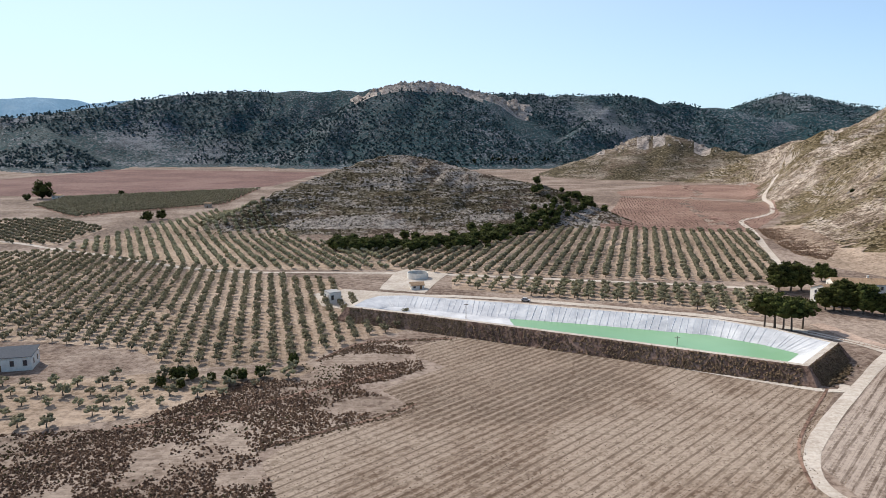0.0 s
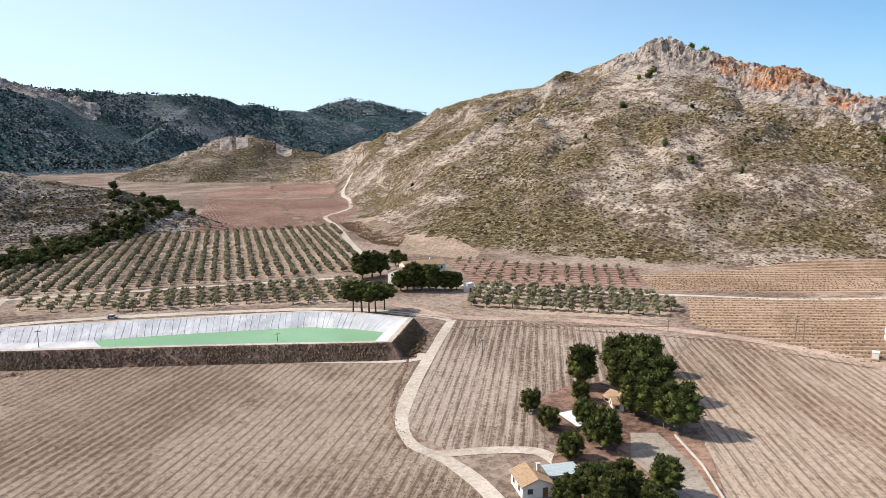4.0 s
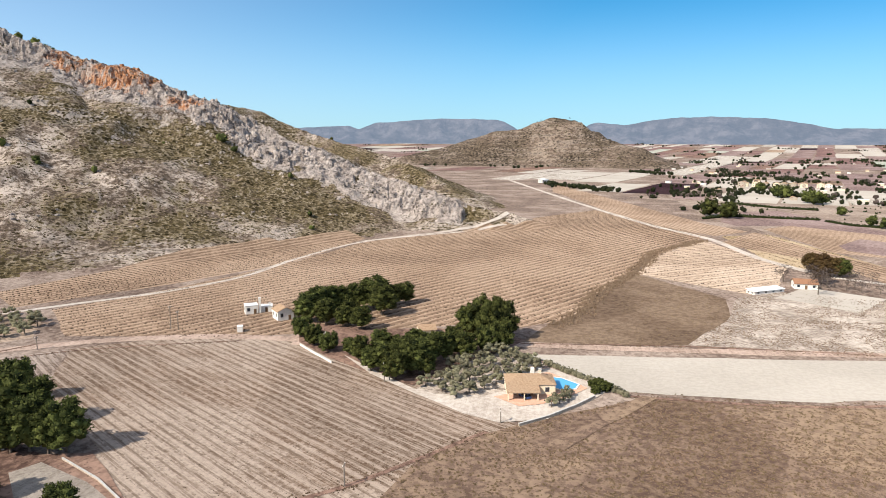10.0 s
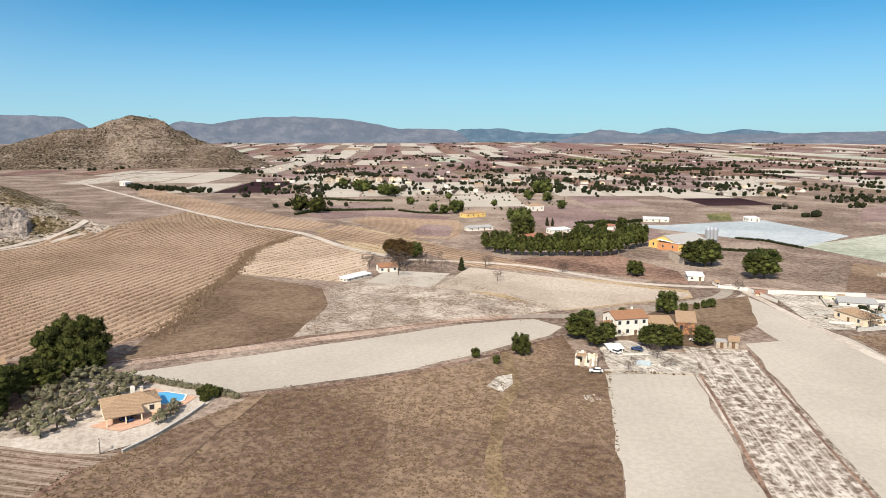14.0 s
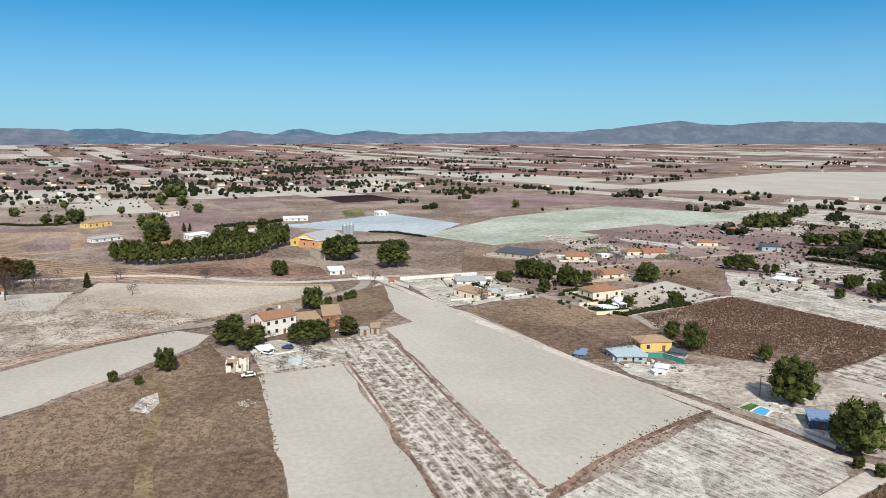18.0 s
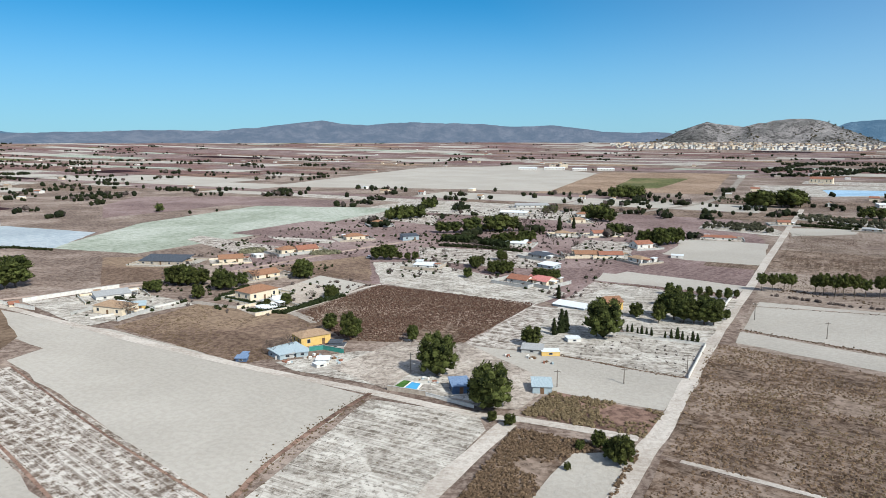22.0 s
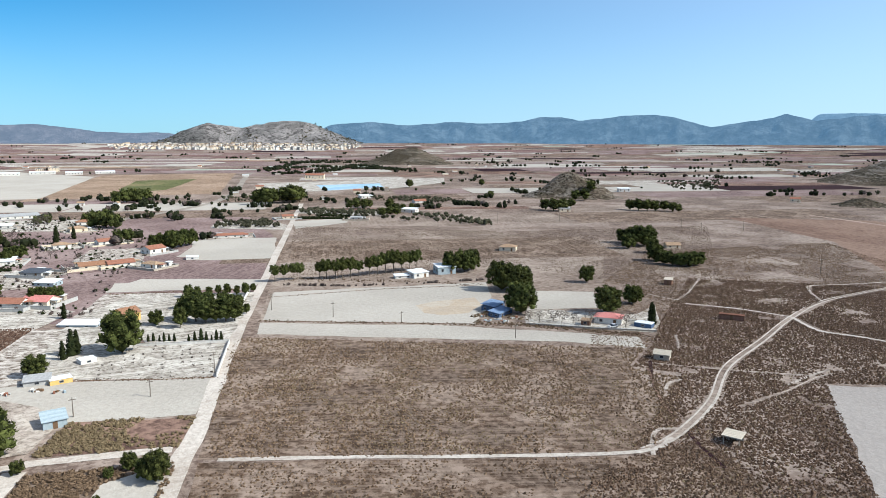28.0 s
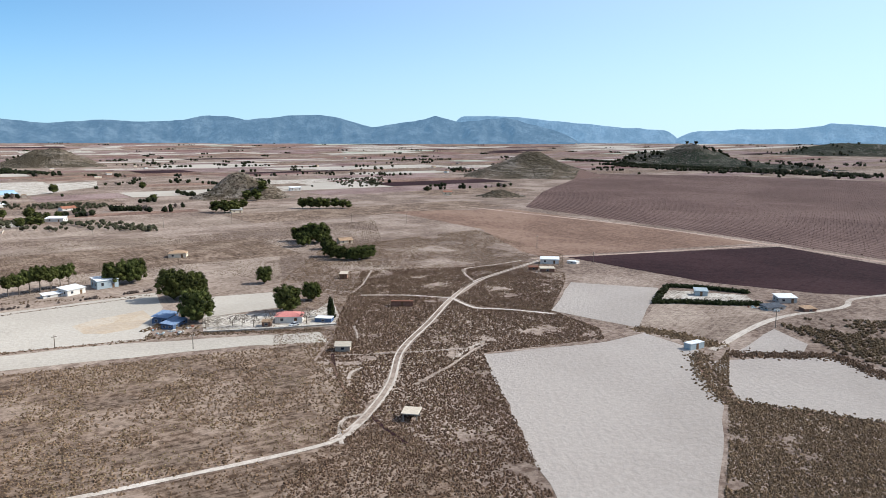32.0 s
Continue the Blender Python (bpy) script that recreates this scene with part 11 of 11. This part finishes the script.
def junk(spots_at, seed, label):
    """Crates, boards and sheet metal lying about a yard."""
    r2 = np.random.default_rng(seed)
    for x, y in spots_at:
        top = tagged(new("junk_pile"), label, "junk", "junk piles")
        top.location, top.rotation_euler = (x, y, 0.05), (0, 0, r2.uniform(0, 3))
        for k in range(5):
            u, v, w, e, t = r2.uniform(-1.6, 1.6), r2.uniform(-1.2, 1.2), r2.uniform(0.5, 1.6), r2.uniform(0.3, 0.9), r2.uniform(0.2, 0.8)
            ob = part(str(r2.choice(["crate", "board", "sheet"])), box(-w / 2, w / 2, -e / 2, e / 2, 0, t), (M_WOOD, WALLS["white"], WALLS["grey"], WALLS["pale_blue"], ROOFS["red"])[int(r2.integers(0, 5))], top)
            ob.location, ob.rotation_euler = (u, v, 0), (r2.uniform(-0.1, 0.1), r2.uniform(-0.1, 0.1), r2.uniform(0, 3))


junk([(-148.5, -238.4), (-146.5, -230.7), (-151.1, -231.8), (-153, -243.9), (-151.8, -227.3), (-158.5, -230.1)], 3, "heap of boards and scrap by the blue shed")
junk([(82, -213.4), (79.4, -216.4), (73.9, -213.9), (86.2, -207.6), (70.3, -211.3)], 4, "heap of crates and scrap in the yard")
junk([(16.7, -226.9), (9.4, -225.8), (3.1, -221.8), (40, -199.5), (36.4, -196.7)], 5, "heap of crates and scrap by the sheds")
junk([(-319.2, -57.7), (-318.5, -52), (-319.7, -62.3)], 6, "heap of scrap by the hedged plot")


# the farmhouse garden
def tunnel(x, y, turn, size, r, label):
    top = tagged(new("polytunnel"), label, "greenhouse")
    top.location, top.rotation_euler = (x, y, 0.05), (0, 0, radians(turn))
    n = 10
    bm = bmesh.new()
    rows = [[bm.verts.new((u, -r * math.cos(math.pi * k / n), r * math.sin(math.pi * k / n))) for k in range(n + 1)] for u in (0, size * 0.33, size * 0.67, size)]
    for p, q in zip(rows, rows[1:]):
        for k in range(n):
            bm.faces.new((p[k], q[k], q[k + 1], p[k + 1]))
    part("cover", bm, ROOFS["blue"], top)
    for u in (0.02, size - 0.02):
        bm = bmesh.new()
        bm.faces.new([bm.verts.new((u, -r * 0.98 * math.cos(math.pi * k / n), r * 0.98 * math.sin(math.pi * k / n))) for k in range(n + 1)])
        part("end_sheet", bm, ROOFS["blue"], top)


tx, ty = (171.8, -147.9)
tunnel(tx, ty, 40, 4.5, 1.3, "small pale blue polytunnel in the farmhouse garden")
wall_line([(173.5, -131.2), (169.8, -138.1), (165.8, -143.8), (159.4, -153.7)], 0.5, 0.25, WALLS["stone"], "low stone edge of the farmhouse garden")
wall_line([(193.4, -145.4), (184.2, -147.6), (181.1, -154.8)], 0.6, 0.25, WALLS["white"], "low white wall of the farmhouse terrace")
grove("bare", [(170.6, -138.1, 2.7), (176, -153.9, 4.4), (168.6, -150.4, 2.7), (200.4, -159.1, 2.6), (167.7, -140.4, 1.5), (167, -143, 1.5), (181.9, -136.6, 3.1), (196, -182, 4.6), (203.7, -158.4, 3.1)], "bare purplish garden tree below the farmhouse")
margin([(172.3, -133.4), (165.8, -143.8), (160.1, -153.2)], 40, 1.0, 0.8, 1.6, M_SCRUB, "brown weeds along the garden edge", 91)
